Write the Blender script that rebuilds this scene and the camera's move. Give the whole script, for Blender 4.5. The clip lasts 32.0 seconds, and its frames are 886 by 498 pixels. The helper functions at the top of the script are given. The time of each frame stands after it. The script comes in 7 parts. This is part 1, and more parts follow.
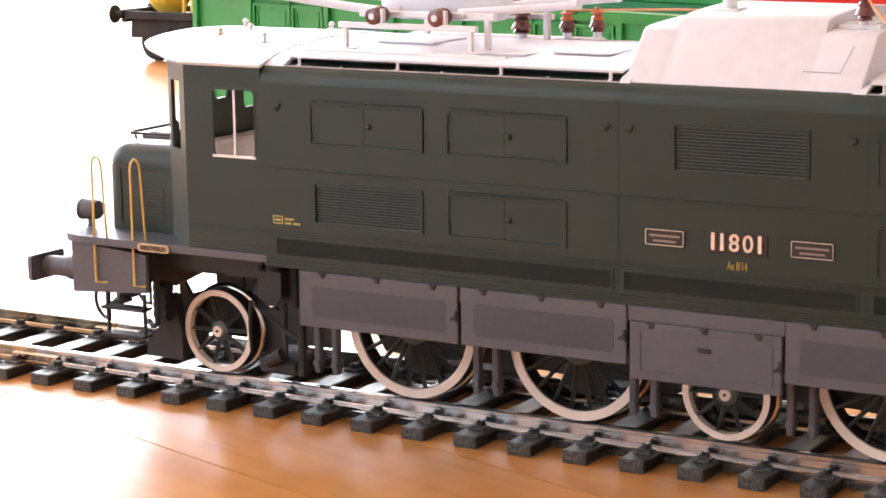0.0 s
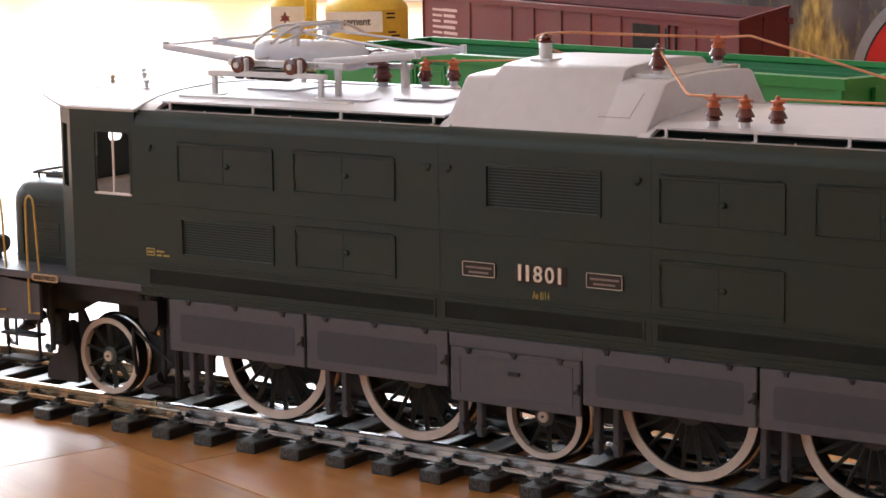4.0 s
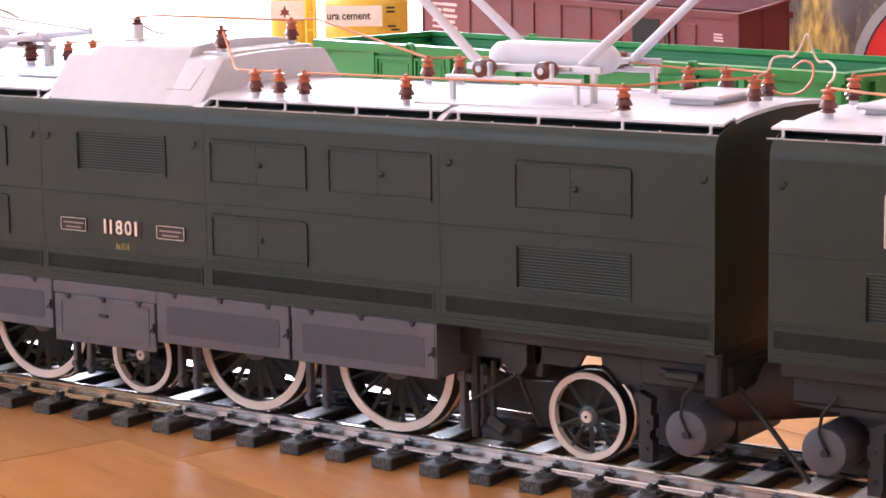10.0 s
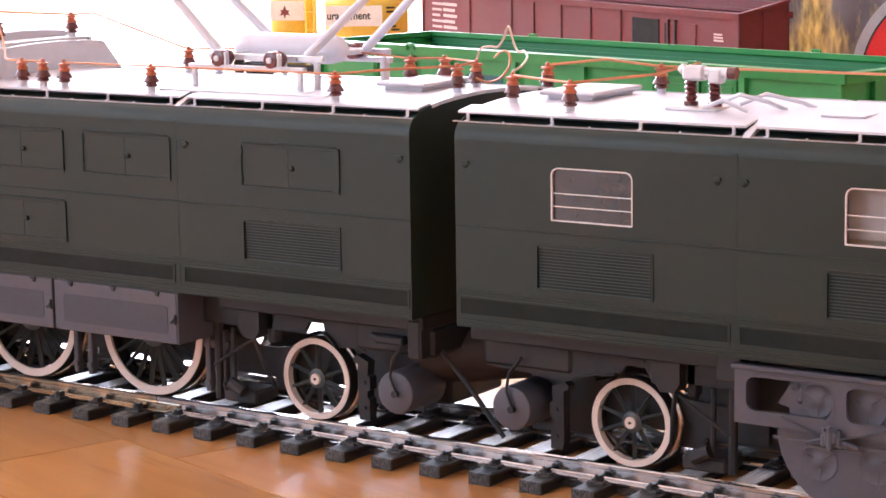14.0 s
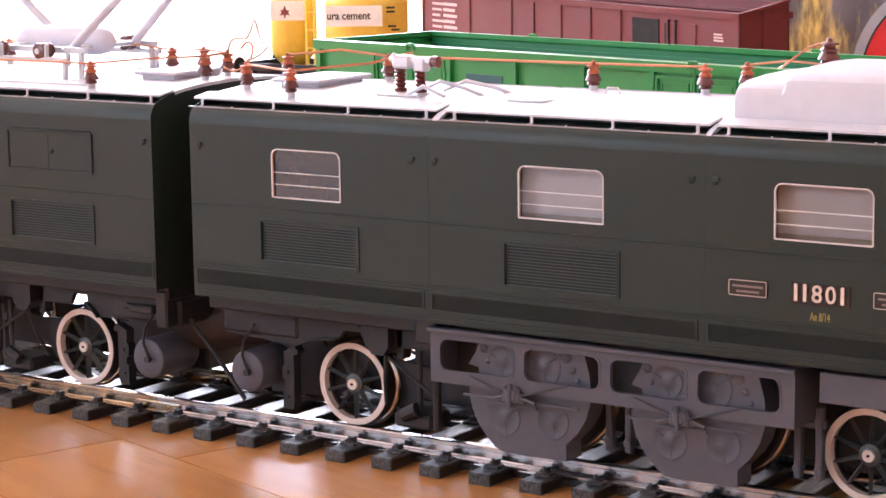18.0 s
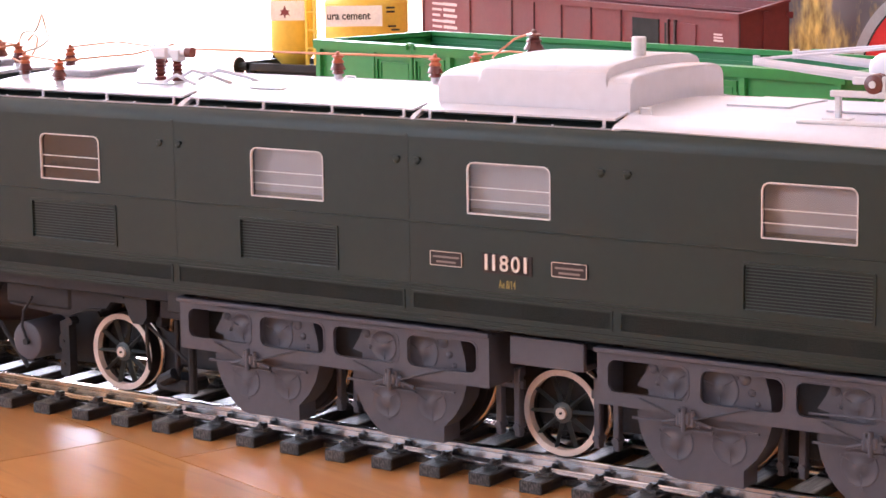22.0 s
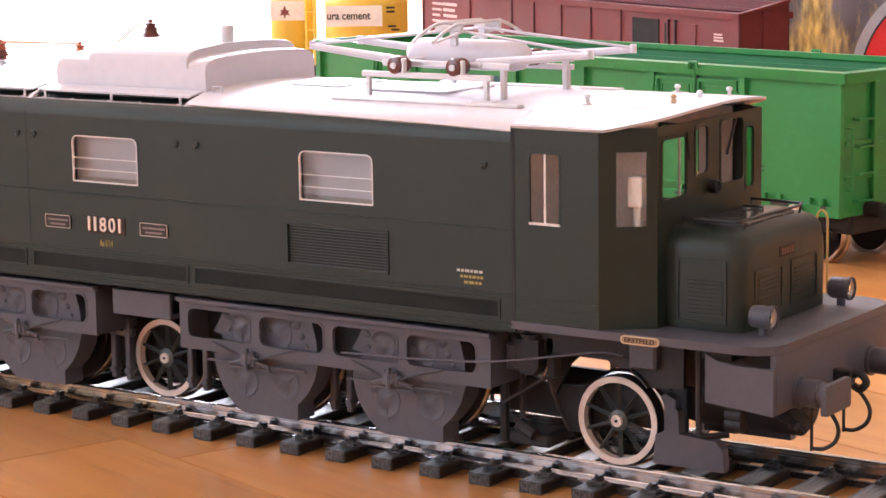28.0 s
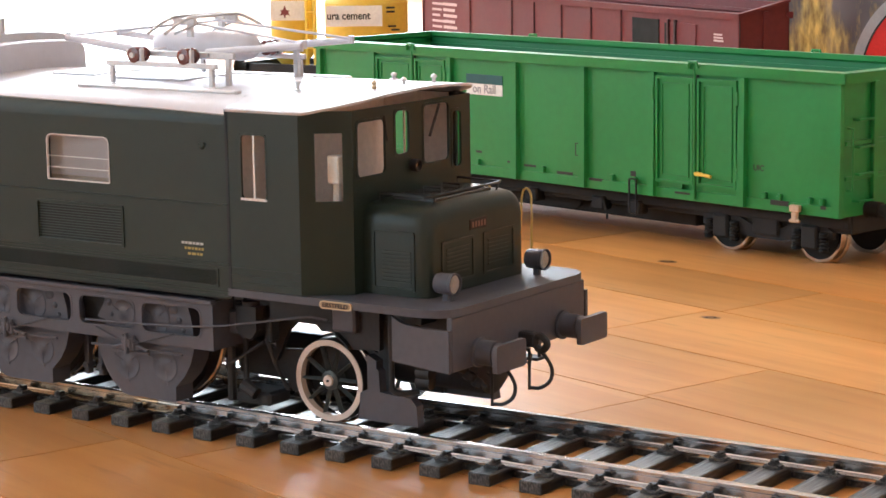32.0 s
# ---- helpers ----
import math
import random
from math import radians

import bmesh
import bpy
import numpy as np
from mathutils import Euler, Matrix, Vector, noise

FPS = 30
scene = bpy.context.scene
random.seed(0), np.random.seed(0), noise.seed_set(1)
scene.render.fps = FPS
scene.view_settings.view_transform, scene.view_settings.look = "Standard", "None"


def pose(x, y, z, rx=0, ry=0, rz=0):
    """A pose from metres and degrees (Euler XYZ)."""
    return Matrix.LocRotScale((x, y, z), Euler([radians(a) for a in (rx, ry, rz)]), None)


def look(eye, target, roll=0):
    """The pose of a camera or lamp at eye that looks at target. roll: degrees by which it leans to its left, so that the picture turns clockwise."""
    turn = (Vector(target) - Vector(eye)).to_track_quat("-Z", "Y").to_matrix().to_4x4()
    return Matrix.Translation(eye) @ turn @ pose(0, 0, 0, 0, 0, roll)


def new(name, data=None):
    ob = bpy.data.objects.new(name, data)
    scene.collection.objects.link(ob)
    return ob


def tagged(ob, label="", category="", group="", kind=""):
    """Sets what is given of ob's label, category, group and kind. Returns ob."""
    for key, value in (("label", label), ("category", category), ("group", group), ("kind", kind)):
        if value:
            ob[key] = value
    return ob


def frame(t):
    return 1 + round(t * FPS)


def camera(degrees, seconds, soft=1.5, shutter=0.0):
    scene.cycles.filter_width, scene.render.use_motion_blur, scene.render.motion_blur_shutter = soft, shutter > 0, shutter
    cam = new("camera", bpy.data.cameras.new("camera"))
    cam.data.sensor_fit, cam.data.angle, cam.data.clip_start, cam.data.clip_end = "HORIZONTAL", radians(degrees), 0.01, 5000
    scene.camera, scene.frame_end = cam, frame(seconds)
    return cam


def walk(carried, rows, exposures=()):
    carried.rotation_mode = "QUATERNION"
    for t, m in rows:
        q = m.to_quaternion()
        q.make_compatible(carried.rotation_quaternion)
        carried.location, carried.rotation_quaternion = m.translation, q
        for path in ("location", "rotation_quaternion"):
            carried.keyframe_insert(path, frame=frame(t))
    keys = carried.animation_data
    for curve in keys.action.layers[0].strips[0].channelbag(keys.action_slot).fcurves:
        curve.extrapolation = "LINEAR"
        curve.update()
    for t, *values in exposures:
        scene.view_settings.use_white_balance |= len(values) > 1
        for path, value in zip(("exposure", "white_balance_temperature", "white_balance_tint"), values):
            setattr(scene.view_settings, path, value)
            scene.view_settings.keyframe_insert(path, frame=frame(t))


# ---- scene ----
cam = camera(22.496, 32.0, soft=1.6)
EYE = (0.42717, -0.64293, 0.19878)
walk(cam, [
    (0, look(EYE, (0.02030, 0.02973, 0.05053), -0.903)),
    (0.5, look(EYE, (-0.00690, 0.01232, 0.04971), -0.950)),
    (1, look(EYE, (-0.02286, 0.00463, 0.06409), -0.956)),
    (1.5, look(EYE, (-0.01970, 0.00830, 0.07151), -0.870)),
    (2, look(EYE, (-0.01846, 0.00933, 0.07245), -0.880)),
    (2.5, look(EYE, (-0.01787, 0.00971, 0.07229), -0.870)),
    (3, look(EYE, (-0.01781, 0.00976, 0.07234), -0.850)),
    (3.6, look(EYE, (-0.01780, 0.00974, 0.07230), -0.850)),
    (5.4, look(EYE, (-0.01755, 0.00946, 0.06991), -0.851)),
    (6, look(EYE, (-0.01754, 0.00946, 0.06989), -0.851)),
    (32, look(EYE, (-0.01754, 0.00946, 0.06989), -0.851)),
], exposures=[(0, 0.62, 6000, 12), (0.8, 0.38, 6000, 12), (1.5, -0.5, 6050, 8), (2.2, -0.72, 6050, 8), (3.5, -0.7, 6050, 8), (5.5, 0.38, 5650, 16), (13, 0.48, 5700, 20), (20, 0.48, 5750, 22), (24, 0.47, 5800, 24), (28, 0.42, 5950, 20), (30, 0.12, 6000, 11), (32, 0.12, 5750, 5)])

# ---- daylight: a sky outside, seen through tall glazed doors ----
world = bpy.data.worlds.new("sky")
scene.world = world
world.use_nodes = True
wn = world.node_tree.nodes
sky = wn.new("ShaderNodeTexSky")
sky.sky_type = "NISHITA"
sky.sun_disc = False
sky.sun_elevation = radians(38)
sky.sun_rotation = radians(-50)
world.node_tree.links.new(sky.outputs[0], wn["Background"].inputs[0])
wn["Background"].inputs[1].default_value = 0.15

sun = new("sun", bpy.data.lights.new("sun", "SUN"))
sun.data.energy, sun.data.angle, sun.data.color = 3.0, radians(0.6), (1.0, 0.95, 0.86)
sun.matrix_world = look((-3.0, 4.0, 5.0), (0, 0.0, 0))


def area(name, at, to, w, h, power, colour=(1, 1, 1)):
    """A rectangle of daylight colour: in the doors' opening, or in an opening added for fill."""
    li = bpy.data.lights.new(name, "AREA")
    li.shape, li.size, li.size_y, li.energy, li.color = "RECTANGLE", w, h, power, colour
    ob = new(name, li)
    ob.matrix_world = look(at, to)
    return ob


# big glazed doors behind, beyond the trains; two unseen openings added for fill
area("window_light_back", (-2.95, 2.6, 1.25), (-0.9, 0.0, 0.2), 2.3, 2.2, 195, (0.95, 0.97, 1.0))
# added fill from an unseen west opening, to brighten the wagons
area("fill_light_west", (-4.1, -0.3, 1.25), (-0.7, 0.9, 0.1), 2.2, 1.8, 48, (0.96, 0.98, 1.0))
# added fill from behind the camera, for the near side of the locomotive
area("fill_light_front", (-2.05, -2.85, 1.15), (-0.2, 0.0, 0.1), 1.1, 2.1, 19, (0.74, 0.92, 1.0))

# ---- materials ----
def mat(name, colour, rough=0.5, metal=0.0, vary=0.06, scale=60.0, bump=0.0, bscale=400.0, spec=0.5, coat=0.0):
    """A surface with a little change of shade at two scales, uneven gloss and fine relief."""
    m = bpy.data.materials.new(name)
    m.use_nodes = True
    nt = m.node_tree
    b = nt.nodes["Principled BSDF"]
    b.inputs["Roughness"].default_value = rough
    b.inputs["Metallic"].default_value = metal
    b.inputs["Specular IOR Level"].default_value = spec
    b.inputs["Coat Weight"].default_value = coat
    tc = nt.nodes.new("ShaderNodeTexCoord")
    n1 = nt.nodes.new("ShaderNodeTexNoise")
    n1.inputs["Scale"].default_value, n1.inputs["Detail"].default_value = scale, 6
    n2 = nt.nodes.new("ShaderNodeTexNoise")
    n2.inputs["Scale"].default_value, n2.inputs["Detail"].default_value = scale * 9, 3
    nt.links.new(tc.outputs["Object"], n1.inputs["Vector"])
    nt.links.new(tc.outputs["Object"], n2.inputs["Vector"])
    add = nt.nodes.new("ShaderNodeMath")
    add.operation = "ADD"
    nt.links.new(n1.outputs[0], add.inputs[0])
    nt.links.new(n2.outputs[0], add.inputs[1])
    ramp = nt.nodes.new("ShaderNodeMapRange")
    ramp.inputs[1].default_value, ramp.inputs[2].default_value = 0.6, 1.4
    ramp.inputs[3].default_value, ramp.inputs[4].default_value = 1 - vary * 2, 1 + vary * 2
    nt.links.new(add.outputs[0], ramp.inputs[0])
    mul = nt.nodes.new("ShaderNodeVectorMath")
    mul.operation = "SCALE"
    mul.inputs[0].default_value = colour
    nt.links.new(ramp.outputs[0], mul.inputs["Scale"])
    nt.links.new(mul.outputs[0], b.inputs["Base Color"])
    rr = nt.nodes.new("ShaderNodeMapRange")
    rr.inputs[1].default_value, rr.inputs[2].default_value = 0.3, 0.7
    rr.inputs[3].default_value, rr.inputs[4].default_value = rough * 0.88, min(1, rough * 1.12)
    nt.links.new(n1.outputs[0], rr.inputs[0])
    nt.links.new(rr.outputs[0], b.inputs["Roughness"])
    if bump:
        n3 = nt.nodes.new("ShaderNodeTexNoise")
        n3.inputs["Scale"].default_value, n3.inputs["Detail"].default_value = bscale, 4
        nt.links.new(tc.outputs["Object"], n3.inputs["Vector"])
        bp = nt.nodes.new("ShaderNodeBump")
        bp.inputs["Strength"].default_value, bp.inputs["Distance"].default_value = bump, 0.0004
        nt.links.new(n3.outputs[0], bp.inputs["Height"])
        nt.links.new(bp.outputs[0], b.inputs["Normal"])
    return m


def wood_floor():
    """Oiled pine boards: long grain, darker streaks, each board a shade of its own."""
    m = bpy.data.materials.new("floor_boards")
    m.use_nodes = True
    nt = m.node_tree
    b = nt.nodes["Principled BSDF"]
    tc = nt.nodes.new("ShaderNodeTexCoord")
    info = nt.nodes.new("ShaderNodeObjectInfo")
    off = nt.nodes.new("ShaderNodeVectorMath")
    off.operation = "SCALE"
    off.inputs[0].default_value = (7.0, 3.0, 5.0)
    nt.links.new(info.outputs["Random"], off.inputs["Scale"])
    ad = nt.nodes.new("ShaderNodeVectorMath")
    nt.links.new(tc.outputs["Object"], ad.inputs[0])
    nt.links.new(off.outputs[0], ad.inputs[1])
    mp = nt.nodes.new("ShaderNodeMapping")
    mp.inputs["Scale"].default_value = (3.0, 42.0, 3.0)
    nt.links.new(ad.outputs[0], mp.inputs["Vector"])
    n = nt.nodes.new("ShaderNodeTexNoise")
    n.inputs["Scale"].default_value, n.inputs["Detail"].default_value, n.inputs["Distortion"].default_value = 1.6, 8, 0.6
    nt.links.new(mp.outputs[0], n.inputs["Vector"])
    n2 = nt.nodes.new("ShaderNodeTexNoise")
    n2.inputs["Scale"].default_value, n2.inputs["Detail"].default_value = 6, 7
    nt.links.new(ad.outputs[0], n2.inputs["Vector"])
    r = nt.nodes.new("ShaderNodeValToRGB")
    r.color_ramp.elements[0].position, r.color_ramp.elements[0].color = 0.25, (0.56, 0.235, 0.064, 1)
    r.color_ramp.elements[1].position, r.color_ramp.elements[1].color = 0.75, (0.70, 0.338, 0.108, 1)
    nt.links.new(n.outputs[0], r.inputs[0])
    h = nt.nodes.new("ShaderNodeMapRange")
    h.inputs[3].default_value, h.inputs[4].default_value = 0.86, 1.12
    nt.links.new(info.outputs["Random"], h.inputs[0])
    h2 = nt.nodes.new("ShaderNodeMapRange")
    h2.inputs[1].default_value, h2.inputs[2].default_value = 0.3, 0.7
    h2.inputs[3].default_value, h2.inputs[4].default_value = 0.80, 1.14
    nt.links.new(n2.outputs[0], h2.inputs[0])
    mm = nt.nodes.new("ShaderNodeMath")
    mm.operation = "MULTIPLY"
    nt.links.new(h.outputs[0], mm.inputs[0])
    nt.links.new(h2.outputs[0], mm.inputs[1])
    sc = nt.nodes.new("ShaderNodeVectorMath")
    sc.operation = "SCALE"
    nt.links.new(r.outputs[0], sc.inputs[0])
    nt.links.new(mm.outputs[0], sc.inputs["Scale"])
    fl = nt.nodes.new("ShaderNodeTexNoise")
    fl.inputs["Scale"].default_value, fl.inputs["Detail"].default_value = 2.2, 3
    fm = nt.nodes.new("ShaderNodeMapping")
    fm.inputs["Scale"].default_value = (12.0, 110.0, 12.0)
    nt.links.new(ad.outputs[0], fm.inputs["Vector"])
    nt.links.new(fm.outputs[0], fl.inputs["Vector"])
    fr = nt.nodes.new("ShaderNodeMapRange")
    fr.inputs[1].default_value, fr.inputs[2].default_value = 0.60, 0.74
    fr.inputs[3].default_value, fr.inputs[4].default_value = 1.0, 0.84
    nt.links.new(fl.outputs[0], fr.inputs[0])
    s2 = nt.nodes.new("ShaderNodeVectorMath")
    s2.operation = "SCALE"
    nt.links.new(sc.outputs[0], s2.inputs[0])
    nt.links.new(fr.outputs[0], s2.inputs["Scale"])
    nt.links.new(s2.outputs[0], b.inputs["Base Color"])
    rr = nt.nodes.new("ShaderNodeMapRange")
    rr.inputs[3].default_value, rr.inputs[4].default_value = 0.24, 0.38
    b.inputs["Specular IOR Level"].default_value = 0.2
    nt.links.new(n2.outputs[0], rr.inputs[0])
    nt.links.new(rr.outputs[0], b.inputs["Roughness"])
    bp = nt.nodes.new("ShaderNodeBump")
    bp.inputs["Strength"].default_value, bp.inputs["Distance"].default_value = 0.06, 0.0004
    nt.links.new(n.outputs[0], bp.inputs["Height"])
    nt.links.new(bp.outputs[0], b.inputs["Normal"])
    return m


def glass(name, colour=(0.9, 0.95, 0.93), rough=0.03):
    m = bpy.data.materials.new(name)
    m.use_nodes = True
    b = m.node_tree.nodes["Principled BSDF"]
    b.inputs["Base Color"].default_value = (*colour, 1)
    b.inputs["Roughness"].default_value = rough
    b.inputs["Transmission Weight"].default_value = 1.0
    b.inputs["IOR"].default_value = 1.45
    return m


def glow(name, colour, strength):
    m = bpy.data.materials.new(name)
    m.use_nodes = True
    nt = m.node_tree
    e = nt.nodes.new("ShaderNodeEmission")
    e.inputs[0].default_value, e.inputs[1].default_value = (*colour, 1), strength
    nt.links.new(e.outputs[0], nt.nodes["Material Output"].inputs[0])
    return m


GREEN = mat("loco_green", (0.0136, 0.0224, 0.0163), 0.40, vary=0.05, scale=30, bump=0.05, spec=0.36)
GREEN_DK = mat("loco_green_dark", (0.020, 0.026, 0.019), 0.5, vary=0.05)
BLACK = mat("dull_black", (0.010, 0.011, 0.011), 0.65)
GREY = mat("frame_grey", (0.079, 0.078, 0.097), 0.5, vary=0.06, scale=40, bump=0.08)
GREY_LT = mat("panel_grey", (0.060, 0.061, 0.076), 0.75, vary=0.05, scale=40, bump=0.35, bscale=1500)
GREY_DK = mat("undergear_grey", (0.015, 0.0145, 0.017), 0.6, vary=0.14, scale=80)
SILVER = mat("roof_silver", (0.62, 0.60, 0.65), 0.42, vary=0.03, scale=25, bump=0.05)
SILVER_METAL = mat("silver_fittings", (0.62, 0.61, 0.63), 0.35, metal=0.35, vary=0.04)
RIM = mat("rim_white", (0.74, 0.63, 0.57), 0.45, vary=0.05, scale=120)
STEEL = mat("bright_steel", (0.56, 0.53, 0.52), 0.24, metal=1.0, vary=0.05)
RAILMAT = mat("rail_nickel", (0.50, 0.47, 0.465), 0.20, metal=1.0, vary=0.1, scale=60)
RAILBRASS = mat("rail_brass", (0.50, 0.39, 0.28), 0.22, metal=1.0, vary=0.1, scale=60)
SPOKE = mat("spoke_grey", (0.060, 0.070, 0.072), 0.45, vary=0.06)


def sleeper_mat():
    """Black plastic moulded with the grain of wood; reflected daylight is painted as pale streaks along it."""
    m = mat("sleeper_black", (0.022, 0.020, 0.021), 0.36, vary=0.25, scale=60)
    nt = m.node_tree
    pb = nt.nodes["Principled BSDF"]
    tc = nt.nodes.new("ShaderNodeTexCoord")
    mp = nt.nodes.new("ShaderNodeMapping")
    mp.inputs["Scale"].default_value = (1300, 55, 900)
    n = nt.nodes.new("ShaderNodeTexNoise")
    n.inputs["Scale"].default_value, n.inputs["Detail"].default_value = 1.0, 5
    bp = nt.nodes.new("ShaderNodeBump")
    bp.inputs["Strength"].default_value, bp.inputs["Distance"].default_value = 0.8, 0.0005
    nt.links.new(tc.outputs["Object"], mp.inputs["Vector"])
    nt.links.new(mp.outputs[0], n.inputs["Vector"])
    nt.links.new(n.outputs[0], bp.inputs["Height"])
    nt.links.new(bp.outputs[0], pb.inputs["Normal"])
    # pale streaks in the colour stand in for window light glinting on the grain
    glint = nt.nodes.new("ShaderNodeMapRange")
    glint.inputs[1].default_value, glint.inputs[2].default_value = 0.44, 0.66
    glint.inputs[3].default_value, glint.inputs[4].default_value = 0.0, 1.0
    nt.links.new(n.outputs[0], glint.inputs[0])
    mx = nt.nodes.new("ShaderNodeMix")
    mx.data_type = "RGBA"
    mx.inputs[6].default_value = (0.016, 0.015, 0.016, 1)
    mx.inputs[7].default_value = (0.105, 0.097, 0.093, 1)
    nt.links.new(glint.outputs[0], mx.inputs["Factor"])
    nt.links.new(mx.outputs[2], pb.inputs["Base Color"])
    return m


SLEEPER = sleeper_mat()
BROWN_INS = mat("insulator_brown", (0.12, 0.022, 0.016), 0.28, vary=0.06, coat=0.4)
ORANGE_INS = mat("insulator_orange", (0.44, 0.105, 0.035), 0.42, vary=0.12, scale=200)
COPPER = mat("copper_wire", (0.52, 0.21, 0.10), 0.38, metal=0.4, vary=0.08)
WIREWHITE = mat("pale_wire", (0.60, 0.44, 0.32), 0.5)
YELLOW = mat("handrail_yellow", (0.60, 0.40, 0.10), 0.4)
BRASSPLATE = mat("plate_brass", (0.55, 0.42, 0.26), 0.35, metal=0.6)
PLATE_DK = mat("plate_dark", (0.022, 0.011, 0.009), 0.6)
COPPERNUM = mat("copper_number", (0.70, 0.60, 0.52), 0.3, metal=0.35)
LETTER_YEL = mat("letter_yellow", (0.38, 0.29, 0.07), 0.5)
LETTER_WHITE = mat("letter_white", (0.5, 0.5, 0.48), 0.5)
BLIND = mat("window_blind", (0.44, 0.365, 0.385), 0.6, vary=0.04, scale=22)
TREAD = mat("tyre_tread", (0.030, 0.022, 0.020), 0.45, metal=0.3, vary=0.2, scale=90)
INTERIOR = mat("cab_interior", (0.82, 0.71, 0.64), 0.6)
CAB_DARK = mat("cab_dark", (0.28, 0.21, 0.18), 0.6)
RUST = mat("rust_brown", (0.034, 0.020, 0.017), 0.55, vary=0.15, scale=90)
RUBBER = mat("rubber_hose", (0.012, 0.012, 0.013), 0.5)
PANE = glass("pane_glass")
LENS = glass("lens_glass", (0.95, 0.95, 0.92))
W_GREEN = mat("wagon_green", (0.023, 0.235, 0.050), 0.42, vary=0.05, scale=25, bump=0.05)
W_GREEN_IN = mat("wagon_green_inside", (0.020, 0.175, 0.065), 0.5, vary=0.05, scale=25)
W_GREEN_GAP = mat("wagon_green_gap", (0.010, 0.045, 0.015), 0.7)
LETTER_PINK = mat("letter_pink", (0.55, 0.38, 0.36), 0.6)
W_BROWN = mat("wagon_brown", (0.128, 0.021, 0.023), 0.55, vary=0.07, scale=25, spec=0.25)
W_OPENING_SHADE = mat("opening_shade", (0.012, 0.013, 0.012), 0.8, vary=0.3, scale=12, spec=0.2)
W_BROWN_SEAM = mat("wagon_brown_seam", (0.035, 0.010, 0.011), 0.7)
W_YELLOW = mat("wagon_yellow", (0.80, 0.55, 0.07), 0.38, vary=0.05, scale=25)
W_WHITE = mat("wagon_white", (0.88, 0.87, 0.85), 0.45)
W_BLACK = mat("bogie_black", (0.010, 0.010, 0.011), 0.75, vary=0.1)
INK = mat("ink_black", (0.02, 0.02, 0.02), 0.5)
RED = mat("sign_red", (0.62, 0.025, 0.020), 0.4)
SIGN_GREY = mat("sign_grey", (0.36, 0.36, 0.38), 0.5)
FLOOR = wood_floor()
JOINT = mat("board_joint", (0.05, 0.018, 0.007), 0.7)
KNOT_RING = mat("knot_brown", (0.26, 0.095, 0.032), 0.4, vary=0.15, scale=200)
WALLMAT = mat("wall_paint", (0.72, 0.68, 0.62), 0.8, scale=3, bump=0.1)
CEILMAT = mat("ceiling_paint", (0.8, 0.79, 0.76), 0.85, scale=3)
FRAMEWHITE = mat("window_frame_paint", (0.78, 0.77, 0.75), 0.4)
DAYLIGHT = glow("daylight", (0.97, 0.98, 1.0), 6.0)

DATUM = 5.5      # lengths below are in millimetres; the floor lies at 5.5, the rail top at 15.5


# ---- mesh helpers ----
def box(bm, x0, x1, y0, y1, z0, z1, bev=0.0, seg=1):
    v = [bm.verts.new(p) for p in ((x0, y0, z0), (x1, y0, z0), (x1, y1, z0), (x0, y1, z0), (x0, y0, z1), (x1, y0, z1), (x1, y1, z1), (x0, y1, z1))]
    fs = [bm.faces.new([v[i] for i in q]) for q in ((3, 2, 1, 0), (4, 5, 6, 7), (0, 1, 5, 4), (1, 2, 6, 5), (2, 3, 7, 6), (3, 0, 4, 7))]
    if bev:
        es = list({e for f in fs for e in f.edges})
        bmesh.ops.bevel(bm, geom=es, offset=bev, segments=seg, profile=0.6, affect="EDGES", clamp_overlap=True)


def frame_of(d):
    d = Vector(d).normalized()
    u = d.orthogonal().normalized()
    return u, d.cross(u).normalized()


def loft(bm, rings, close=True, caps=True):
    """Faces between rings of equal length."""
    vs = [[bm.verts.new(p) for p in r] for r in rings]
    n = len(vs[0])
    for a, b in zip(vs, vs[1:]):
        for i in range(n if close else n - 1):
            j = (i + 1) % n
            bm.faces.new((a[i], a[j], b[j], b[i]))
    if caps:
        bm.faces.new(vs[0][::-1])
        bm.faces.new(vs[-1])
    return vs


def lathe(bm, base, axis, prof, seg=16):
    """Turn (radius, height) pairs round an axis."""
    u, v = frame_of(axis)
    d = Vector(axis).normalized()
    b = Vector(base)
    loft(bm, [[b + d * h + (u * math.cos(2 * math.pi * i / seg) + v * math.sin(2 * math.pi * i / seg)) * max(r, 0.01) for i in range(seg)] for r, h in prof])


def hoop(bm, base, axis, prof, seg=40):
    """Turn a closed outline of (radius, height) pairs round an axis: a ring with a hole."""
    u, v = frame_of(axis)
    d = Vector(axis).normalized()
    b = Vector(base)
    rings = [[b + d * h + (u * math.cos(2 * math.pi * i / seg) + v * math.sin(2 * math.pi * i / seg)) * r for r, h in prof] for i in range(seg)]
    vs = [[bm.verts.new(p) for p in r] for r in rings]
    n = len(prof)
    for i in range(seg):
        for k in range(n):
            bm.faces.new((vs[i][k], vs[i][(k + 1) % n], vs[(i + 1) % seg][(k + 1) % n], vs[(i + 1) % seg][k]))


def cyl(bm, a, b, r, seg=12, r2=None):
    a, b = Vector(a), Vector(b)
    lathe(bm, a, b - a, [(r, 0), (r if r2 is None else r2, (b - a).length)], seg)


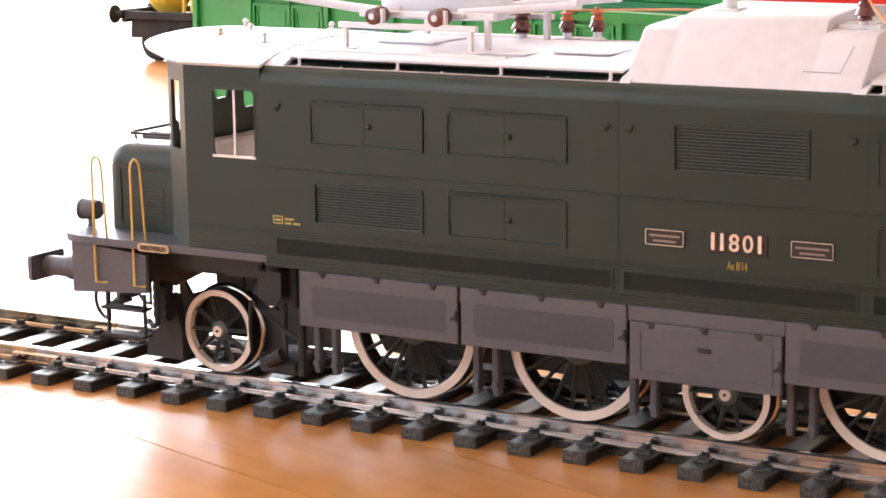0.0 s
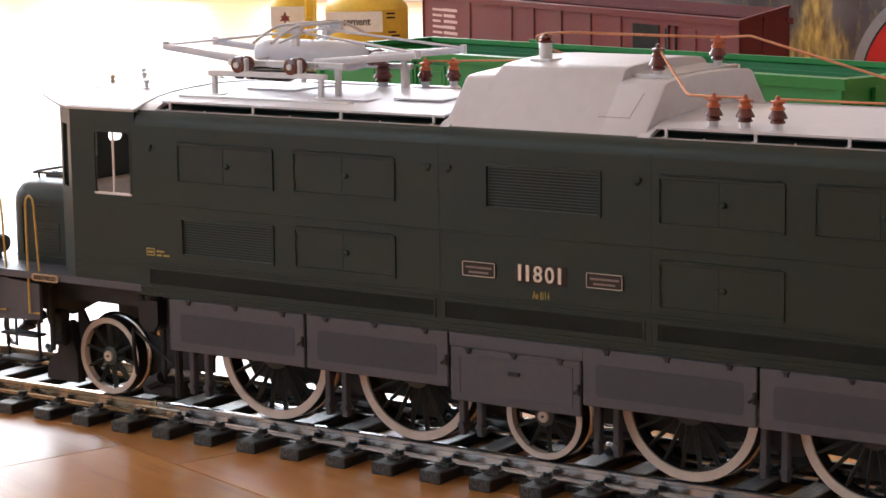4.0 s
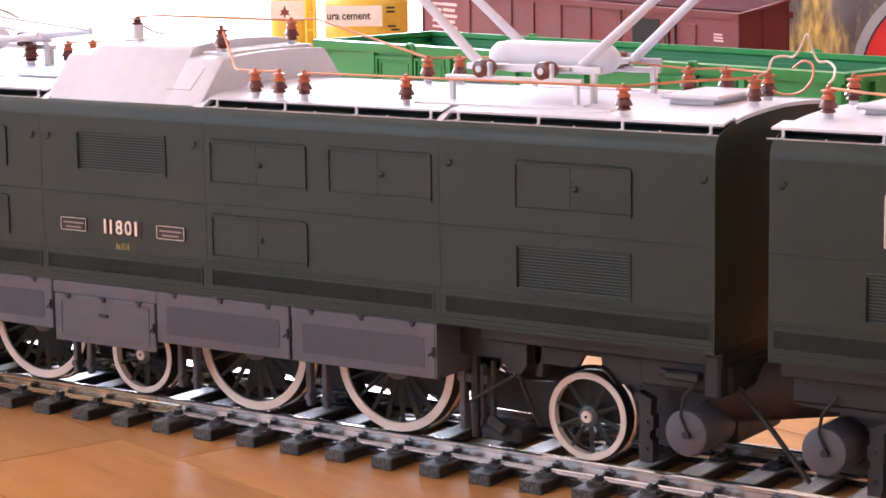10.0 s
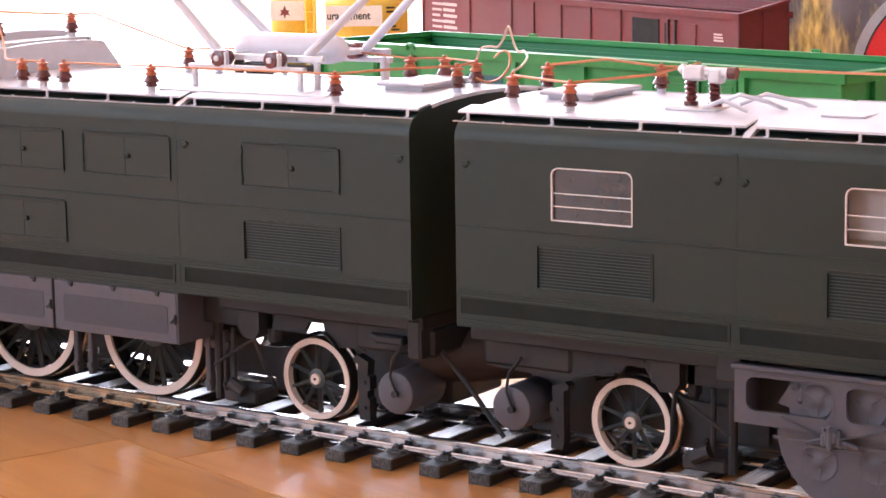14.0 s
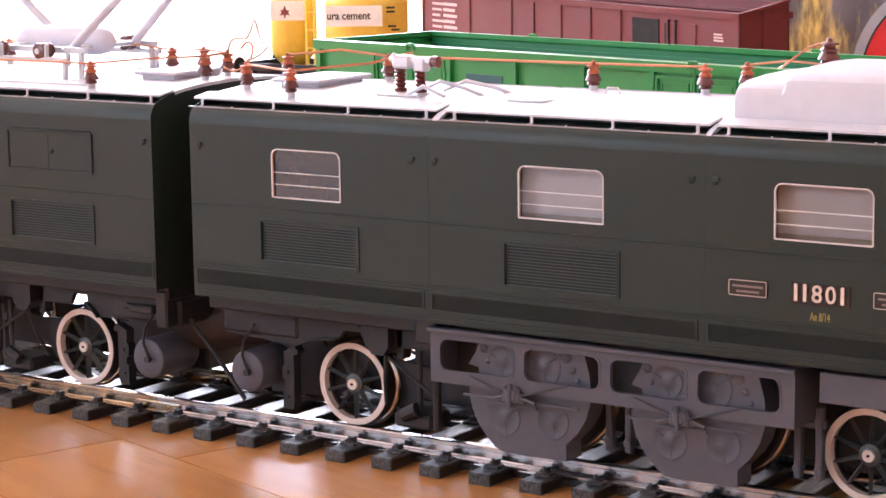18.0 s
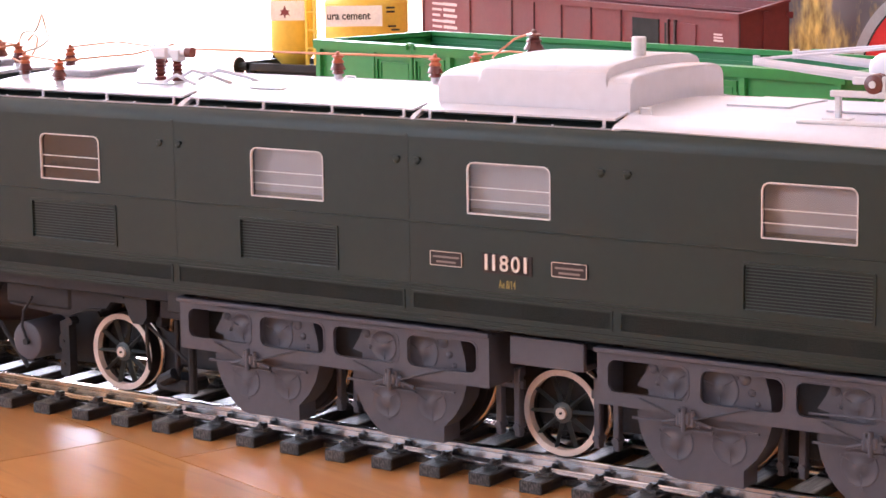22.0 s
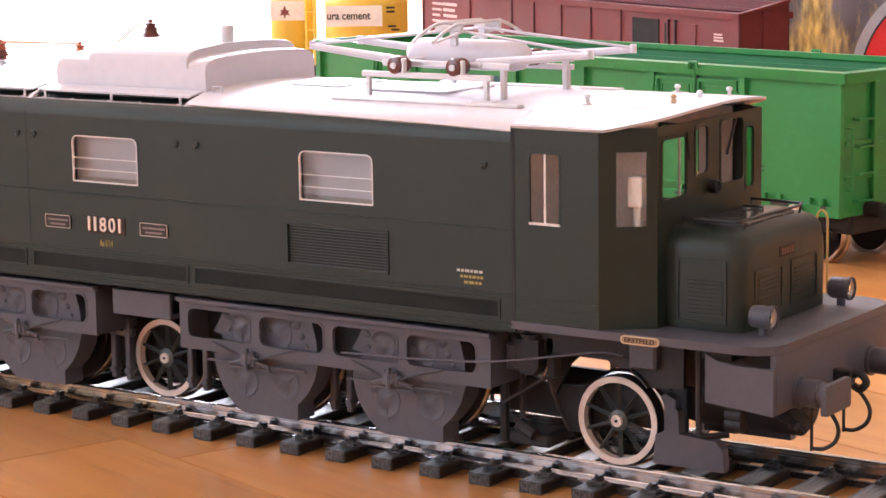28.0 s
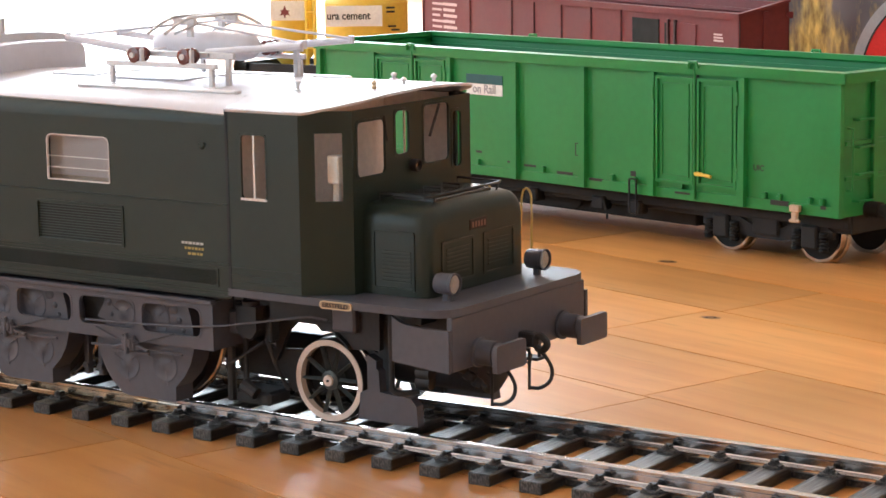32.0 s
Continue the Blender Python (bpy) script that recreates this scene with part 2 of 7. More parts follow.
def tube(bm, pts, r, seg=7):
    """A round bar along a line of points."""
    pts = [Vector(p) for p in pts]
    rings = []
    u = None
    for i, p in enumerate(pts):
        d = (pts[min(i + 1, len(pts) - 1)] - pts[max(i - 1, 0)]).normalized()
        if u is None:
            u = d.orthogonal().normalized()
        u = (u - d * u.dot(d)).normalized()
        v = d.cross(u)
        rings.append([p + (u * math.cos(2 * math.pi * k / seg) + v * math.sin(2 * math.pi * k / seg)) * r for k in range(seg)])
    loft(bm, rings)


def bend(pts, n=5):
    """More points along a soft curve through the given ones."""
    p = [Vector(q) for q in pts]
    p = [p[0] * 2 - p[1]] + p + [p[-1] * 2 - p[-2]]
    out = []
    for a, b, c, d in zip(p, p[1:], p[2:], p[3:]):
        for k in range(n):
            t = k / n
            out.append(0.5 * (2 * b + (c - a) * t + (2 * a - 5 * b + 4 * c - d) * t * t + (3 * b - a - 3 * c + d) * t ** 3))
    return out + [p[-2]]


def prism(bm, pts, axis, a, b):
    """A flat outline, given in the plane across the axis, made as thick as a to b."""
    def at(p, t):
        return {"x": (t, p[0], p[1]), "y": (p[0], t, p[1]), "z": (p[0], p[1], t)}[axis]
    loft(bm, [[at(p, a) for p in pts], [at(p, b) for p in pts]])


def wall(bm, x0, x1, z0, z1, holes, y0, y1):
    """An upright wall along x with rectangular holes (x0, x1, z0, z1)."""
    xs = sorted({x0, x1, *[h[0] for h in holes], *[h[1] for h in holes]})
    zs = sorted({z0, z1, *[h[2] for h in holes], *[h[3] for h in holes]})
    grid = {}
    def vert(i, j, y):
        if (i, j, y) not in grid:
            grid[i, j, y] = bm.verts.new((xs[i], y, zs[j]))
        return grid[i, j, y]
    def solid(i, j):
        if not (0 <= i < len(xs) - 1 and 0 <= j < len(zs) - 1):
            return False
        cx, cz = (xs[i] + xs[i + 1]) / 2, (zs[j] + zs[j + 1]) / 2
        return not any(h[0] < cx < h[1] and h[2] < cz < h[3] for h in holes)
    for i in range(len(xs) - 1):
        for j in range(len(zs) - 1):
            if not solid(i, j):
                continue
            bm.faces.new([vert(i, j, y0), vert(i + 1, j, y0), vert(i + 1, j + 1, y0), vert(i, j + 1, y0)])
            bm.faces.new([vert(i, j, y1), vert(i, j + 1, y1), vert(i + 1, j + 1, y1), vert(i + 1, j, y1)])
            for di, dj, a, b in ((-1, 0, (i, j), (i, j + 1)), (1, 0, (i + 1, j), (i + 1, j + 1)), (0, -1, (i, j), (i + 1, j)), (0, 1, (i, j + 1), (i + 1, j + 1))):
                if not solid(i + di, j + dj):
                    bm.faces.new([vert(*a, y0), vert(*b, y0), vert(*b, y1), vert(*a, y1)])


def round_rect(x0, x1, z0, z1, r, n=4):
    pts = []
    for cx, cz, a0 in ((x1 - r, z1 - r, 0), (x0 + r, z1 - r, 90), (x0 + r, z0 + r, 180), (x1 - r, z0 + r, 270)):
        for k in range(n + 1):
            a = radians(a0 + 90 * k / n)
            pts.append((cx + r * math.cos(a), cz + r * math.sin(a)))
    return pts


def ring_frame(bm, outer, inner, axis, a, b):
    """A flat frame between two outlines of equal length."""
    def at(p, t):
        return {"x": (t, p[0], p[1]), "y": (p[0], t, p[1]), "z": (p[0], p[1], t)}[axis]
    n = len(outer)
    vs = [[bm.verts.new(at(p, t)) for p in o] for o, t in ((outer, a), (inner, a), (inner, b), (outer, b))]
    for k in range(4):
        for i in range(n):
            j = (i + 1) % n
            bm.faces.new((vs[k][i], vs[k][j], vs[(k + 1) % 4][j], vs[(k + 1) % 4][i]))


ORIGIN = {}


def thing(name, org, label, category, group="", kind=""):
    ob = new(name)
    ob.empty_display_size = 0.01
    ob.location = (org[0] / 1000, org[1] / 1000, (org[2] - DATUM) / 1000)
    ORIGIN[ob.name] = Vector(org)
    return tagged(ob, label, category, group, kind)


def mesh_of(name, bm, material, org, smooth=35):
    bmesh.ops.recalc_face_normals(bm, faces=bm.faces)
    me = bpy.data.meshes.new(name)
    for v in bm.verts:
        v.co = (v.co - org) / 1000
    bm.to_mesh(me)
    bm.free()
    me.materials.append(material)
    if smooth:
        me.shade_smooth()
        me.set_sharp_from_angle(angle=radians(smooth))
    return me


def part(name, bm, material, parent, label="", pivot=None, smooth=35):
    """One mesh object under a thing or a part. pivot: where its own origin lies."""
    base = ORIGIN[parent.name]
    org = Vector(pivot) if pivot is not None else base
    ob = new(name, mesh_of(name, bm, material, org, smooth))
    ob.parent = parent
    ob.location = (org - base) / 1000
    ORIGIN[ob.name] = org
    return tagged(ob, label)


def piece(name, data, parent, at, turn=None, label=""):
    """One more object on a mesh that is shared."""
    ob = new(name, data)
    ob.parent = parent
    ob.location = (Vector(at) - ORIGIN[parent.name]) / 1000
    if turn:
        ob.rotation_euler = turn
    ORIGIN[ob.name] = Vector(at)
    return tagged(ob, label)


def solo(name, bm, material, org, label, category, kind="", group="", smooth=35):
    """A thing of one mesh."""
    ob = new(name, mesh_of(name, bm, material, Vector(org), smooth))
    ob.location = (org[0] / 1000, org[1] / 1000, (org[2] - DATUM) / 1000)
    ORIGIN[ob.name] = Vector(org)
    return tagged(ob, label, category, group, kind)


def bmn():
    return bmesh.new()


def lettering(text, size, material, parent, at, turn, depth=0.25, align="CENTER", name="lettering", label="", width=None, bold=0.0):
    """Raised letters made into a mesh; width: the length of the word."""
    cu = bpy.data.curves.new(name, "FONT")
    cu.body, cu.size, cu.extrude, cu.align_x, cu.align_y = text, size / 1000, depth / 1000, align, "CENTER"
    cu.resolution_u, cu.offset = 3, bold / 1000
    tmp = bpy.data.objects.new(name, cu)
    scene.collection.objects.link(tmp)
    dg = bpy.context.evaluated_depsgraph_get()
    me = bpy.data.meshes.new_from_object(tmp.evaluated_get(dg))
    bpy.data.objects.remove(tmp)
    if width:
        xs = [v.co.x for v in me.vertices]
        flat = width / 1000 / (max(xs) - min(xs))
        for v in me.vertices:
            v.co.x *= flat
    me.materials.clear()
    me.materials.append(material)
    ob = new(name, me)
    ob.parent = parent
    ob.location = (Vector(at) - ORIGIN[parent.name]) / 1000
    ob.rotation_euler = [radians(a) for a in turn]
    ORIGIN[ob.name] = Vector(at)
    return tagged(ob, label)


# ---- the room ----
def room():
    bm = bmn()
    box(bm, -6000, 4000, -4000, 5000, -60, DATUM - 2.2)
    ground = solo("floor", bm, JOINT, (0, 0, DATUM), "bare wooden floor with dark joints under the boards", "floor", "structure", smooth=0)
    # boards: u runs along them, n across them
    u, n = Vector((0.9524, -0.3048, 0)), Vector((0.3048, 0.9524, 0))
    turn = math.atan2(u.y, u.x)
    rng = random.Random(4)
    edges = [-86 - 70 * k for k in range(66, 0, -1)] + [-86, -23, 40, 103.8, 175.5, 250] + [250 + 70.5 * k for k in range(1, 72)]
    joint_at = {-86: [-60], 40: [-18], 103.8: [-22], 175.5: [-130], 250: [-125], -156: [-98]}
    shared = {}

    def board(n0, n1, u0, u1):
        ln, wd = round(u1 - u0, 1), round(n1 - n0, 1)
        if (ln, wd) not in shared:
            b = bmn()
            box(b, -ln / 2 + 0.3, ln / 2 - 0.3, -wd / 2 + 0.34, wd / 2 - 0.34, -2.2, 0)
            shared[ln, wd] = mesh_of("board", b, FLOOR, Vector((0, 0, 0)), 0)
        c = u * ((u0 + u1) / 2) + n * ((n0 + n1) / 2)
        piece("board", shared[ln, wd], ground, (c.x, c.y, DATUM), (0, 0, turn))

    for e0, e1 in zip(edges, edges[1:]):
        near = -420 < e0 < 700
        if near:
            cut = joint_at.get(e0, [rng.choice((-330, -250, -70, 60, 190))])[0]
            step = 420
            us = [cut + step * k for k in range(-4, 4)]
            us = [-6400] + us + [4600]
        else:
            us = [-6400, rng.choice((-1800, -900, -300, 500)), 4600]
        for a, b in zip(us, us[1:]):
            board(e0, e1, a, b)
    # knots in the wood: a dark heart, cracked across, in a worn ring
    for x, y, r in ((-131, 387, 4.6), (-40, 261, 4.2), (96, 176, 1.6), (-190, 300, 2.2)):
        def blob(k, rough, h0, h1):
            bm = bmn()
            pts = []
            for t in range(16):
                q = r * k * (1 + rng.uniform(-rough, rough))
                pts.append((x + q * 1.25 * math.cos(t * 0.3927), y + q * 0.75 * math.sin(t * 0.3927)))
            prism(bm, pts, "z", DATUM + h0, DATUM + h1)
            return bm
        ob = part("knot", blob(1.0, 0.16, -0.1, 0.03), KNOT_RING, ground, "brown knot in the wood", smooth=0)
        part("knot_heart", blob(0.62, 0.25, -0.1, 0.07), JOINT, ground, "dark heart of a knot", smooth=0)
        part("knot_core", blob(0.28, 0.3, -0.1, 0.11), KNOT_RING, ground, smooth=0)
    # walls, ceiling
    def plain(name, x0, x1, y0, y1, z0, z1, m, label, cat):
        b = bmn()
        box(b, x0, x1, y0, y1, z0, z1)
        return solo(name, b, m, (x0, y0, z0), label, cat, "structure", smooth=0)
    b = bmn()
    wall(b, -4200, 2600, DATUM, 2505, [(-4120, -1800, DATUM + 20, 2305)], 2700, 2850)
    solo("wall_north", b, WALLMAT, (0, 2700, DATUM), "pale plastered wall with a wide glazed opening", "wall", "structure", smooth=0)
    # unseen opening, added where the front fill lamp stands
    b = bmn()
    wall(b, -4200, 2600, DATUM, 2505, [(-2600, -1500, 60, 2200)], -3150, -3000)
    solo("wall_south", b, WALLMAT, (0, -3000, DATUM), "pale plastered wall with an unseen opening added for fill light", "wall", "structure", smooth=0)
    # unseen west opening and glowing sheet, added to go with the fill lamp
    b = bmn()
    wall(b, -3150, 2850, DATUM, 2505, [(-1400, 800, 350, 2150)], 4200, 4350)
    for v in b.verts:
        v.co = Vector((-v.co.y, v.co.x, v.co.z))
    solo("wall_west", b, WALLMAT, (-4200, 0, DATUM), "pale plastered wall with a wide unseen opening added for fill light", "wall", "structure", smooth=0)
    b = bmn()
    box(b, -4720, -4700, -2200, 1600, 0, 2600)
    solo("fill_sheet_west", b, glow("west_fill_glow", (0.96, 0.98, 1.0), 2.5), (-4700, -300, 400), "glowing sheet added outside an unseen window opening", "backdrop", "structure", smooth=0)
    plain("wall_east", 2600, 2750, -3150, 2850, DATUM, 2505, WALLMAT, "pale plastered wall", "wall")
    plain("ceiling", -4350, 2750, -3150, 2850, 2505, 2600, CEILMAT, "white painted ceiling", "ceiling")
    # glazed doors
    win = thing("window_1", (-2820, 2740, DATUM), "tall white-framed glazed doors with bright daylight outside", "window", kind="structure")
    for k in range(4):
        x0 = -4120 + 580 * k
        b = bmn()
        ring_frame(b, round_rect(x0, x0 + 580, DATUM + 20, 2305, 1, 1), round_rect(x0 + 60, x0 + 520, DATUM + 90, 2245, 1, 1), "y", 2730, 2790)
        part("window_frame", b, FRAMEWHITE, win, smooth=0)
    b = bmn()
    box(b, -6000, 1500, 3300, 3320, -50, 3500)
    bk = solo("backdrop", b, DAYLIGHT, (-2000, 3300, 0), "bright overexposed daylight outside the doors", "backdrop", "structure", smooth=0)
    # glowing sheet added behind the south opening
    b = bmn()
    box(b, -3300, -900, -3620, -3600, 0, 2600)
    solo("fill_sheet_south", b, glow("south_fill_glow", (0.92, 0.97, 1.0), 1.6), (-2100, -3600, 400), "glowing sheet added outside an unseen window opening", "backdrop", "structure", smooth=0)


room()


# ---- the track ----
def track():
    tr = thing("track", (0, 0, DATUM), "straight model railway track with black plastic sleepers lying on the floor", "track")
    joint = -126
    prof = [(-3.0, 0), (3.0, 0), (3.0, 0.45), (0.9, 1.0), (0.6, 1.4), (0.6, 3.7), (1.3, 4.2), (1.35, 5.3), (1.0, 5.75), (-1.0, 5.75), (-1.35, 5.3), (-1.3, 4.2), (-0.6, 3.7), (-0.6, 1.4), (-0.9, 1.0), (-3.0, 0.45)]
    for side in (-1, 1):
        for x0, x1, m, nm in ((-1500, joint - 0.3, RAILBRASS, "warm-toned nickel rail"), (joint + 0.3, 900, RAILMAT, "bright nickel rail")):
            bm = bmn()
            prism(bm, [(side * 23.9 + a, 9.7 + b) for a, b in prof], "x", x0, x1)
            part("rail", bm, m, tr, nm)
        bm = bmn()
        box(bm, joint - 11, joint + 11, side * 23.9 - 1.9, side * 23.9 + 1.9, 10.3, 13.0, 0.3)
        cyl(bm, (joint - 6, side * 23.9 - 3, 11.7), (joint - 6, side * 23.9 + 3, 11.7), 0.7, 6)
        cyl(bm, (joint + 6, side * 23.9 - 3, 11.7), (joint + 6, side * 23.9 + 3, 11.7), 0.7, 6)
        part("rail_joiner", bm, RAILBRASS, tr)
    b = bmn()
    box(b, -4.4, 4.4, -38.6, 39.4, 0, 4.2, 0.35)
    for s in (-1, 1):
        box(b, -3.6, 3.6, s * 23.9 - 5.6, s * 23.9 + 5.6, 4.1, 4.7, 0.15)
    sl = mesh_of("sleeper", b, SLEEPER, Vector((0, 0, 0)), 0)
    b = bmn()
    box(b, -3.0, 3.0, -3.0, 1.6, -0.3, 0.7, 0.2)
    box(b, -1.7, 1.7, -1.7, 1.4, 0.6, 1.7, 0.25)
    box(b, -1.2, 1.2, -0.6, 1.9, 1.5, 2.5, 0.2)
    cyl(b, (0, -1.2, 0.6), (0, -1.2, 2.6), 0.9, 6)
    cyl(b, (0, -1.2, 2.5), (0, -1.2, 3.1), 0.5, 6)
    for d in (-2.2, 2.2):
        cyl(b, (d, -2.0, 0.6), (d, -2.0, 1.1), 0.5, 6)
    clip = mesh_of("rail_clip", b, SLEEPER, Vector((0, 0, 0)))
    b = bmn()
    box(b, -5.8, 5.8, -1.0, 1.0, 0, 2.2, 0.2)
    web = mesh_of("sleeper_web", b, SLEEPER, Vector((0, 0, 0)))
    pitch = 20.15
    k = 0
    x = -12.0 - 20.15 * 60
    while x < 760:
        s = piece("sleeper", sl, tr, (x, 0, DATUM))
        if -420 < x < 260:
            for side in (-1, 1):
                piece("rail_clip", clip, s, (x, side * 23.9 - 4.4, 9.9))
                piece("rail_clip", clip, s, (x, side * 23.9 + 4.4, 9.9), (0, 0, math.pi))
                piece("sleeper_web", web, s, (x + pitch / 2, side * 23.9, DATUM + 0.4))
        x += pitch
    return tr


track()


# ---- the locomotive ----
SIDE = 47.2
COVE = [(47.2, 123.0), (47.1, 124.4), (46.75, 125.7), (46.1, 127.0), (45.1, 128.1), (44.4, 128.55)]
ROOF = [(33.9, 132.25), (28.5, 133.1), (19.7, 133.8), (9.0, 134.3), (0, 134.5)]
SHELF = [(44.4, 128.55), (33.6, 129.5), (33.6, 132.2), (32.4, 132.2), (32.4, 128.3), (44.2, 127.5)]
STRIP = [(44.7, 128.55), (43.2, 129.5), (40.4, 130.7), (33.5, 132.45), (33.5, 131.6), (44.2, 127.9)]


def shell(body, x0, x1, holes, end0=True, end1=True):
    """The green body: sides with their openings, rounded shoulders, end walls."""
    for s in (-1, 1):
        bm = bmn()
        wall(bm, x0, x1, 61.5, 123.0, holes, s * SIDE, s * (SIDE - 1.6))
        part("side_wall", bm, GREEN, body, smooth=0)
        bm = bmn()
        pts = [(s * y, z) for y, z in COVE] + [(s * (y - 1.4), z - 1.2) for y, z in COVE[::-1]]
        prism(bm, pts, "x", x0, x1)
        part("shoulder", bm, GREEN, body, smooth=50)
        for z, h in ((94.9, 0.5), (74.0, 0.45), (72.9, 0.3), (64.0, 0.5), (62.6, 0.4)):
            bm = bmn()
            box(bm, x0 + 0.4, x1 - 0.4, s * SIDE - 0.35, s * SIDE + 0.35, z - h / 2, z + h / 2, 0.12)
            part("beading", bm, GREEN, body, smooth=0)
        # roof shelf in dark green, painting the shade in the gap under the walkway
        bm = bmn()
        prism(bm, [(s * y, z) for y, z in SHELF], "x", x0 + 0.7, x1 - 0.7)
        part("roof_shelf", bm, GREEN, body, smooth=0)
    out = [(-y, z) for y, z in [(47.0, 61.5)] + COVE + [(43.2, 129.4), (40.4, 130.4), (35.3, 132.0)] + ROOF[1:]]
    out += [(-y, z) for y, z in out[::-1][1:]]
    for x, on in ((x0, end0), (x1, end1)):
        if on:
            bm = bmn()
            prism(bm, [(y * 0.998, z - 0.1) for y, z in out], "x", x - 0.7 if x == x1 else x + 0.05, x - 0.05 if x == x1 else x + 0.7)
            part("end_wall", bm, GREEN, body, "dark green end wall in the gap between the halves", smooth=0)
    bm = bmn()
    pts = [(-y, z) for y, z in ROOF] + [(y, z) for y, z in ROOF[::-1][1:]]
    prism(bm, pts + [(y * 0.985, z - 1.2) for y, z in pts[::-1]], "x", x0, x1)
    part("roof", bm, SILVER, body, "pale silver painted roof", smooth=50)
    bm = bmn()
    box(bm, x0 + 1, x1 - 1, -45.4, 45.4, 61.6, 62.6)
    part("floor_plate", bm, GREY_DK, body, smooth=0)


SLAT = None


def louvre(body, x0, x1, z0, z1):
    """A ventilation grille: a frame round a dark recess with sloping slats."""
    global SLAT
    bm = bmn()
    y = -SIDE
    ring_frame(bm, round_rect(x0 - 0.7, x1 + 0.7, z0 - 0.7, z1 + 0.7, 0.6, 2), round_rect(x0 + 0.2, x1 - 0.2, z0 + 0.2, z1 - 0.2, 0.4, 2), "y", y - 0.45, y + 0.2)
    fr = part("louvre", bm, GREEN, body, "dark green ventilation grille")
    bm = bmn()
    box(bm, x0, x1, y + 1.3, y + 1.6, z0, z1)
    part("backing", bm, BLACK, fr, smooth=0)
    n = 14
    key = round(x1 - x0, 1)
    if SLAT is None:
        SLAT = {}
    if key not in SLAT:
        b = bmn()
        w = (x1 - x0) / 2
        loft(b, [[(-w, -0.35, -0.36), (-w, -0.35, 0.0), (-w, 0.5, -0.3), (-w, 0.5, -0.42)], [(w, -0.35, -0.36), (w, -0.35, 0.0), (w, 0.5, -0.3), (w, 0.5, -0.42)]])
        SLAT[key] = mesh_of("slat", b, SLAT_LIT_GREEN, Vector((0, 0, 0)), 0)
    for k in range(n):
        piece("slat", SLAT[key], fr, ((x0 + x1) / 2, y + 0.55, z0 + (k + 0.6) * (z1 - z0) / n))
    return fr


GLOSS = mat("gloss_black", (0.040, 0.042, 0.042), 0.22, vary=0.05)
PLATE_TAN = mat("plate_tan", (0.30, 0.20, 0.11), 0.45)
PLATE_BRN = mat("plate_brown", (0.16, 0.075, 0.055), 0.4)
# body green made lighter: the slats' lit front edges are in the colour
SLAT_LIT_GREEN = mat("slat_lit_green", (0.042, 0.060, 0.051), 0.4, vary=0.05)


def access_door(body, x0, x1, z0, z1):
    """A pair of doors lying back in a raised lip, with a small catch."""
    y = -SIDE
    bm = bmn()
    ring_frame(bm, round_rect(x0 - 0.6, x1 + 0.6, z0 - 0.6, z1 + 0.6, 0.5, 2), round_rect(x0 + 0.25, x1 - 0.25, z0 + 0.25, z1 - 0.25, 0.4, 2), "y", y - 0.55, y + 0.1)
    fr = part("access_door", bm, GREEN, body, "green double doors in a raised lip with a small catch")
    mid = (x0 + x1) / 2 - 0.3
    for a, b in ((x0 + 0.3, mid - 0.06), (mid + 0.06, x1 - 0.3)):
        bm = bmn()
        box(bm, a, b, y - 0.12, y + 0.1, z0 + 0.3, z1 - 0.3, 0.1)
        part("leaf", bm, GREEN, fr, smooth=0)
    bm = bmn()
    zc = (z0 + z1) / 2
    box(bm, mid - 0.9, mid + 2.0, y - 0.6, y - 0.1, zc - 0.45, zc + 0.4, 0.2)
    lathe(bm, (mid + 1.6, y - 0.1, zc), (0, -1, 0), [(1.0, 0), (1.0, 0.5), (0.7, 0.9), (0.2, 1.0)], 10)
    part("catch", bm, GREEN, fr)
    bm = bmn()
    box(bm, x0 + 0.6, x1 - 0.6, y - 0.8, y - 0.1, z1 + 0.9, z1 + 1.3, 0.15)
    part("drip_strip", bm, GREEN, fr, smooth=0)
    for z in (z0 + 2.5, z1 - 2.5):
        bm = bmn()
        cyl(bm, (x0 + 0.6, y - 0.3, z - 0.8), (x0 + 0.6, y - 0.3, z + 0.8), 0.3, 6)
        part("hinge", bm, GREEN, fr)


def rain_cap(body, x, z=115.3):
    """A small hooded lamp bracket on the side."""
    bm = bmn()
    y = -SIDE
    lathe(bm, (x, y + 0.1, z - 0.2), (0, -1, 0), [(1.3, 0), (1.3, 0.15), (1.0, 0.4), (0.3, 0.5)], 16)
    prism(bm, [(x - 1.7, z + 0.1), (x + 1.7, z + 0.1), (x + 1.2, z + 1.1), (x - 1.2, z + 1.1)], "y", y - 0.75, y + 0.05)
    part("lamp_bracket", bm, GREEN, body)


def strip_vent(body, x0, x1):
    """The dark fine-meshed band low on the side."""
    bm = bmn()
    box(bm, x0, x1, -SIDE - 0.16, -SIDE + 0.1, 66.0, 71.2, 0.1)
    p = part("mesh_band", bm, MESHBAND, body, "fine dark mesh band", smooth=0)
    bm = bmn()
    ring_frame(bm, round_rect(x0 - 0.8, x1 + 0.8, 65.3, 71.9, 0.4, 2), round_rect(x0, x1, 66.0, 71.2, 0.3, 2), "y", -SIDE - 0.38, -SIDE + 0.1)
    part("band_frame", bm, GREEN, p)


MESHBAND = mat("mesh_band", (0.008, 0.012, 0.009), 0.75, vary=0.1, scale=60, bump=0.8, bscale=2200, spec=0.3)


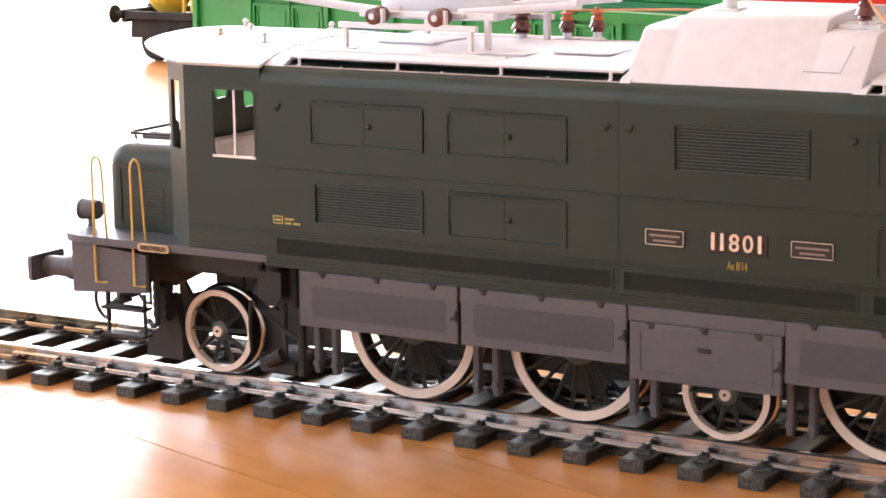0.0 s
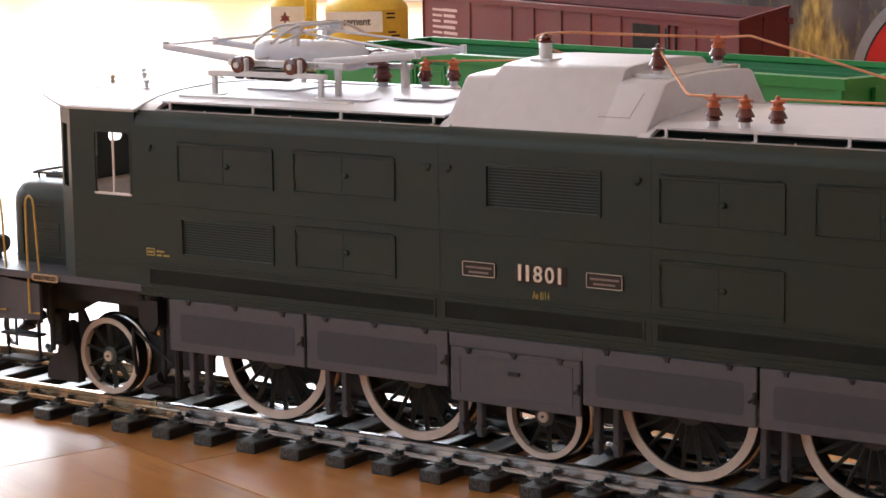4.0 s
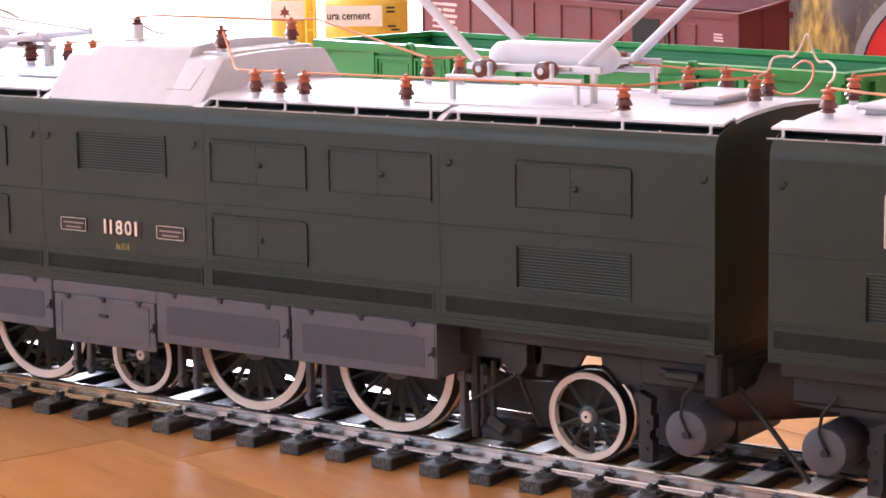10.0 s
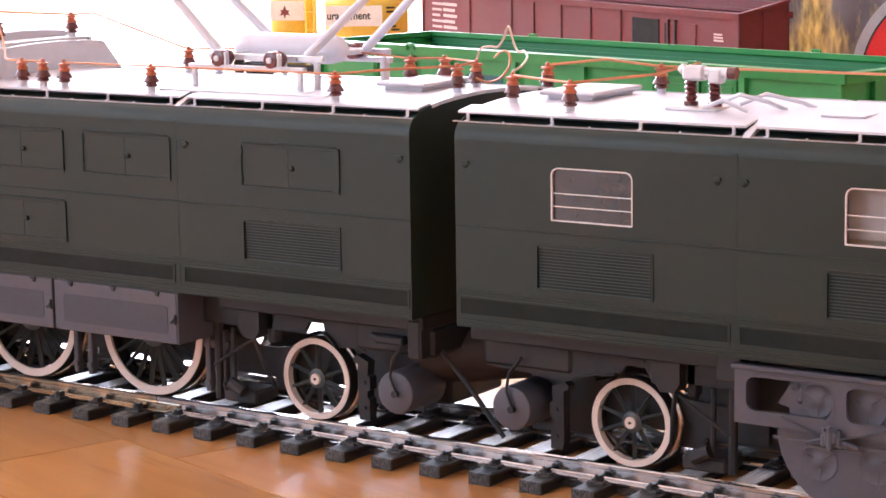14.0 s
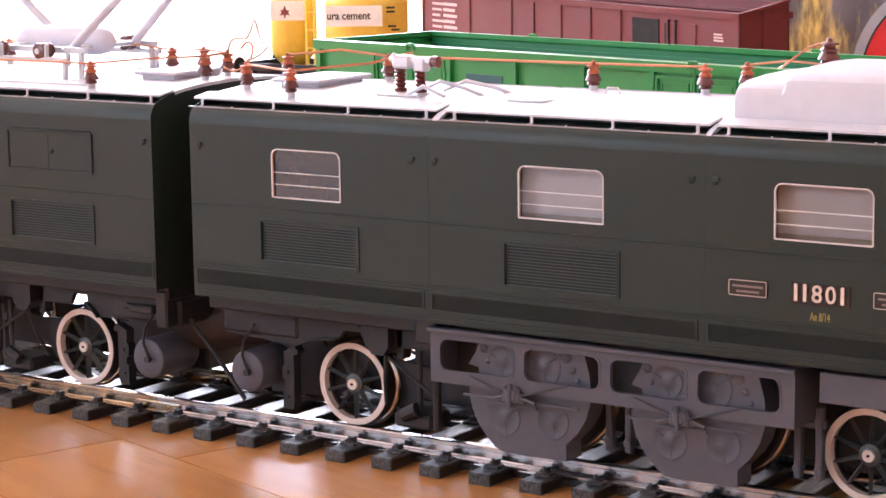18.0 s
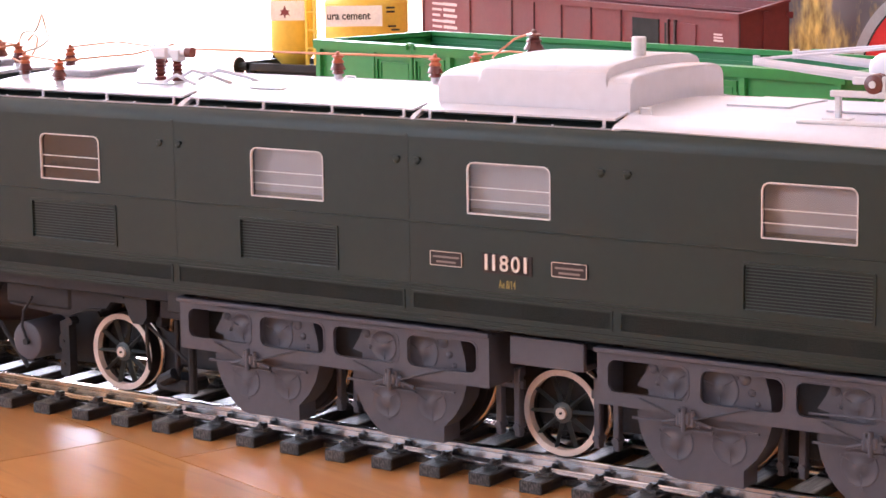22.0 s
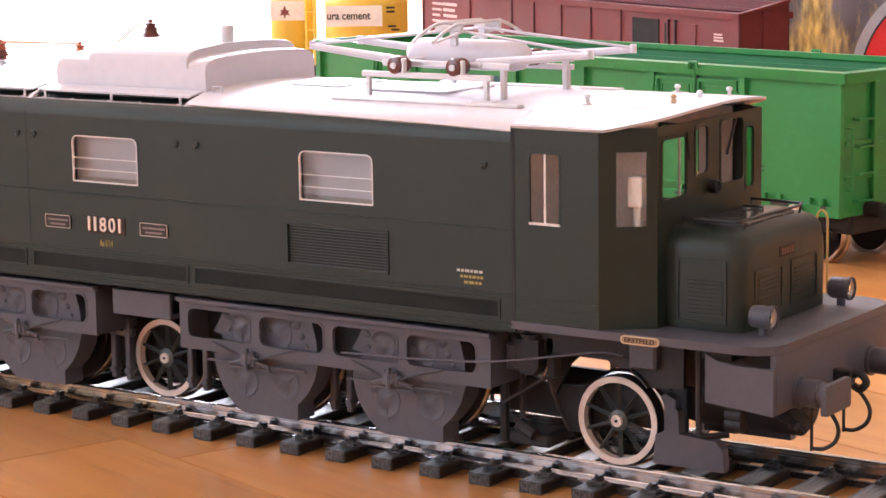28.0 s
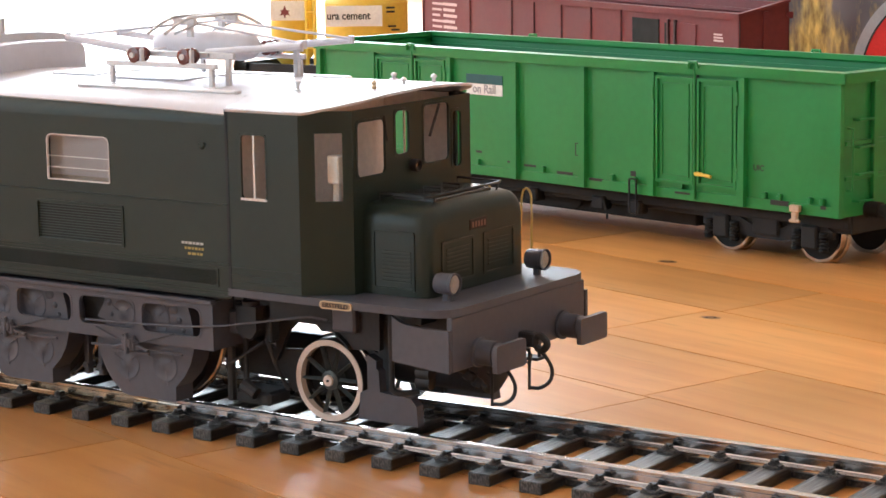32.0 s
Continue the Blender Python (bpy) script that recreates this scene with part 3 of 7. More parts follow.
def arch_rect(x0, x1, z0, z1, rt, rb, n=4):
    """An outline with its upper corners rounder than the lower ones."""
    pts = []
    for cx, cz, a0, r in ((x1 - rt, z1 - rt, 0, rt), (x0 + rt, z1 - rt, 90, rt), (x0 + rb, z0 + rb, 180, rb), (x1 - rb, z0 + rb, 270, rb)):
        for k in range(n + 1):
            a = radians(a0 + 90 * k / n)
            pts.append((cx + r * math.cos(a), cz + r * math.sin(a)))
    return pts


def pane_window(body, x0, x1, z0, z1, shade):
    """A barred side window in a thin bright frame, with a blind behind the glass."""
    y = -SIDE
    bm = bmn()
    ring_frame(bm, arch_rect(x0 - 0.25, x1 + 0.25, z0 - 0.25, z1 + 0.25, 2.6, 0.5), arch_rect(x0 + 0.14, x1 - 0.14, z0 + 0.14, z1 - 0.14, 2.3, 0.3), "y", y - 0.3, y + 0.7)
    fr = part("window", bm, WINFRAME, body, "barred side window in a thin pale metal frame")
    for sx, cx in ((1, x0), (-1, x1)):
        bm = bmn()
        prism(bm, [(cx - sx * 0.3, z1 + 0.3), (cx + sx * 2.4, z1 + 0.3), (cx + sx * 0.75, z1 - 0.7), (cx - sx * 0.3, z1 - 2.4)], "y", y - 0.02, y + 0.5)
        part("corner_fillet", bm, GREEN, fr, smooth=0)
    bm = bmn()
    box(bm, x0 - 0.2, x1 + 0.2, y + 0.75, y + 0.95, z0 - 0.2, z1 + 0.2)
    if "dim" in shade:
        part("pane", bm, DIMPANE, fr, shade, smooth=0)
    else:
        part("pane", bm, PANE, fr, "clear glass pane", smooth=0).visible_shadow = False
        bm = bmn()
        box(bm, x0 - 4, x1 + 4, y + 5.0, y + 5.5, z0 + 1.0, z1 + 4)
        part("blind", bm, BLIND, fr, shade, smooth=0)
        bm = bmn()
        box(bm, x0 - 4.4, x1 + 4.4, y + 5.7, y + 6.2, z0 - 6, z1 + 5)
        part("inner_wall", bm, CAB_DARK, fr, smooth=0)
    for k in (0.27, 0.52):
        b = bmn()
        cyl(b, (x0 - 0.1, y + 0.2, z0 + (z1 - z0) * k), (x1 + 0.1, y + 0.2, z0 + (z1 - z0) * k), 0.2, 6)
        part("bar", b, BARMAT, fr)


SEAM_GREY = mat("seam_grey", (0.34, 0.32, 0.34), 0.5)
WINFRAME = mat("window_metal", (0.70, 0.64, 0.62), 0.35, metal=0.2)
DIMPANE = mat("dim_pane", (0.026, 0.019, 0.019), 0.05, vary=0.1, scale=30, coat=0.35)
BARMAT = mat("window_bar", (0.78, 0.74, 0.72), 0.35)


def gutter_board(body, x0, x1):
    """The walkway board along the roof's edge, on small brackets over a dark gap."""
    for s in (-1, 1):
        bm = bmn()
        prism(bm, [(s * 41.3, 131.0), (s * 33.2, 132.5), (s * 33.2, 133.1), (s * 41.3, 131.75)], "x", x0, x1)
        g = part("roof_walkway", bm, SILVER, body, "pale board along the roof edge", smooth=0)
        n = max(2, int((x1 - x0) / 32) + 1)
        for k in range(n):
            bm = bmn()
            x = x0 + 4 + (x1 - x0 - 8) * k / (n - 1)
            box(bm, x - 0.5, x + 0.5, s * 41.4 - 0.35, s * 41.4 + 0.35, 128.6, 131.3, 0.12)
            box(bm, x - 0.7, x + 0.7, s * 42.0 - 0.9, s * 42.0 + 0.9, 128.5, 128.95, 0.1)
            part("bracket", bm, SILVER, g, smooth=0)
            if k < n - 1:
                bm = bmn()
                q = x + (x1 - x0 - 8) / (n - 1) * 0.45
                cyl(bm, (q, s * 42.6, 128.5), (q, s * 42.6, 129.1), 0.4, 6)
                part("rivet", bm, SILVER, g)
        bm = bmn()
        box(bm, x0, x1, s * 44.3 - 0.35, s * 44.3 + 0.35, 128.4, 128.85, 0.12)
        part("gutter", bm, SEAM_GREY, g, smooth=0)


def roof_strip(body, x0, x1):
    """Roof sheet that closes the edge between two walkway boards."""
    for s in (-1, 1):
        bm = bmn()
        prism(bm, [(s * y, z) for y, z in STRIP], "x", x0, x1)
        part("roof_strip", bm, SILVER, body, smooth=0)


def insulator(body, x, y, z=132.5, h=11.0, orange=True, big=False):
    """A roof insulator: pale foot, two skirts, a cap that holds the conductor."""
    k = 1.25 if big else 1.0
    bm = bmn()
    lathe(bm, (x, y, z), (0, 0, 1), [(2.1 * k, 0), (2.1 * k, 0.4), (1.5 * k, 0.6), (1.5 * k, 2.3)], 12)
    foot = part("insulator", bm, SILVER, body, "ribbed brown insulator on a pale foot")
    bm = bmn()
    z1 = z + 2.1
    lathe(bm, (x, y, z1), (0, 0, 1), [(1.5 * k, 0), (2.3 * k, 0.25), (2.3 * k, 0.6), (1.75 * k, 1.5), (2.9 * k, 1.65), (2.9 * k, 2.0), (2.2 * k, 3.4), (1.8 * k, 4.2)], 16)
    part("ribs", bm, BROWN_INS, foot)
    bm = bmn()
    z2 = z1 + 4.1
    lathe(bm, (x, y, z2), (0, 0, 1), [(1.5 * k, 0), (2.3 * k, 0.2), (2.2 * k, 0.8), (1.5 * k, 1.5), (1.5 * k, 2.1), (2.2 * k, 2.3), (2.1 * k, 2.8), (0.9 * k, 3.2), (0.7 * k, 4.2), (0.25 * k, 4.5)], 12)
    box(bm, x - 2.5 * k, x + 2.5 * k, y - 0.7, y + 0.7, z2 + 2.2, z2 + 2.9, 0.2)
    part("cap", bm, ORANGE_INS if orange else BROWN_INS, foot)
    return (x, y, z2 + 3.4)


def wire(body, pts, r=0.55, m=None):
    bm = bmn()
    tube(bm, pts, r * 0.75)
    part("roof_conductor", bm, m or COPPER, body, "bare copper roof conductor")


def panto_base(body, xc):
    """Side rails on feet, and the four dark insulators that carry the frame."""
    for s in (-1, 1):
        y = s * 26
        bm = bmn()
        box(bm, xc - 26.5, xc + 26.5, y - 1.0, y + 1.0, 140.0, 142.0, 0.3)
        r = part("pantograph_rail", bm, SILVER_METAL, body, "pale metal pantograph rail on two feet")
        for dx in (-24, 24):
            bm = bmn()
            box(bm, xc + dx - 0.9, xc + dx + 0.9, y - 0.9, y + 0.9, 133.4, 140.2, 0.2)
            box(bm, xc + dx - 4.5, xc + dx + 4.5, y - 2.6, y + 2.6, 132.8, 133.7, 0.3)
            part("foot", bm, SILVER_METAL, r)
        bm = bmn()
        box(bm, xc - 34, xc + 42, y * 1.27 - 2.0, y * 1.27 + 2.0, 132.3, 133.6, 0.4)
        part("foot_board", bm, SILVER_METAL, r, smooth=0)
        for dx in (-12.5, 11.5):
            bm = bmn()
            a, b = y + s * 1.5, y - s * 8.5
            d = -s
            lathe(bm, (xc + dx, a, 144.2), (0, d, 0), [(1.2, 0), (2.9, 0.3), (3.1, 1.2), (2.6, 2.0), (3.1, 2.8), (3.1, 3.8), (2.6, 4.6), (3.1, 5.4), (2.9, 6.6), (1.2, 7.0)], 16)
            q = part("frame_insulator", bm, BROWN_INS, body, "dark red-brown insulator drum")
            bm = bmn()
            cyl(bm, (xc + dx, a - d * 0.6, 144.2), (xc + dx, a, 144.2), 1.1, 10)
            part("bolt", bm, SILVER_METAL, q)
            bm = bmn()
            box(bm, xc + dx + 2.6, xc + dx + 3.8, y - 0.9, y + 0.9, 141.6, 146.6, 0.2)
            part("strap", bm, SILVER_METAL, q)


def panto(body, xc, up):
    """A pantograph: drive housing, cross frame, arms and collector head."""
    bm = bmn()
    lathe(bm, (xc - 25, 0, 146.5), (1, 0, 0), [(0.5, 0), (3.0, 0.7), (4.8, 3.0), (5.4, 7), (5.4, 43), (4.6, 47), (2.6, 49.3), (0.5, 50)], 20)
    part("spring_housing", bm, SILVER, body, "smooth pale pantograph spring housing", smooth=60)
    bm = bmn()
    for x in (xc - 16, xc + 18):
        cyl(bm, (x, -22, 144.6), (x, 22, 144.6), 1.0, 8)
    for s in (-1, 1):
        box(bm, xc - 22, xc + 30, s * 20 - 0.9, s * 20 + 0.9, 143.4, 145.6, 0.3)
        box(bm, xc + 26, xc + 28, s * 20 - 0.9, s * 20 + 0.9, 133, 144, 0.2)
    part("pantograph_frame", bm, SILVER_METAL, body)
    if up:
        for s in (-1, 1):
            for d in (-1, 1):
                bm = bmn()
                x = xc + d * 20 + 1
                cyl(bm, (x, s * 17.5, 145.5), (x + d * 31, s * 14.5, 172), 1.75, 10, 1.5)
                part("lower_arm", bm, SILVER, body, "raised pale tubular pantograph arm")
                bm = bmn()
                cyl(bm, (x + d * 31, s * 14.5, 172), (xc + d * 6, s * 9, 214), 0.9, 8)
                part("upper_arm", bm, SILVER, body)
        bm = bmn()
        for d in (-1, 1):
            tube(bm, [(xc + d * 5, -34, 209), (xc + d * 5, -28, 214), (xc + d * 5, 28, 214), (xc + d * 5, 34, 209)], 0.9)
        part("collector_head", bm, SILVER_METAL, body)
        return
    for s in (-1, 1):
        for d in (-1, 1):
            bm = bmn()
            cyl(bm, (xc + d * 15, s * 17.5, 145.0), (xc + d * 57, s * 15, 148.8), 1.6, 10, 1.2)
            part("lower_arm", bm, SILVER, body, "folded pale pantograph arm")
            bm = bmn()
            cyl(bm, (xc + d * 57, s * 14, 149.4), (xc - d * 1.0, s * 8, 155.4), 0.5, 8)
            cyl(bm, (xc + d * 57, s * 14.2, 147.6), (xc + d * 57, s * 14.2, 150.6), 1.2, 8)
            part("upper_arm", bm, SILVER, body)
    bm = bmn()
    for d in (-1, 1):
        tube(bm, bend([(xc + d * 4, -28, 152.4), (xc + d * 4, -22, 155.0), (xc + d * 4, -15, 157.2), (xc + d * 4, -11, 157.6), (xc + d * 4, 11, 157.6), (xc + d * 4, 15, 157.2), (xc + d * 4, 22, 155.0), (xc + d * 4, 28, 152.4)], 3), 0.62, 8)
    for s in (-1, 1):
        box(bm, xc - 5.5, xc + 5.5, s * 12 - 0.8, s * 12 + 0.8, 155.0, 157.2, 0.3)
        box(bm, xc - 1.4, xc + 1.4, s * 9 - 0.9, s * 9 + 0.9, 150.0, 156.4, 0.3)
        cyl(bm, (xc - 6, s * 11, 151.2), (xc + 6, s * 11, 155.4), 0.5, 6)
    part("collector_head", bm, SILVER_METAL, body, "collector head lying low on the folded arms")


WHEELS, SPOKES = [], {}


def wheelset(body, x, r, spokes, rimmed=True):
    """An axle with two spoked wheels; the outer faces carry a pale band."""
    zc = 15.5 + r
    at = (x, 0, zc)
    bm = bmn()
    cyl(bm, (x, -21, zc), (x, 21, zc), 2.2, 10)
    ax = part("wheelset", bm, GREY_DK, body, pivot=at)
    for s in (-1, 1):
        bm = bmn()
        hoop(bm, (x, s * 24.0, zc), (0, -s, 0), [(r * 0.86, 0.6), (r - 0.3, 0.0), (r, 0.3), (r, 4.6), (r * 0.86, 4.6)], 48)
        part("tyre", bm, TREAD, ax, "dark worn tyre with a bright flange")
        bm = bmn()
        hoop(bm, (x, s * 24.0, zc), (0, -s, 0), [(r * 0.86, 4.7), (r + 0.2, 4.7), (r + 1.1, 5.2), (r + 1.4, 5.7), (r + 1.2, 6.3), (r * 0.86, 6.3)], 48)
        part("flange", bm, STEEL, ax, "bright steel flange")
        if rimmed:
            bm = bmn()
            n = 48
            o = [(x + (r - 0.25) * math.cos(2 * math.pi * k / n), zc + (r - 0.25) * math.sin(2 * math.pi * k / n)) for k in range(n)]
            i = [(x + r * (0.845 if r < 20 else 0.87) * math.cos(2 * math.pi * k / n), zc + r * (0.845 if r < 20 else 0.87) * math.sin(2 * math.pi * k / n)) for k in range(n)]
            ring_frame(bm, o, i, "y", s * 24.35, s * 21.5)
            part("rim_band", bm, RIM, ax, "cream painted rim band")
        bm = bmn()
        hub = 3.6 if r < 20 else 6.5
        lathe(bm, (x, s * 24.4, zc), (0, -s, 0), [(hub * 0.7, 0), (hub, 0.6), (hub, 5.5)], 20)
        part("hub", bm, SPOKE, ax, "dark grey wheel hub")
        if r not in SPOKES:
            b = bmn()
            w0, w1 = (0.85, 0.6) if r < 20 else (0.95, 0.6)
            loft(b, [[(rr, y, t) for t, y in ((-w, 0), (0, -1.5), (w, 0), (0, 1.5))] for rr, w in ((hub * 0.9, w0), (r * 0.875, w1))])
            SPOKES[r] = mesh_of("spoke", b, SPOKE, Vector((0, 0, 0)), 0)
        for k in range(spokes):
            piece("spoke", SPOKES[r], ax, (x, s * 22.3, zc), (0, 2 * math.pi * (k + 0.5) / spokes, 0))
        if rimmed:
            bm = bmn()
            lathe(bm, (x, s * 25.2, zc), (0, -s, 0), [(0.5, 0.2), (1.9, 0.0), (2.1, 0.4), (2.1, 1.2)], 16)
            part("hub_cap", bm, RIM, ax, "cream hub cap")
            bm = bmn()
            cyl(bm, (x, s * 25.5, zc), (x, s * 25.0, zc), 0.45, 8)
            part("axle_pin", bm, GREY_DK, ax)
    WHEELS.append((ax, r))
    return ax


RAISED = mat("raised_letters", (0.24, 0.19, 0.17), 0.4, metal=0.3)


def number_plates(body, xc, z=83.0):
    """Raised number, the class below it, and two maker's plates."""
    y = -SIDE
    bm = bmn()
    box(bm, xc - 9.6, xc + 9.6, y - 0.3, y, z - 3.3, z + 3.2, 0.1)
    np_ = part("number_plate", bm, PLATE_DK, body, "dark plate with raised copper digits reading 11801", smooth=0)
    for ch, dx, w in (("1", -7.3, 1.1), ("1", -4.4, 1.1), ("8", -0.5, 3.3), ("0", 3.9, 3.3), ("1", 7.6, 1.1)):
        lettering(ch, 7.4, COPPERNUM, np_, (xc - 0.3 + dx, y - 0.55, z), (90, 0, 0), 0.3, name="digit", width=w, bold=0.05)
    lettering("Ae 8/14", 3.8, LETTER_YEL, body, (xc, y - 0.12, z - 6.8), (90, 0, 0), 0.08, name="class_mark", label="small yellow class lettering", width=6.4)
    for x, w in ((xc - 23.5, 12.6), (xc + 23.5, 13.0)):
        bm = bmn()
        prism(bm, round_rect(x - w / 2, x + w / 2, z - 2.4, z + 2.4, 0.4, 2), "y", y - 0.45, y)
        p = part("maker_plate", bm, PLATE_DK, body, "dark plate with a bright edge and raised lines")
        bm = bmn()
        ring_frame(bm, round_rect(x - w / 2, x + w / 2, z - 2.4, z + 2.4, 0.4, 2), round_rect(x - w / 2 + 0.2, x + w / 2 - 0.2, z - 2.2, z + 2.2, 0.3, 2), "y", y - 0.65, y - 0.3)
        part("plate_edge", bm, COPPERNUM, p)
        bm = bmn()
        for zz, ww in ((z + 0.55, 0.40), (z - 1.05, 0.30)):
            box(bm, x - w * ww, x + w * ww, y - 0.58, y - 0.4, zz - 0.32, zz + 0.32)
        part("raised_line", bm, RAISED, p, smooth=0)


def headlamp(body, x, y, z, sgn):
    """A lamp barrel on a foot; x: the lens face."""
    bm = bmn()
    lathe(bm, (x - sgn * 8, y, z), (sgn, 0, 0), [(1.8, 0), (3.3, 0.7), (3.6, 1.8), (3.6, 6.8), (3.9, 7.1), (3.9, 8.0), (3.4, 8.0), (3.3, 6.6), (2.0, 4.4), (0.4, 3.8)], 28)
    h = part("headlamp", bm, GREY, body, "round grey headlamp with a clear lens")
    bm = bmn()
    box(bm, min(x - sgn * 5, x - sgn * 2.6), max(x - sgn * 5, x - sgn * 2.6), y - 1.0, y + 1.0, z - 6.2, z - 3.0, 0.3)
    box(bm, min(x - sgn * 6, x - sgn * 1.6), max(x - sgn * 6, x - sgn * 1.6), y - 1.9, y + 1.9, z - 6.4, z - 5.8, 0.2)
    part("lamp_foot", bm, GREY, h)
    bm = bmn()
    lathe(bm, (x - sgn * 3.6, y, z), (sgn, 0, 0), [(0.8, 0), (2.1, 0.7), (3.2, 2.2)], 24)
    part("reflector", bm, SILVER_METAL, h)
    bm = bmn()
    lathe(bm, (x - sgn * 0.9, y, z), (sgn, 0, 0), [(3.35, 0), (3.3, 0.4), (2.0, 0.8), (0.2, 1.0)], 24)
    part("lens", bm, LENS, h)


def cab(body, xj, g, win, near_steps, reach, nose, axle, beam):
    """Driver's cab with bonnet, footplate, buffers. g: the way it faces; win: side window as distances from the joint; reach, nose, axle, beam: where the buffer faces, the bonnet front, the carrying axle and the buffer beam lie."""
    def X(d):
        return xj + g * d

    def span(a, b):
        return (min(X(a), X(b)), max(X(a), X(b)))
    z0, z1 = 65.5, 129.0
    for s in (-1, 1):
        bm = bmn()
        a, b = span(0, 31.5)
        h = span(*win) if s < 0 else span(1.8, max(win))
        hb = 97.3 if s < 0 else 90.0
        wall(bm, a, b, z0, z1, [(h[0], h[1], hb, 120.5)], s * SIDE, s * (SIDE - 1.4))
        w = part("cab_side", bm, GREEN, body, smooth=0)
        bm = bmn()
        ring_frame(bm, round_rect(h[0] - 0.2, h[1] + 0.2, hb - 0.2, 120.7, 1.8), round_rect(h[0] + 0.5, h[1] - 0.5, hb + 0.5, 120.0, 1.5), "y", s * (SIDE + 0.15), s * (SIDE - 0.8))
        part("window_frame", bm, GREEN, w)
        bm = bmn()
        m = (h[0] + h[1]) / 2
        box(bm, m - 0.35, m + 0.35, s * (SIDE - 0.9), s * (SIDE - 0.3), hb + 0.3, 120.2)
        box(bm, h[0] + 0.2, h[1] - 0.2, s * (SIDE - 0.9), s * (SIDE + 0.3), hb - 0.1, hb + 0.7)
        part("window_bar", bm, WINFRAME, w, smooth=0)
        for zz in (72.9, 70.4, 67.9):
            bm = bmn()
            box(bm, a + 1, b - 0.6, s * SIDE - 0.25, s * SIDE + 0.25, zz - 0.2, zz + 0.2)
            part("beading", bm, GREEN, w, smooth=0)
        # slanted quarter wall with its window
        p, q = Vector((X(31.5), s * SIDE, 0)), Vector((X(46.5), s * 36.5, 0))
        e = (q - p).normalized()
        nrm = Vector((-e.y, e.x, 0)) * (g * s * -1)
        if nrm.y * s < 0:
            nrm = -nrm
        ln = (q - p).length
        bm = bmn()
        wall(bm, 0, ln, z0, z1, [(5.6, ln - 3.4, 98.0, 121.5)], 0, 0.9)
        for v in bm.verts:
            c = p + e * v.co.x - nrm * v.co.y
            v.co = Vector((c.x, c.y, v.co.z))
        part("quarter_wall", bm, GREEN, body, smooth=0)
    # front wall with windows over the bonnet
    bm = bmn()
    wall(bm, -36.5, 36.5, z0, z1, [(-34, -17, 105.4, 125), (-11.5, -2.5, 111, 127), (6, 22.6, 106, 127.5), (24.2, 30.5, 102.8, 124)], 0, 0.9)
    for v in bm.verts:
        v.co = Vector((X(46.5) - g * v.co.y, v.co.x, v.co.z))
    fw = part("cab_front", bm, GREEN, body, "green cab front with three windows", smooth=0)
    bm = bmn()
    for y0, y1, zb, zt in ((-34, -17, 105.4, 125), (-11.5, -2.5, 111, 127), (6, 22.6, 106, 127.5), (24.2, 30.5, 102.8, 124)):
        ring_frame(bm, round_rect(y0 - 0.5, y1 + 0.5, zb - 0.5, zt + 0.5, 2.0), round_rect(y0 + 0.4, y1 - 0.4, zb + 0.4, zt - 0.4, 1.9), "x", X(46.8), X(45.9))
    part("window_frame", bm, GREEN, fw)
    bm = bmn()
    cyl(bm, (X(47.6), -19, 126), (X(47.4), -17, 117), 0.4, 6)
    part("wiper", bm, BLACK, fw)
    bm = bmn()
    cyl(bm, (X(47.6), 15, 127), (X(47.4), 9, 116), 0.55, 6)
    part("wiper", bm, RUST, fw)
    bm = bmn()
    lathe(bm, (X(46.4), -1, 106.6), (g, 0, 0), [(1.6, 0), (2.3, 0.4), (2.3, 3.0), (1.9, 3.2), (1.7, 2.6), (0.3, 1.6)], 20)
    tl = part("top_lamp", bm, GREY_DK, body, "small dark lamp on the cab front")
    bm = bmn()
    lathe(bm, (X(48.2), -1, 106.6), (g, 0, 0), [(1.75, 0), (1.7, 0.5), (1.0, 0.9), (0.2, 1.0)], 20)
    part("lens", bm, LENS, tl)
    # back wall, desk, driver's seat
    bm = bmn()
    box(bm, *span(0.3, 1.3), -45.4, 45.4, 66, 128)
    part("bulkhead", bm, INTERIOR, body, "tan bulkhead inside the cab", smooth=0)
    bm = bmn()
    box(bm, *span(36, 45), -32, 32, 66, 98, 1)
    if near_steps > 0:
        box(bm, *span(38, 44), g * 14 - 4, g * 14 + 4, 98, 104, 1.2)
    part("control_desk", bm, INTERIOR, body, "tan control desk inside the cab")
    bm = bmn()
    box(bm, *span(36.5, 41.5), -38, -33, 103.5, 113.5, 0.5)
    cyl(bm, (X(39), -35.5, 96), (X(39), -35.5, 104), 1.5, 10)
    part("gauge_box", bm, W_WHITE, body, "white instrument box on a stalk")
    bm = bmn()
    prism(bm, [(X(1), -45.6), (X(31), -45.6), (X(45), -35.5), (X(45), 35.5), (X(31), 45.6), (X(1), 45.6)], "z", 65.6, 66.4)
    part("cab_floor", bm, CAB_DARK, body, smooth=0)
    for s in (-1, 1):
        bm = bmn()
        a, b = span(1.4, 31)
        h = span(*win) if s < 0 else span(2.4, max(win))
        wall(bm, a, b, 67, 128, [(h[0] - 0.6, h[1] + 0.6, 96.8 if s < 0 else 89.5, 121)], s * (SIDE - 1.5), s * (SIDE - 2.1))
        part("lining", bm, INTERIOR, body, "tan lining of the cab wall", smooth=0)
    # cab roof: arched, reaching forward as a visor with rounded corners
    curve = [(47.9, 128.3), (45.2, 129.2), (40.4, 130.6), (35.3, 132.0)] + ROOF[1:]

    def roof_z(y):
        y = abs(y)
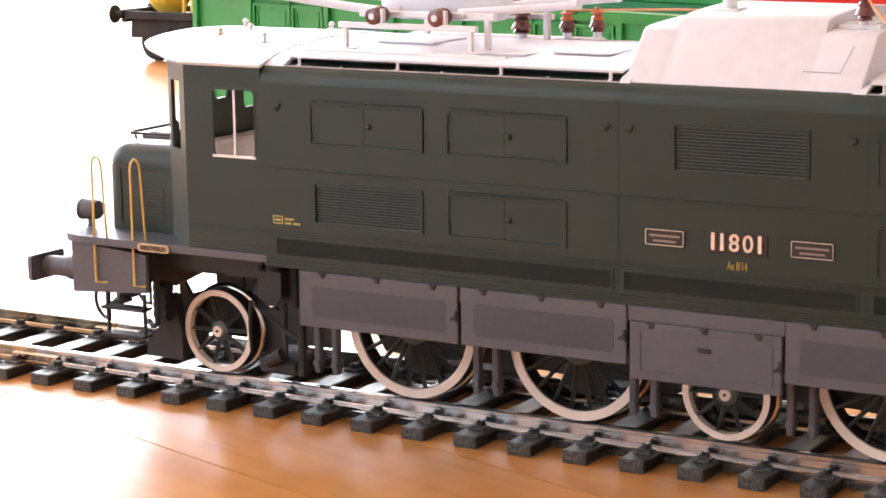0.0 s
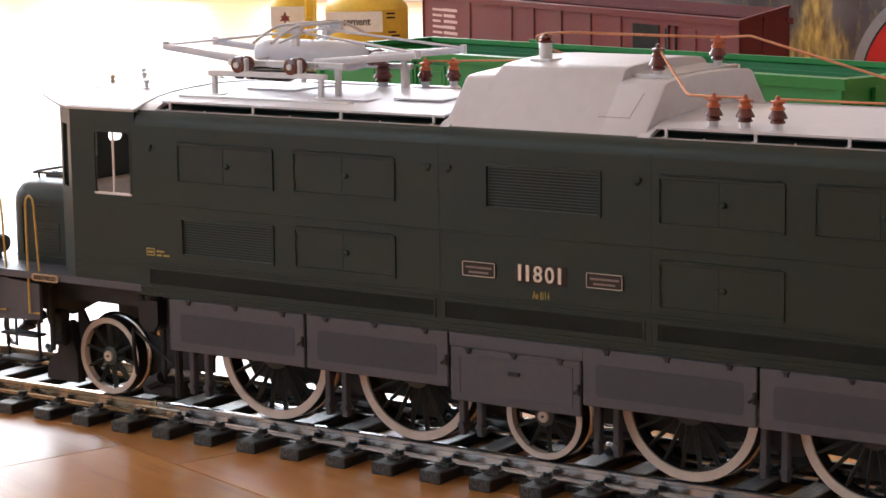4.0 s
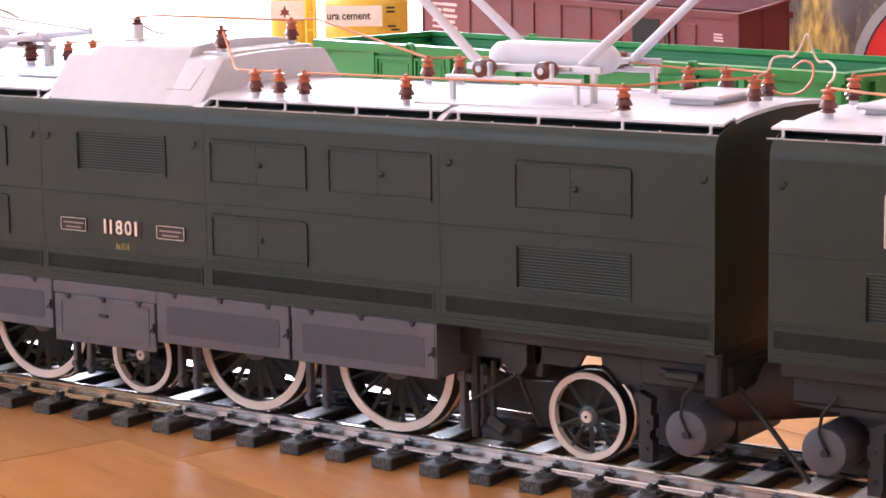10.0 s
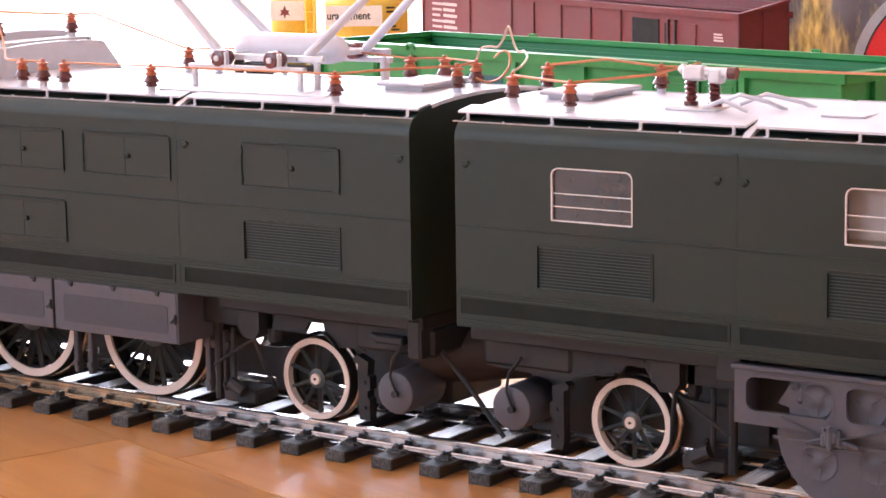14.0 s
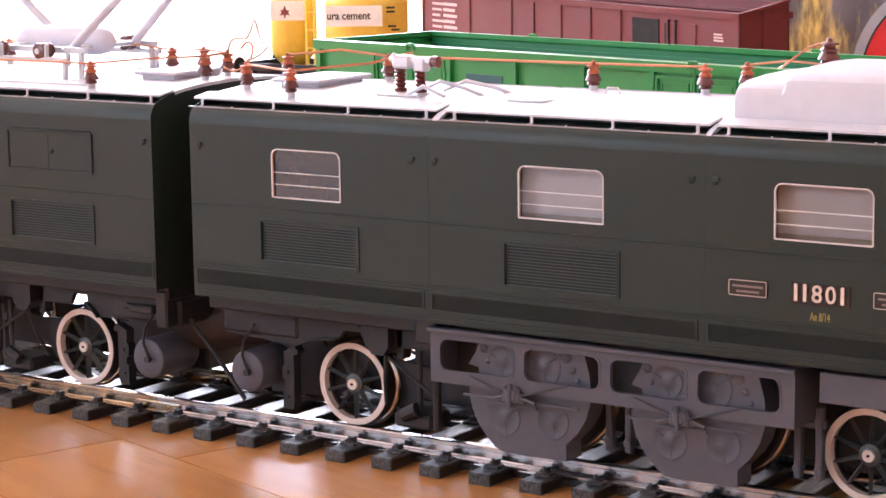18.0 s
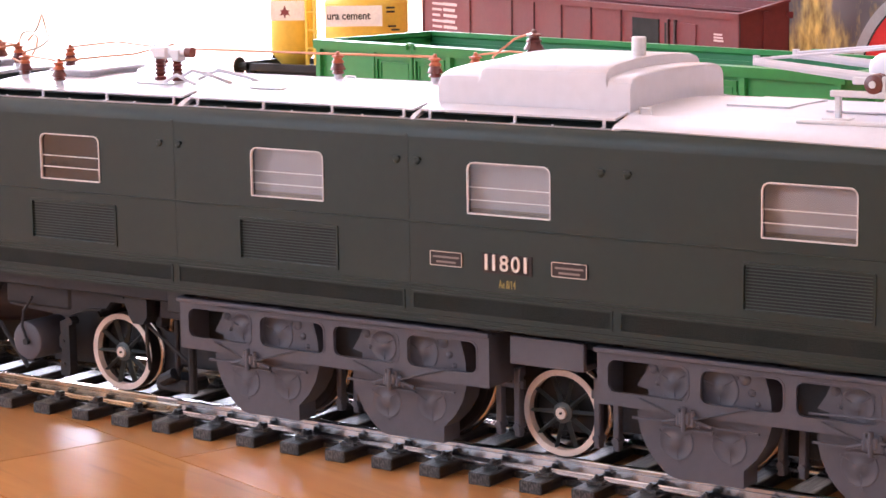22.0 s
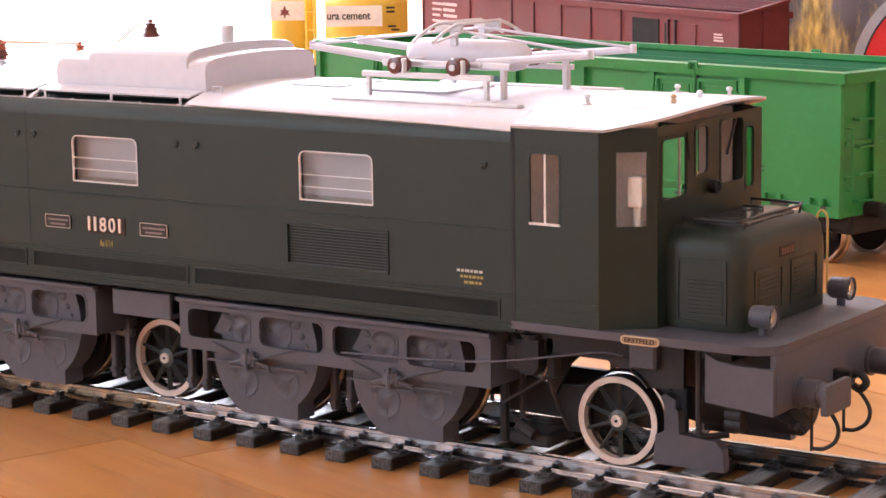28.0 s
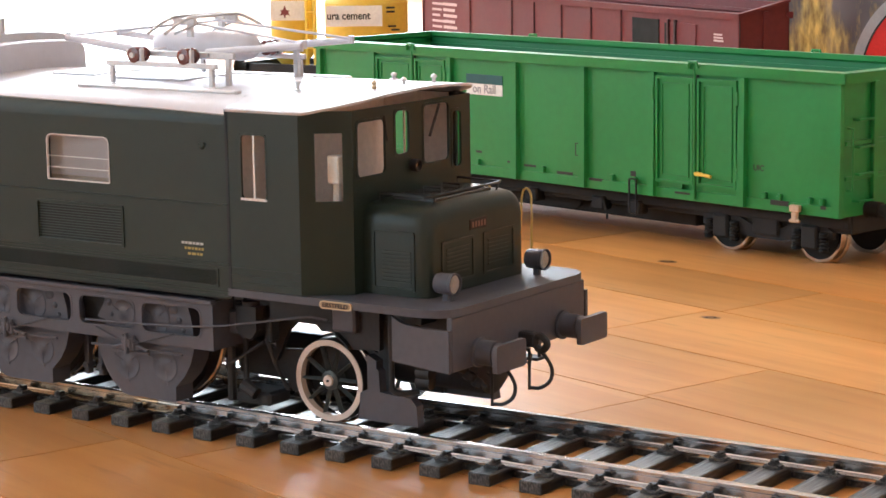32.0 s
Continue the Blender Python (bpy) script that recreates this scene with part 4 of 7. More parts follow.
        for (ya, za), (yb, zb) in zip(curve, curve[1:]):
            if yb <= y <= ya:
                return za + (zb - za) * (ya - y) / (ya - yb) + 0.4
        return 128.5
    rings = []
    reach_k = 1.0 if near_steps < 0 else 0.65
    for d, half in ((-0.4, 47.9), (33, 47.9), (38, 46.2), (43.5, 43.4), (48, 41), (52, 38.8), (56, 36.2), (59.7, 32), (62, 26), (63.6, 18), (64.4, 8)):
        d = d if d < 33 else 33 + (d - 33) * reach_k
        ys = [half * k / 9 for k in range(-9, 10)]
        rings.append([(X(d), y, roof_z(y)) for y in ys] + [(X(d), y * 0.99, roof_z(y) - 0.9) for y in ys[::-1]])
    bm = bmn()
    loft(bm, rings)
    cr = part("cab_roof", bm, SILVER, body, "pale arched cab roof with a visor", smooth=50)
    for d, y, h in ((14, -24, 3.4), (40, 4, 3.2), (33 + 18 * reach_k, 16, 3.6), (20, 26, 2.6)):
        bm = bmn()
        lathe(bm, (X(d), y, 133.6), (0, 0, 1), [(1.7, 0), (1.7, 0.5), (0.7, 0.8), (0.7, h - 1), (1.2, h - 0.8), (1.0, h), (0.2, h + 0.4)], 10)
        box(bm, *span(d - 3, d + 3), y - 3, y + 3, 133.0, 133.7, 0.1)
        part("roof_fitting", bm, SILVER_METAL, cr)
    bm = bmn()
    lathe(bm, (X(40), -14, 133.5), (0, 0, 1), [(1.3, 0), (0.8, 0.7), (1.0, 1.8), (0.6, 2.4), (1.2, 3.2), (0.4, 4.0)], 10)
    part("whistle", bm, BRASSPLATE, cr, "small brass whistle")
    bm = bmn()
    tube(bm, [(X(33), -27, 132.0), (X(33), -27, 133.6), (X(37.5), -27, 133.6), (X(37.5), -27, 132.0)], 0.35)
    part("grab_loop", bm, SILVER_METAL, cr)
    # bonnet
    rings = []
    for y, zt in ((-31, 89.5), (-30.7, 92), (-29.6, 94.2), (-27.6, 95.9), (-24.5, 96.8), (0, 97.3), (24.5, 96.8), (27.6, 95.9), (29.6, 94.2), (30.7, 92), (31, 89.5)):
        rings.append((y, zt))
    outer = [(-31, 65.5)] + rings + [(31, 65.5)]
    bm = bmn()
    rr = []
    for d, k, dz in ((46.5, 1.0, 0), (nose - 6.5, 1.0, -0.1), (nose - 3.6, 0.99, -0.6), (nose - 1.4, 0.965, -1.9), (nose - 0.3, 0.925, -4.0), (nose, 0.88, -6.2)):
        rr.append([(X(d), y * k, z if z < 66 else z + dz) for y, z in outer])
    loft(bm, rr)
    bo = part("bonnet", bm, GREEN, body, "rounded dark green bonnet before the cab", smooth=50)
    bm = bmn()
    box(bm, *span(50, nose - 6), -18, 18, 96.4, 98.0, 0.4)
    box(bm, *span(51.5, nose - 7.5), -16, 16, 97.8, 99.0, 0.5)
    part("hatch", bm, GLOSS, bo, "glossy black hatch on the bonnet")
    bm = bmn()
    tube(bm, [(X(49), -24, 96), (X(49), -24, 99.6), (X(nose - 6), -24, 99.3), (X(nose - 4.5), -20, 99.3), (X(nose - 4.5), 20, 99.3), (X(nose - 6), 24, 99.3), (X(49), 24, 99.6), (X(49), 24, 96)], 0.5)
    for y in (-20, 20):
        cyl(bm, (X(nose - 5.5), y, 95.0), (X(nose - 4.5), y, 99.3), 0.4, 6)
    for y in (-6, 6):
        tube(bm, [(X(55), y, 98.2), (X(55), y, 99.9), (X(62), y, 99.9), (X(62), y, 98.2)], 0.4)
    part("rail_on_bonnet", bm, RUBBER, bo)
    for s in (-1, 1):
        bm = bmn()
        a, b = span(50.5, nose - 5.5)
        ring_frame(bm, round_rect(a, b, 67.5, 88, 0.6, 2), round_rect(a + 0.8, b - 0.8, 68.3, 87.2, 0.5, 2), "y", s * 31.4, s * 30.6)
        dr = part("bonnet_door", bm, GREEN, bo)
        for k in range(9):
            bm = bmn()
            z = 70.5 + k * 1.3
            box(bm, *span(54.5, 66.5), s * 31.1 - 0.35, s * 31.1 + 0.35, z - 0.35, z + 0.25)
            part("slat", bm, GREEN_DK, dr, smooth=0)
    for y0, y1 in ((-23, -3), (3, 23)):
        bm = bmn()
        ring_frame(bm, round_rect(y0, y1, 69, 84, 0.6, 2), round_rect(y0 + 0.9, y1 - 0.9, 69.9, 83.1, 0.5, 2), "x", X(nose + 0.4), X(nose - 0.8))
        part("front_door", bm, GREEN_DK, bo)
        for k in range(7):
            bm = bmn()
            box(bm, *span(nose - 0.8, nose + 0.3), y0 + 3, y1 - 3, 72 + k * 1.4, 72.7 + k * 1.4)
            part("slat", bm, GREEN_DK, bo, smooth=0)
    bm = bmn()
    box(bm, *span(nose - 1.2, nose + 0.3), -5.6, 5.6, 85.8, 89.6, 0.3)
    np_ = part("front_plate", bm, PLATE_DK, bo, "small dark red-brown front plate", smooth=0)
    bm = bmn()
    for k in range(5):
        box(bm, *span(nose + 0.2, nose + 0.5), -4.4 + k * 1.85, -3.3 + k * 1.85, 86.6, 88.6)
    part("plate_bar", bm, PLATE_BRN, np_, smooth=0)
    # footplate with rounded front corners
    pts = [(X(-1), -47.5), (X(80), -47.5), (X(86), -46), (X(90), -42.5), (X(91.5), -38), (X(91.5), 38), (X(90), 42.5), (X(86), 46), (X(80), 47.5), (X(-1), 47.5)]
    bm = bmn()
    prism(bm, pts, "z", 62.6, 65.3)
    fp = part("footplate", bm, GREY, body, "grey footplate round the bonnet", smooth=30)
    for s in (-1, 1):
        bm = bmn()
        prism(bm, round_rect(*span(39.8, 53.4), 62.2, 64.9, 1.2, 3), "y", s * 47.4, s * 48.2)
        pl = part("name_plate", bm, BRASSPLATE, fp, "brass plate reading ERSTFELD")
        if s < 0:
            bm = bmn()
            prism(bm, round_rect(*span(40.3, 52.9), 62.6, 64.5, 0.9, 3), "y", -48.25, -48.0)
            part("plate_field", bm, PLATE_TAN, pl, "tan field of the plate")
            lettering("ERSTFELD", 2.1, PLATE_DK, pl, (X(46.6), -48.3, 63.5), (90, 0, 0), 0.12, name="plate_lettering", bold=0.04, width=10.6)
    # buffer beam and buffers
    bm = bmn()
    box(bm, *span(beam - 2.4, beam), -43, 43, 44.0, 62.6, 0.4)
    part("buffer_beam", bm, GREY, body, smooth=0)
    for s in (-1, 1):
        bm = bmn()
        lo = beam - 23
        prism(bm, [(X(lo), 61.6), (X(lo + 4), 59.5), (X(lo + 10), 58.7), (X(beam), 58.5), (X(beam), 44.1), (X(lo), 46.2)] if near_steps > 0 else [(X(beam - 33), 60.2), (X(beam), 62.4), (X(beam), 44.4), (X(beam - 33), 46.6)], "y", s * 44.5 - 0.8, s * 44.5 + 0.8)
        part("side_apron", bm, GREY, body, smooth=0)
        bm = bmn()
        lathe(bm, (X(beam), s * 27.3, 48.5), (g, 0, 0), [(5.2, 0), (5.2, 1), (4.3, 1.3), (4.5, (reach - beam) * 0.55), (3.9, (reach - beam) * 0.57), (3.6, reach - beam - 1.2)], 20)
        bf = part("buffer", bm, GREY, body, "grey buffer with a rectangular head")
        bm = bmn()
        prism(bm, round_rect(s * 27.3 - 9.2, s * 27.3 + 9.2, 43.8, 53.2, 1.2, 4), "x", X(reach - 1.8), X(reach))
        part("buffer_head", bm, GREY, bf)
        headlamp(body, X(reach - 21), s * 29, 71.2, g)
    # coupling hook, hoses
    bm = bmn()
    box(bm, *span(beam - 1, beam + 6), -2, 2, 46, 51, 0.5)
    tube(bm, bend([(X(beam + 5), 0, 49), (X(beam + 8), 0, 50), (X(beam + 10.5), 0, 47.5), (X(beam + 8.5), 0, 45), (X(beam + 6.2), 0, 45.8)]), 1.3, 8)
    part("coupling", bm, GREY_DK, body)
    for y, dz in ((-23, -1), (1, 0)):
        bm = bmn()
        tube(bm, bend([(X(beam - 1), y, 46 + dz), (X(beam + 4), y, 46 + dz), (X(beam + 8), y + 1, 43 + dz), (X(beam + 10.5), y + 2, 38 + dz), (X(beam + 9.5), y + 2, 33.5 + dz), (X(beam + 6), y + 1, 31 + dz), (X(beam + 2.5), y, 31 + dz)]), 0.68, 8)
        cyl(bm, (X(beam + 2.5), y, 30.2 + dz), (X(beam + 2.5), y, 45 + dz), 0.55, 8)
        tube(bm, [(X(beam - 1), y + 3, 44.5), (X(beam + 1.5), y + 3, 42), (X(beam + 1), y + 3, 38), (X(beam - 1.5), y + 3, 40)], 0.45, 6)
        part("brake_hose", bm, RUBBER, body, "black rubber brake hose")
    bm = bmn()
    for k, (dd, zz, r) in enumerate(((-9, 41, 3.4), (-5.5, 38.5, 3.0), (-2.5, 36.5, 2.2), (-12, 43, 2.6))):
        lathe(bm, (X(beam + dd), -24, zz), (0.3 * g, 0.4, 1), [(0.6 * r, -1.6), (r, -1), (r * 0.8, 1.2), (0.4 * r, 2.0)], 7 + k)
    cyl(bm, (X(beam - 14), -24, 44), (X(beam + 1), -24, 35.5), 0.9, 6)
    part("drain_valve", bm, GREY_DK, body, "dark knobbly pipe fittings under the beam", smooth=20)
    # rail guards, over the rails before the first wheel
    ln = 31 if near_steps < 0 else 40
    for s in (-1, 1):
        bm = bmn()
        w = axle
        if near_steps > 0:
            prism(bm, [(X(w + 14.5), 18.8), (X(w + ln), 18.8), (X(w + ln - 0.6), 26), (X(w + ln - 3), 28.6), (X(w + 24), 29.4), (X(w + 23.5), 37), (X(w + 22.6), 37.6), (X(w + 22.6), 40.4), (X(w + 19), 42.2), (X(w + 17.4), 41.2), (X(w + 18.6), 39.8), (X(w + 18.6), 30), (X(w + 15.4), 28.4)], "y", s * 24.5 - 2, s * 24.5 + 2)
        else:
            prism(bm, [(X(w + 14.5), 18.6), (X(w + ln), 19), (X(w + ln - 1), 25), (X(w + ln - 4), 28.5), (X(w + 25), 30), (X(w + 23.5), 36), (X(w + 22), 41), (X(w + 19.4), 42.6), (X(w + 17), 41.6), (X(w + 16.4), 35), (X(w + 14.8), 30)], "y", s * 24.5 - 2, s * 24.5 + 2)
        part("rail_guard", bm, GREY if near_steps > 0 else GREY_DK, body, smooth=0)
    if near_steps > 0:
        bm = bmn()
        lathe(bm, (X(axle + 17), -4, 39), (g, 0, 0), [(4, 0), (10, 1), (10.5, 3), (10.5, beam - axle - 26), (8, beam - axle - 24)], 20)
        box(bm, *span(axle + 16, beam - 4), -18, 6, 44, 52, 1)
        part("brake_cylinder", bm, GREY_DK, body, "dark brake cylinder under the footplate", smooth=40)
    bm = bmn()
    for k in range(4):
        lathe(bm, (X(beam - 24), -29, 36 + k * 3.0), (1, 0, 0), [(1.0, 0), (2.6, 0.5), (2.6, 6), (1.0, 6.5)], 12)
    tube(bm, bend([(X(beam - 30), -36, 62), (X(beam - 30), -36, 36), (X(beam - 29.4), -36, 33.4), (X(beam - 27), -35, 32.6), (X(beam - 22), -31, 33)]), 1.05, 8)
    part("sand_pipe", bm, GREY_DK, body)
    if near_steps < 0:
        yy = -44.8
    else:
        yy = 44.8
    s = 1 if yy > 0 else -1
    for d in ((56.8, 74.0) if near_steps < 0 else (49.5, 66.5)):
        bm = bmn()
        tube(bm, [(X(d - 4.4), yy + s * 1, 49.2), (X(d), yy + s * 1.6, 49.0), (X(d), yy + s * 1.6, 70)] + bend([(X(d), yy + s * 1.6, 90.5), (X(d - 0.5), yy + s * 1.5, 92.6), (X(d - 1.9), yy + s * 1.4, 93.8), (X(d - 3.3), yy + s * 1.2, 92.6), (X(d - 3.8), yy + s * 1.0, 90)]) + [(X(d - 4.6), yy + s * 0.4, 65.3)], 0.44, 8)
        part("handrail", bm, YELLOW, body, "thin yellow handrail hoop")
    bm = bmn()
    for d in (54, 70.5):
        box(bm, *span(d - 0.6, d + 0.6), yy - 0.6, yy + 0.6, 30, 46, 0.2)
    box(bm, *span(53, 71.5), yy - 3, yy + 3, 30.2, 31.4, 0.2)
    box(bm, *span(53, 71.5), yy - 3, yy + 3, 40, 41, 0.2)
    part("step_ladder", bm, GREY_DK, body)
    w = axle
    for s in (-1, 1):
        bm = bmn()
        prism(bm, [(X(-2), 62.6), (X(beam - 3), 62.6), (X(beam - 3), 45), (X(w + 22), 44), (X(w + 8), 51.0), (X(w - 6), 52.2), (X(w - 16), 50.6), (X(w - 21), 46), (X(w - 24), 40), (X(-2), 34)], "y", s * 20, s * 18)
        part("main_frame", bm, GREY_DK, body, smooth=0)
    if near_steps > 0:
        bm = bmn()
        tube(bm, bend([(X(-70), -47.5, 47.5), (X(-40), -47.5, 48.5), (X(-10), -46, 50.5), (X(14), -40, 54), (X(26), -38, 56), (X(34), -36.5, 55.5)]), 0.4)
        part("conduit", bm, GREY, body)
    for d0, d1, zl, zh in ((axle - 36, axle - 28, 45.8, 55), (axle + 10.5, axle + 20.5, 51.4, 62.2)) if near_steps > 0 else ((1.5, 9, 45.6, 57),):
        bm = bmn()
        box(bm, *span(d0, d1), -36, -28, zl, zh, 0.8)
        part("sand_box", bm, GREY, body)


def undergear(body, x0, x1, axles, low=28.4):
    """Inside frame plates with axle guards, stretchers and brake rods."""
    xs = sorted(axles)
    lo, hi = xs[0] - 24, xs[-1] + 24
    for s in (-1, 1):
        bm = bmn()
        pts = [(x0, 61), (x1, 61), (x1, 54), (hi + 8, 54), (hi, 44)]
        for a in xs[::-1]:
            pts += [(a + 15, low + 0.6), (a + 8, low), (a + 6, 22.8), (a - 6, 22.8), (a - 8, low), (a - 15, low + 0.6)]
        pts += [(lo, 44), (lo - 8, 54), (x0, 54)]
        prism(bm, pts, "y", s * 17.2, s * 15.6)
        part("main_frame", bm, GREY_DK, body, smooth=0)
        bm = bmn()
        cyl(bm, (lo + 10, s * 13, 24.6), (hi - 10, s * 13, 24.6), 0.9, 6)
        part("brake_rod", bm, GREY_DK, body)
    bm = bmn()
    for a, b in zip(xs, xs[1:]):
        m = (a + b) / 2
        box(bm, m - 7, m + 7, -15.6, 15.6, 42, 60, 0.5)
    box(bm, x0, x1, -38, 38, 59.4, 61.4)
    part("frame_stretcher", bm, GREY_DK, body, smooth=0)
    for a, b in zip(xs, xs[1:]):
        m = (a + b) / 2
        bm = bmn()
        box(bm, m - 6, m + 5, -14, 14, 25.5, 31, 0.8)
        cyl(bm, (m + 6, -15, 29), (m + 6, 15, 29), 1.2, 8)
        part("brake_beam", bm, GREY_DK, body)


def hangers(body, xs):
    for x in xs:
        bm = bmn()
        for d in (-3.6, 3.6):
            box(bm, x + d - 1.2, x + d + 1.2, -29.5, -26.5, 21.5, 45, 0.4)
        box(bm, x - 6, x + 6, -29, -27, 38, 41, 0.3)
        cyl(bm, (x - 3.6, -30.2, 25), (x - 3.6, -25.5, 25), 1.3, 8)
        cyl(bm, (x + 3.6, -30.2, 25), (x + 3.6, -25.5, 25), 1.3, 8)
        part("brake_hanger", bm, GREY, body, "grey brake hanger bars")


def axle_gear(body, x, g, cabside=False):
    """Round a carrying axle: sand box, brackets, rods, arched frame."""
    bm = bmn()
    end = 29 if cabside else 50
    if cabside and g < 0:
        arch = []
        prism(bm, [(x + g * end, 61), (x + g * end, 53.4), (x - g * 26, 53.2), (x - g * 26, 61)], "y", -33, -30.8)
    elif g > 0:
        arch = [(x + 22 * math.cos(radians(a)), 31 + 22 * math.sin(radians(a))) for a in range(40, 61, 5)]
        prism(bm, [(x + end, 61), (x + end, 46), (x + 23, 45.6)] + arch + [(x + 10.5, 53.2 if not cabside else 50.4), (x + 4, 53.2 if not cabside else 50.4), (x + 1.5, 48.8 if not cabside else 52.5), (x - 45, 48.8 if not cabside else 53.0), (x - 45, 61)], "y", -33, -30.8)
    else:
        arch = [(x - 18.5, 44.0), (x - 13, 46.0), (x - 7, 47.4), (x, 48.0)]
        prism(bm, [(x - end, 61), (x - end, 46)] + arch + [(x + 3, 51.6), (x + 10, 51.6), (x + 12, 48), (x + 45, 48), (x + 45, 61)], "y", -33, -30.8)
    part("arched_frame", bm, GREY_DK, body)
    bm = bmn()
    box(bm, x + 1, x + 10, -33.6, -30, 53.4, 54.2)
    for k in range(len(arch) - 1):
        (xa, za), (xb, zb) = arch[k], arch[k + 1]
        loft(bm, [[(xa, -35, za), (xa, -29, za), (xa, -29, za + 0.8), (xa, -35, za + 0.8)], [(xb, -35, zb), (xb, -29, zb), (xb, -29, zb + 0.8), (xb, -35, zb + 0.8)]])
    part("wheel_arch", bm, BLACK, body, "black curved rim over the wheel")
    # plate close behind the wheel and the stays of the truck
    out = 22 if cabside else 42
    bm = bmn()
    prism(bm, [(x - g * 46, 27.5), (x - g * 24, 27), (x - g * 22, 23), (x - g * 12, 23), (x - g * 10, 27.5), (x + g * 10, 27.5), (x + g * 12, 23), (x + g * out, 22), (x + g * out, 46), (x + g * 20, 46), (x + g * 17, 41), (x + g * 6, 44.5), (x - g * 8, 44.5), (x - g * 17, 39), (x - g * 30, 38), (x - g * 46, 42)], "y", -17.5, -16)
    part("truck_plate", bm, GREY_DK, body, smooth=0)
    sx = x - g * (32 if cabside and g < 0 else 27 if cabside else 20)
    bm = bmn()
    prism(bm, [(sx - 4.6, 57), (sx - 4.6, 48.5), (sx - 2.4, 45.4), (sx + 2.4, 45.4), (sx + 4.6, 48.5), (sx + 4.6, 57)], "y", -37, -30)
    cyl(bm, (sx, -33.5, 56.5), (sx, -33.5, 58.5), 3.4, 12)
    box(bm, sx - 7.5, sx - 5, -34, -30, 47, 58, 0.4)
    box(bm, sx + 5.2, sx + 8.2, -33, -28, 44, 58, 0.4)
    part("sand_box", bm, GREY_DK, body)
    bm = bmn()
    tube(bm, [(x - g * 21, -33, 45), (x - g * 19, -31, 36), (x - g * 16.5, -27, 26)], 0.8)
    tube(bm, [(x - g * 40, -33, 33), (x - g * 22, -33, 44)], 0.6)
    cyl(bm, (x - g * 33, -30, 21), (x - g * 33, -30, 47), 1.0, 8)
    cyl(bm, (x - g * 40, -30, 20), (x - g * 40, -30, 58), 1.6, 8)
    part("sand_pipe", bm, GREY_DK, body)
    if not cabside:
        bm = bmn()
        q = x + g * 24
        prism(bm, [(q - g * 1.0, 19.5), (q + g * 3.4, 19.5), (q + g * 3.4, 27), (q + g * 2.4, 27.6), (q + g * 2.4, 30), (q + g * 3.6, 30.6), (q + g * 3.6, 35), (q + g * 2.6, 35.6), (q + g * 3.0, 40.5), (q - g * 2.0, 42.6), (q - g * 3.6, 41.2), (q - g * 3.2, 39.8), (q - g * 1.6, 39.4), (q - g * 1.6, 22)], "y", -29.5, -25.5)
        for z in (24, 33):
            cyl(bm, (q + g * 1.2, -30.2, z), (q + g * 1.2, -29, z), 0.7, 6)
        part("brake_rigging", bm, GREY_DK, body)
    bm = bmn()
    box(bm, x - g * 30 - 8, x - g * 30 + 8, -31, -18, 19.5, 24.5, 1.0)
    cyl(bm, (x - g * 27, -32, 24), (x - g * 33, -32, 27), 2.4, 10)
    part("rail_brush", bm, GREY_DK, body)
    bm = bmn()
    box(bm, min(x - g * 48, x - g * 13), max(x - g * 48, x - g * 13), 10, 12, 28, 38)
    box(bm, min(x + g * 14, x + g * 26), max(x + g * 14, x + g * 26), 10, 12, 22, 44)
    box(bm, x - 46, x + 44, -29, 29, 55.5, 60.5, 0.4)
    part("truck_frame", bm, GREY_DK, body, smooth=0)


def air_tank(body, x, z):
    bm = bmn()
    lathe(bm, (x, -35, z), (0, 1, 0), [(6.2, 0), (7.2, 0.4), (7.6, 1.2), (7.6, 20), (7.0, 21)], 28)
    t = part("air_tank", bm, GREY, body, "grey cylindrical air tank", smooth=40)
    bm = bmn()
    tube(bm, [(x + 1, -36, z + 1), (x - 1, -36.2, z + 6), (x, -36, z + 12), (x + 5, -36, z + 18)], 0.55)
    cyl(bm, (x + 1, -35.5, z), (x + 1, -37, z), 1.3, 8)
    part("pipe", bm, GREY_DK, t)


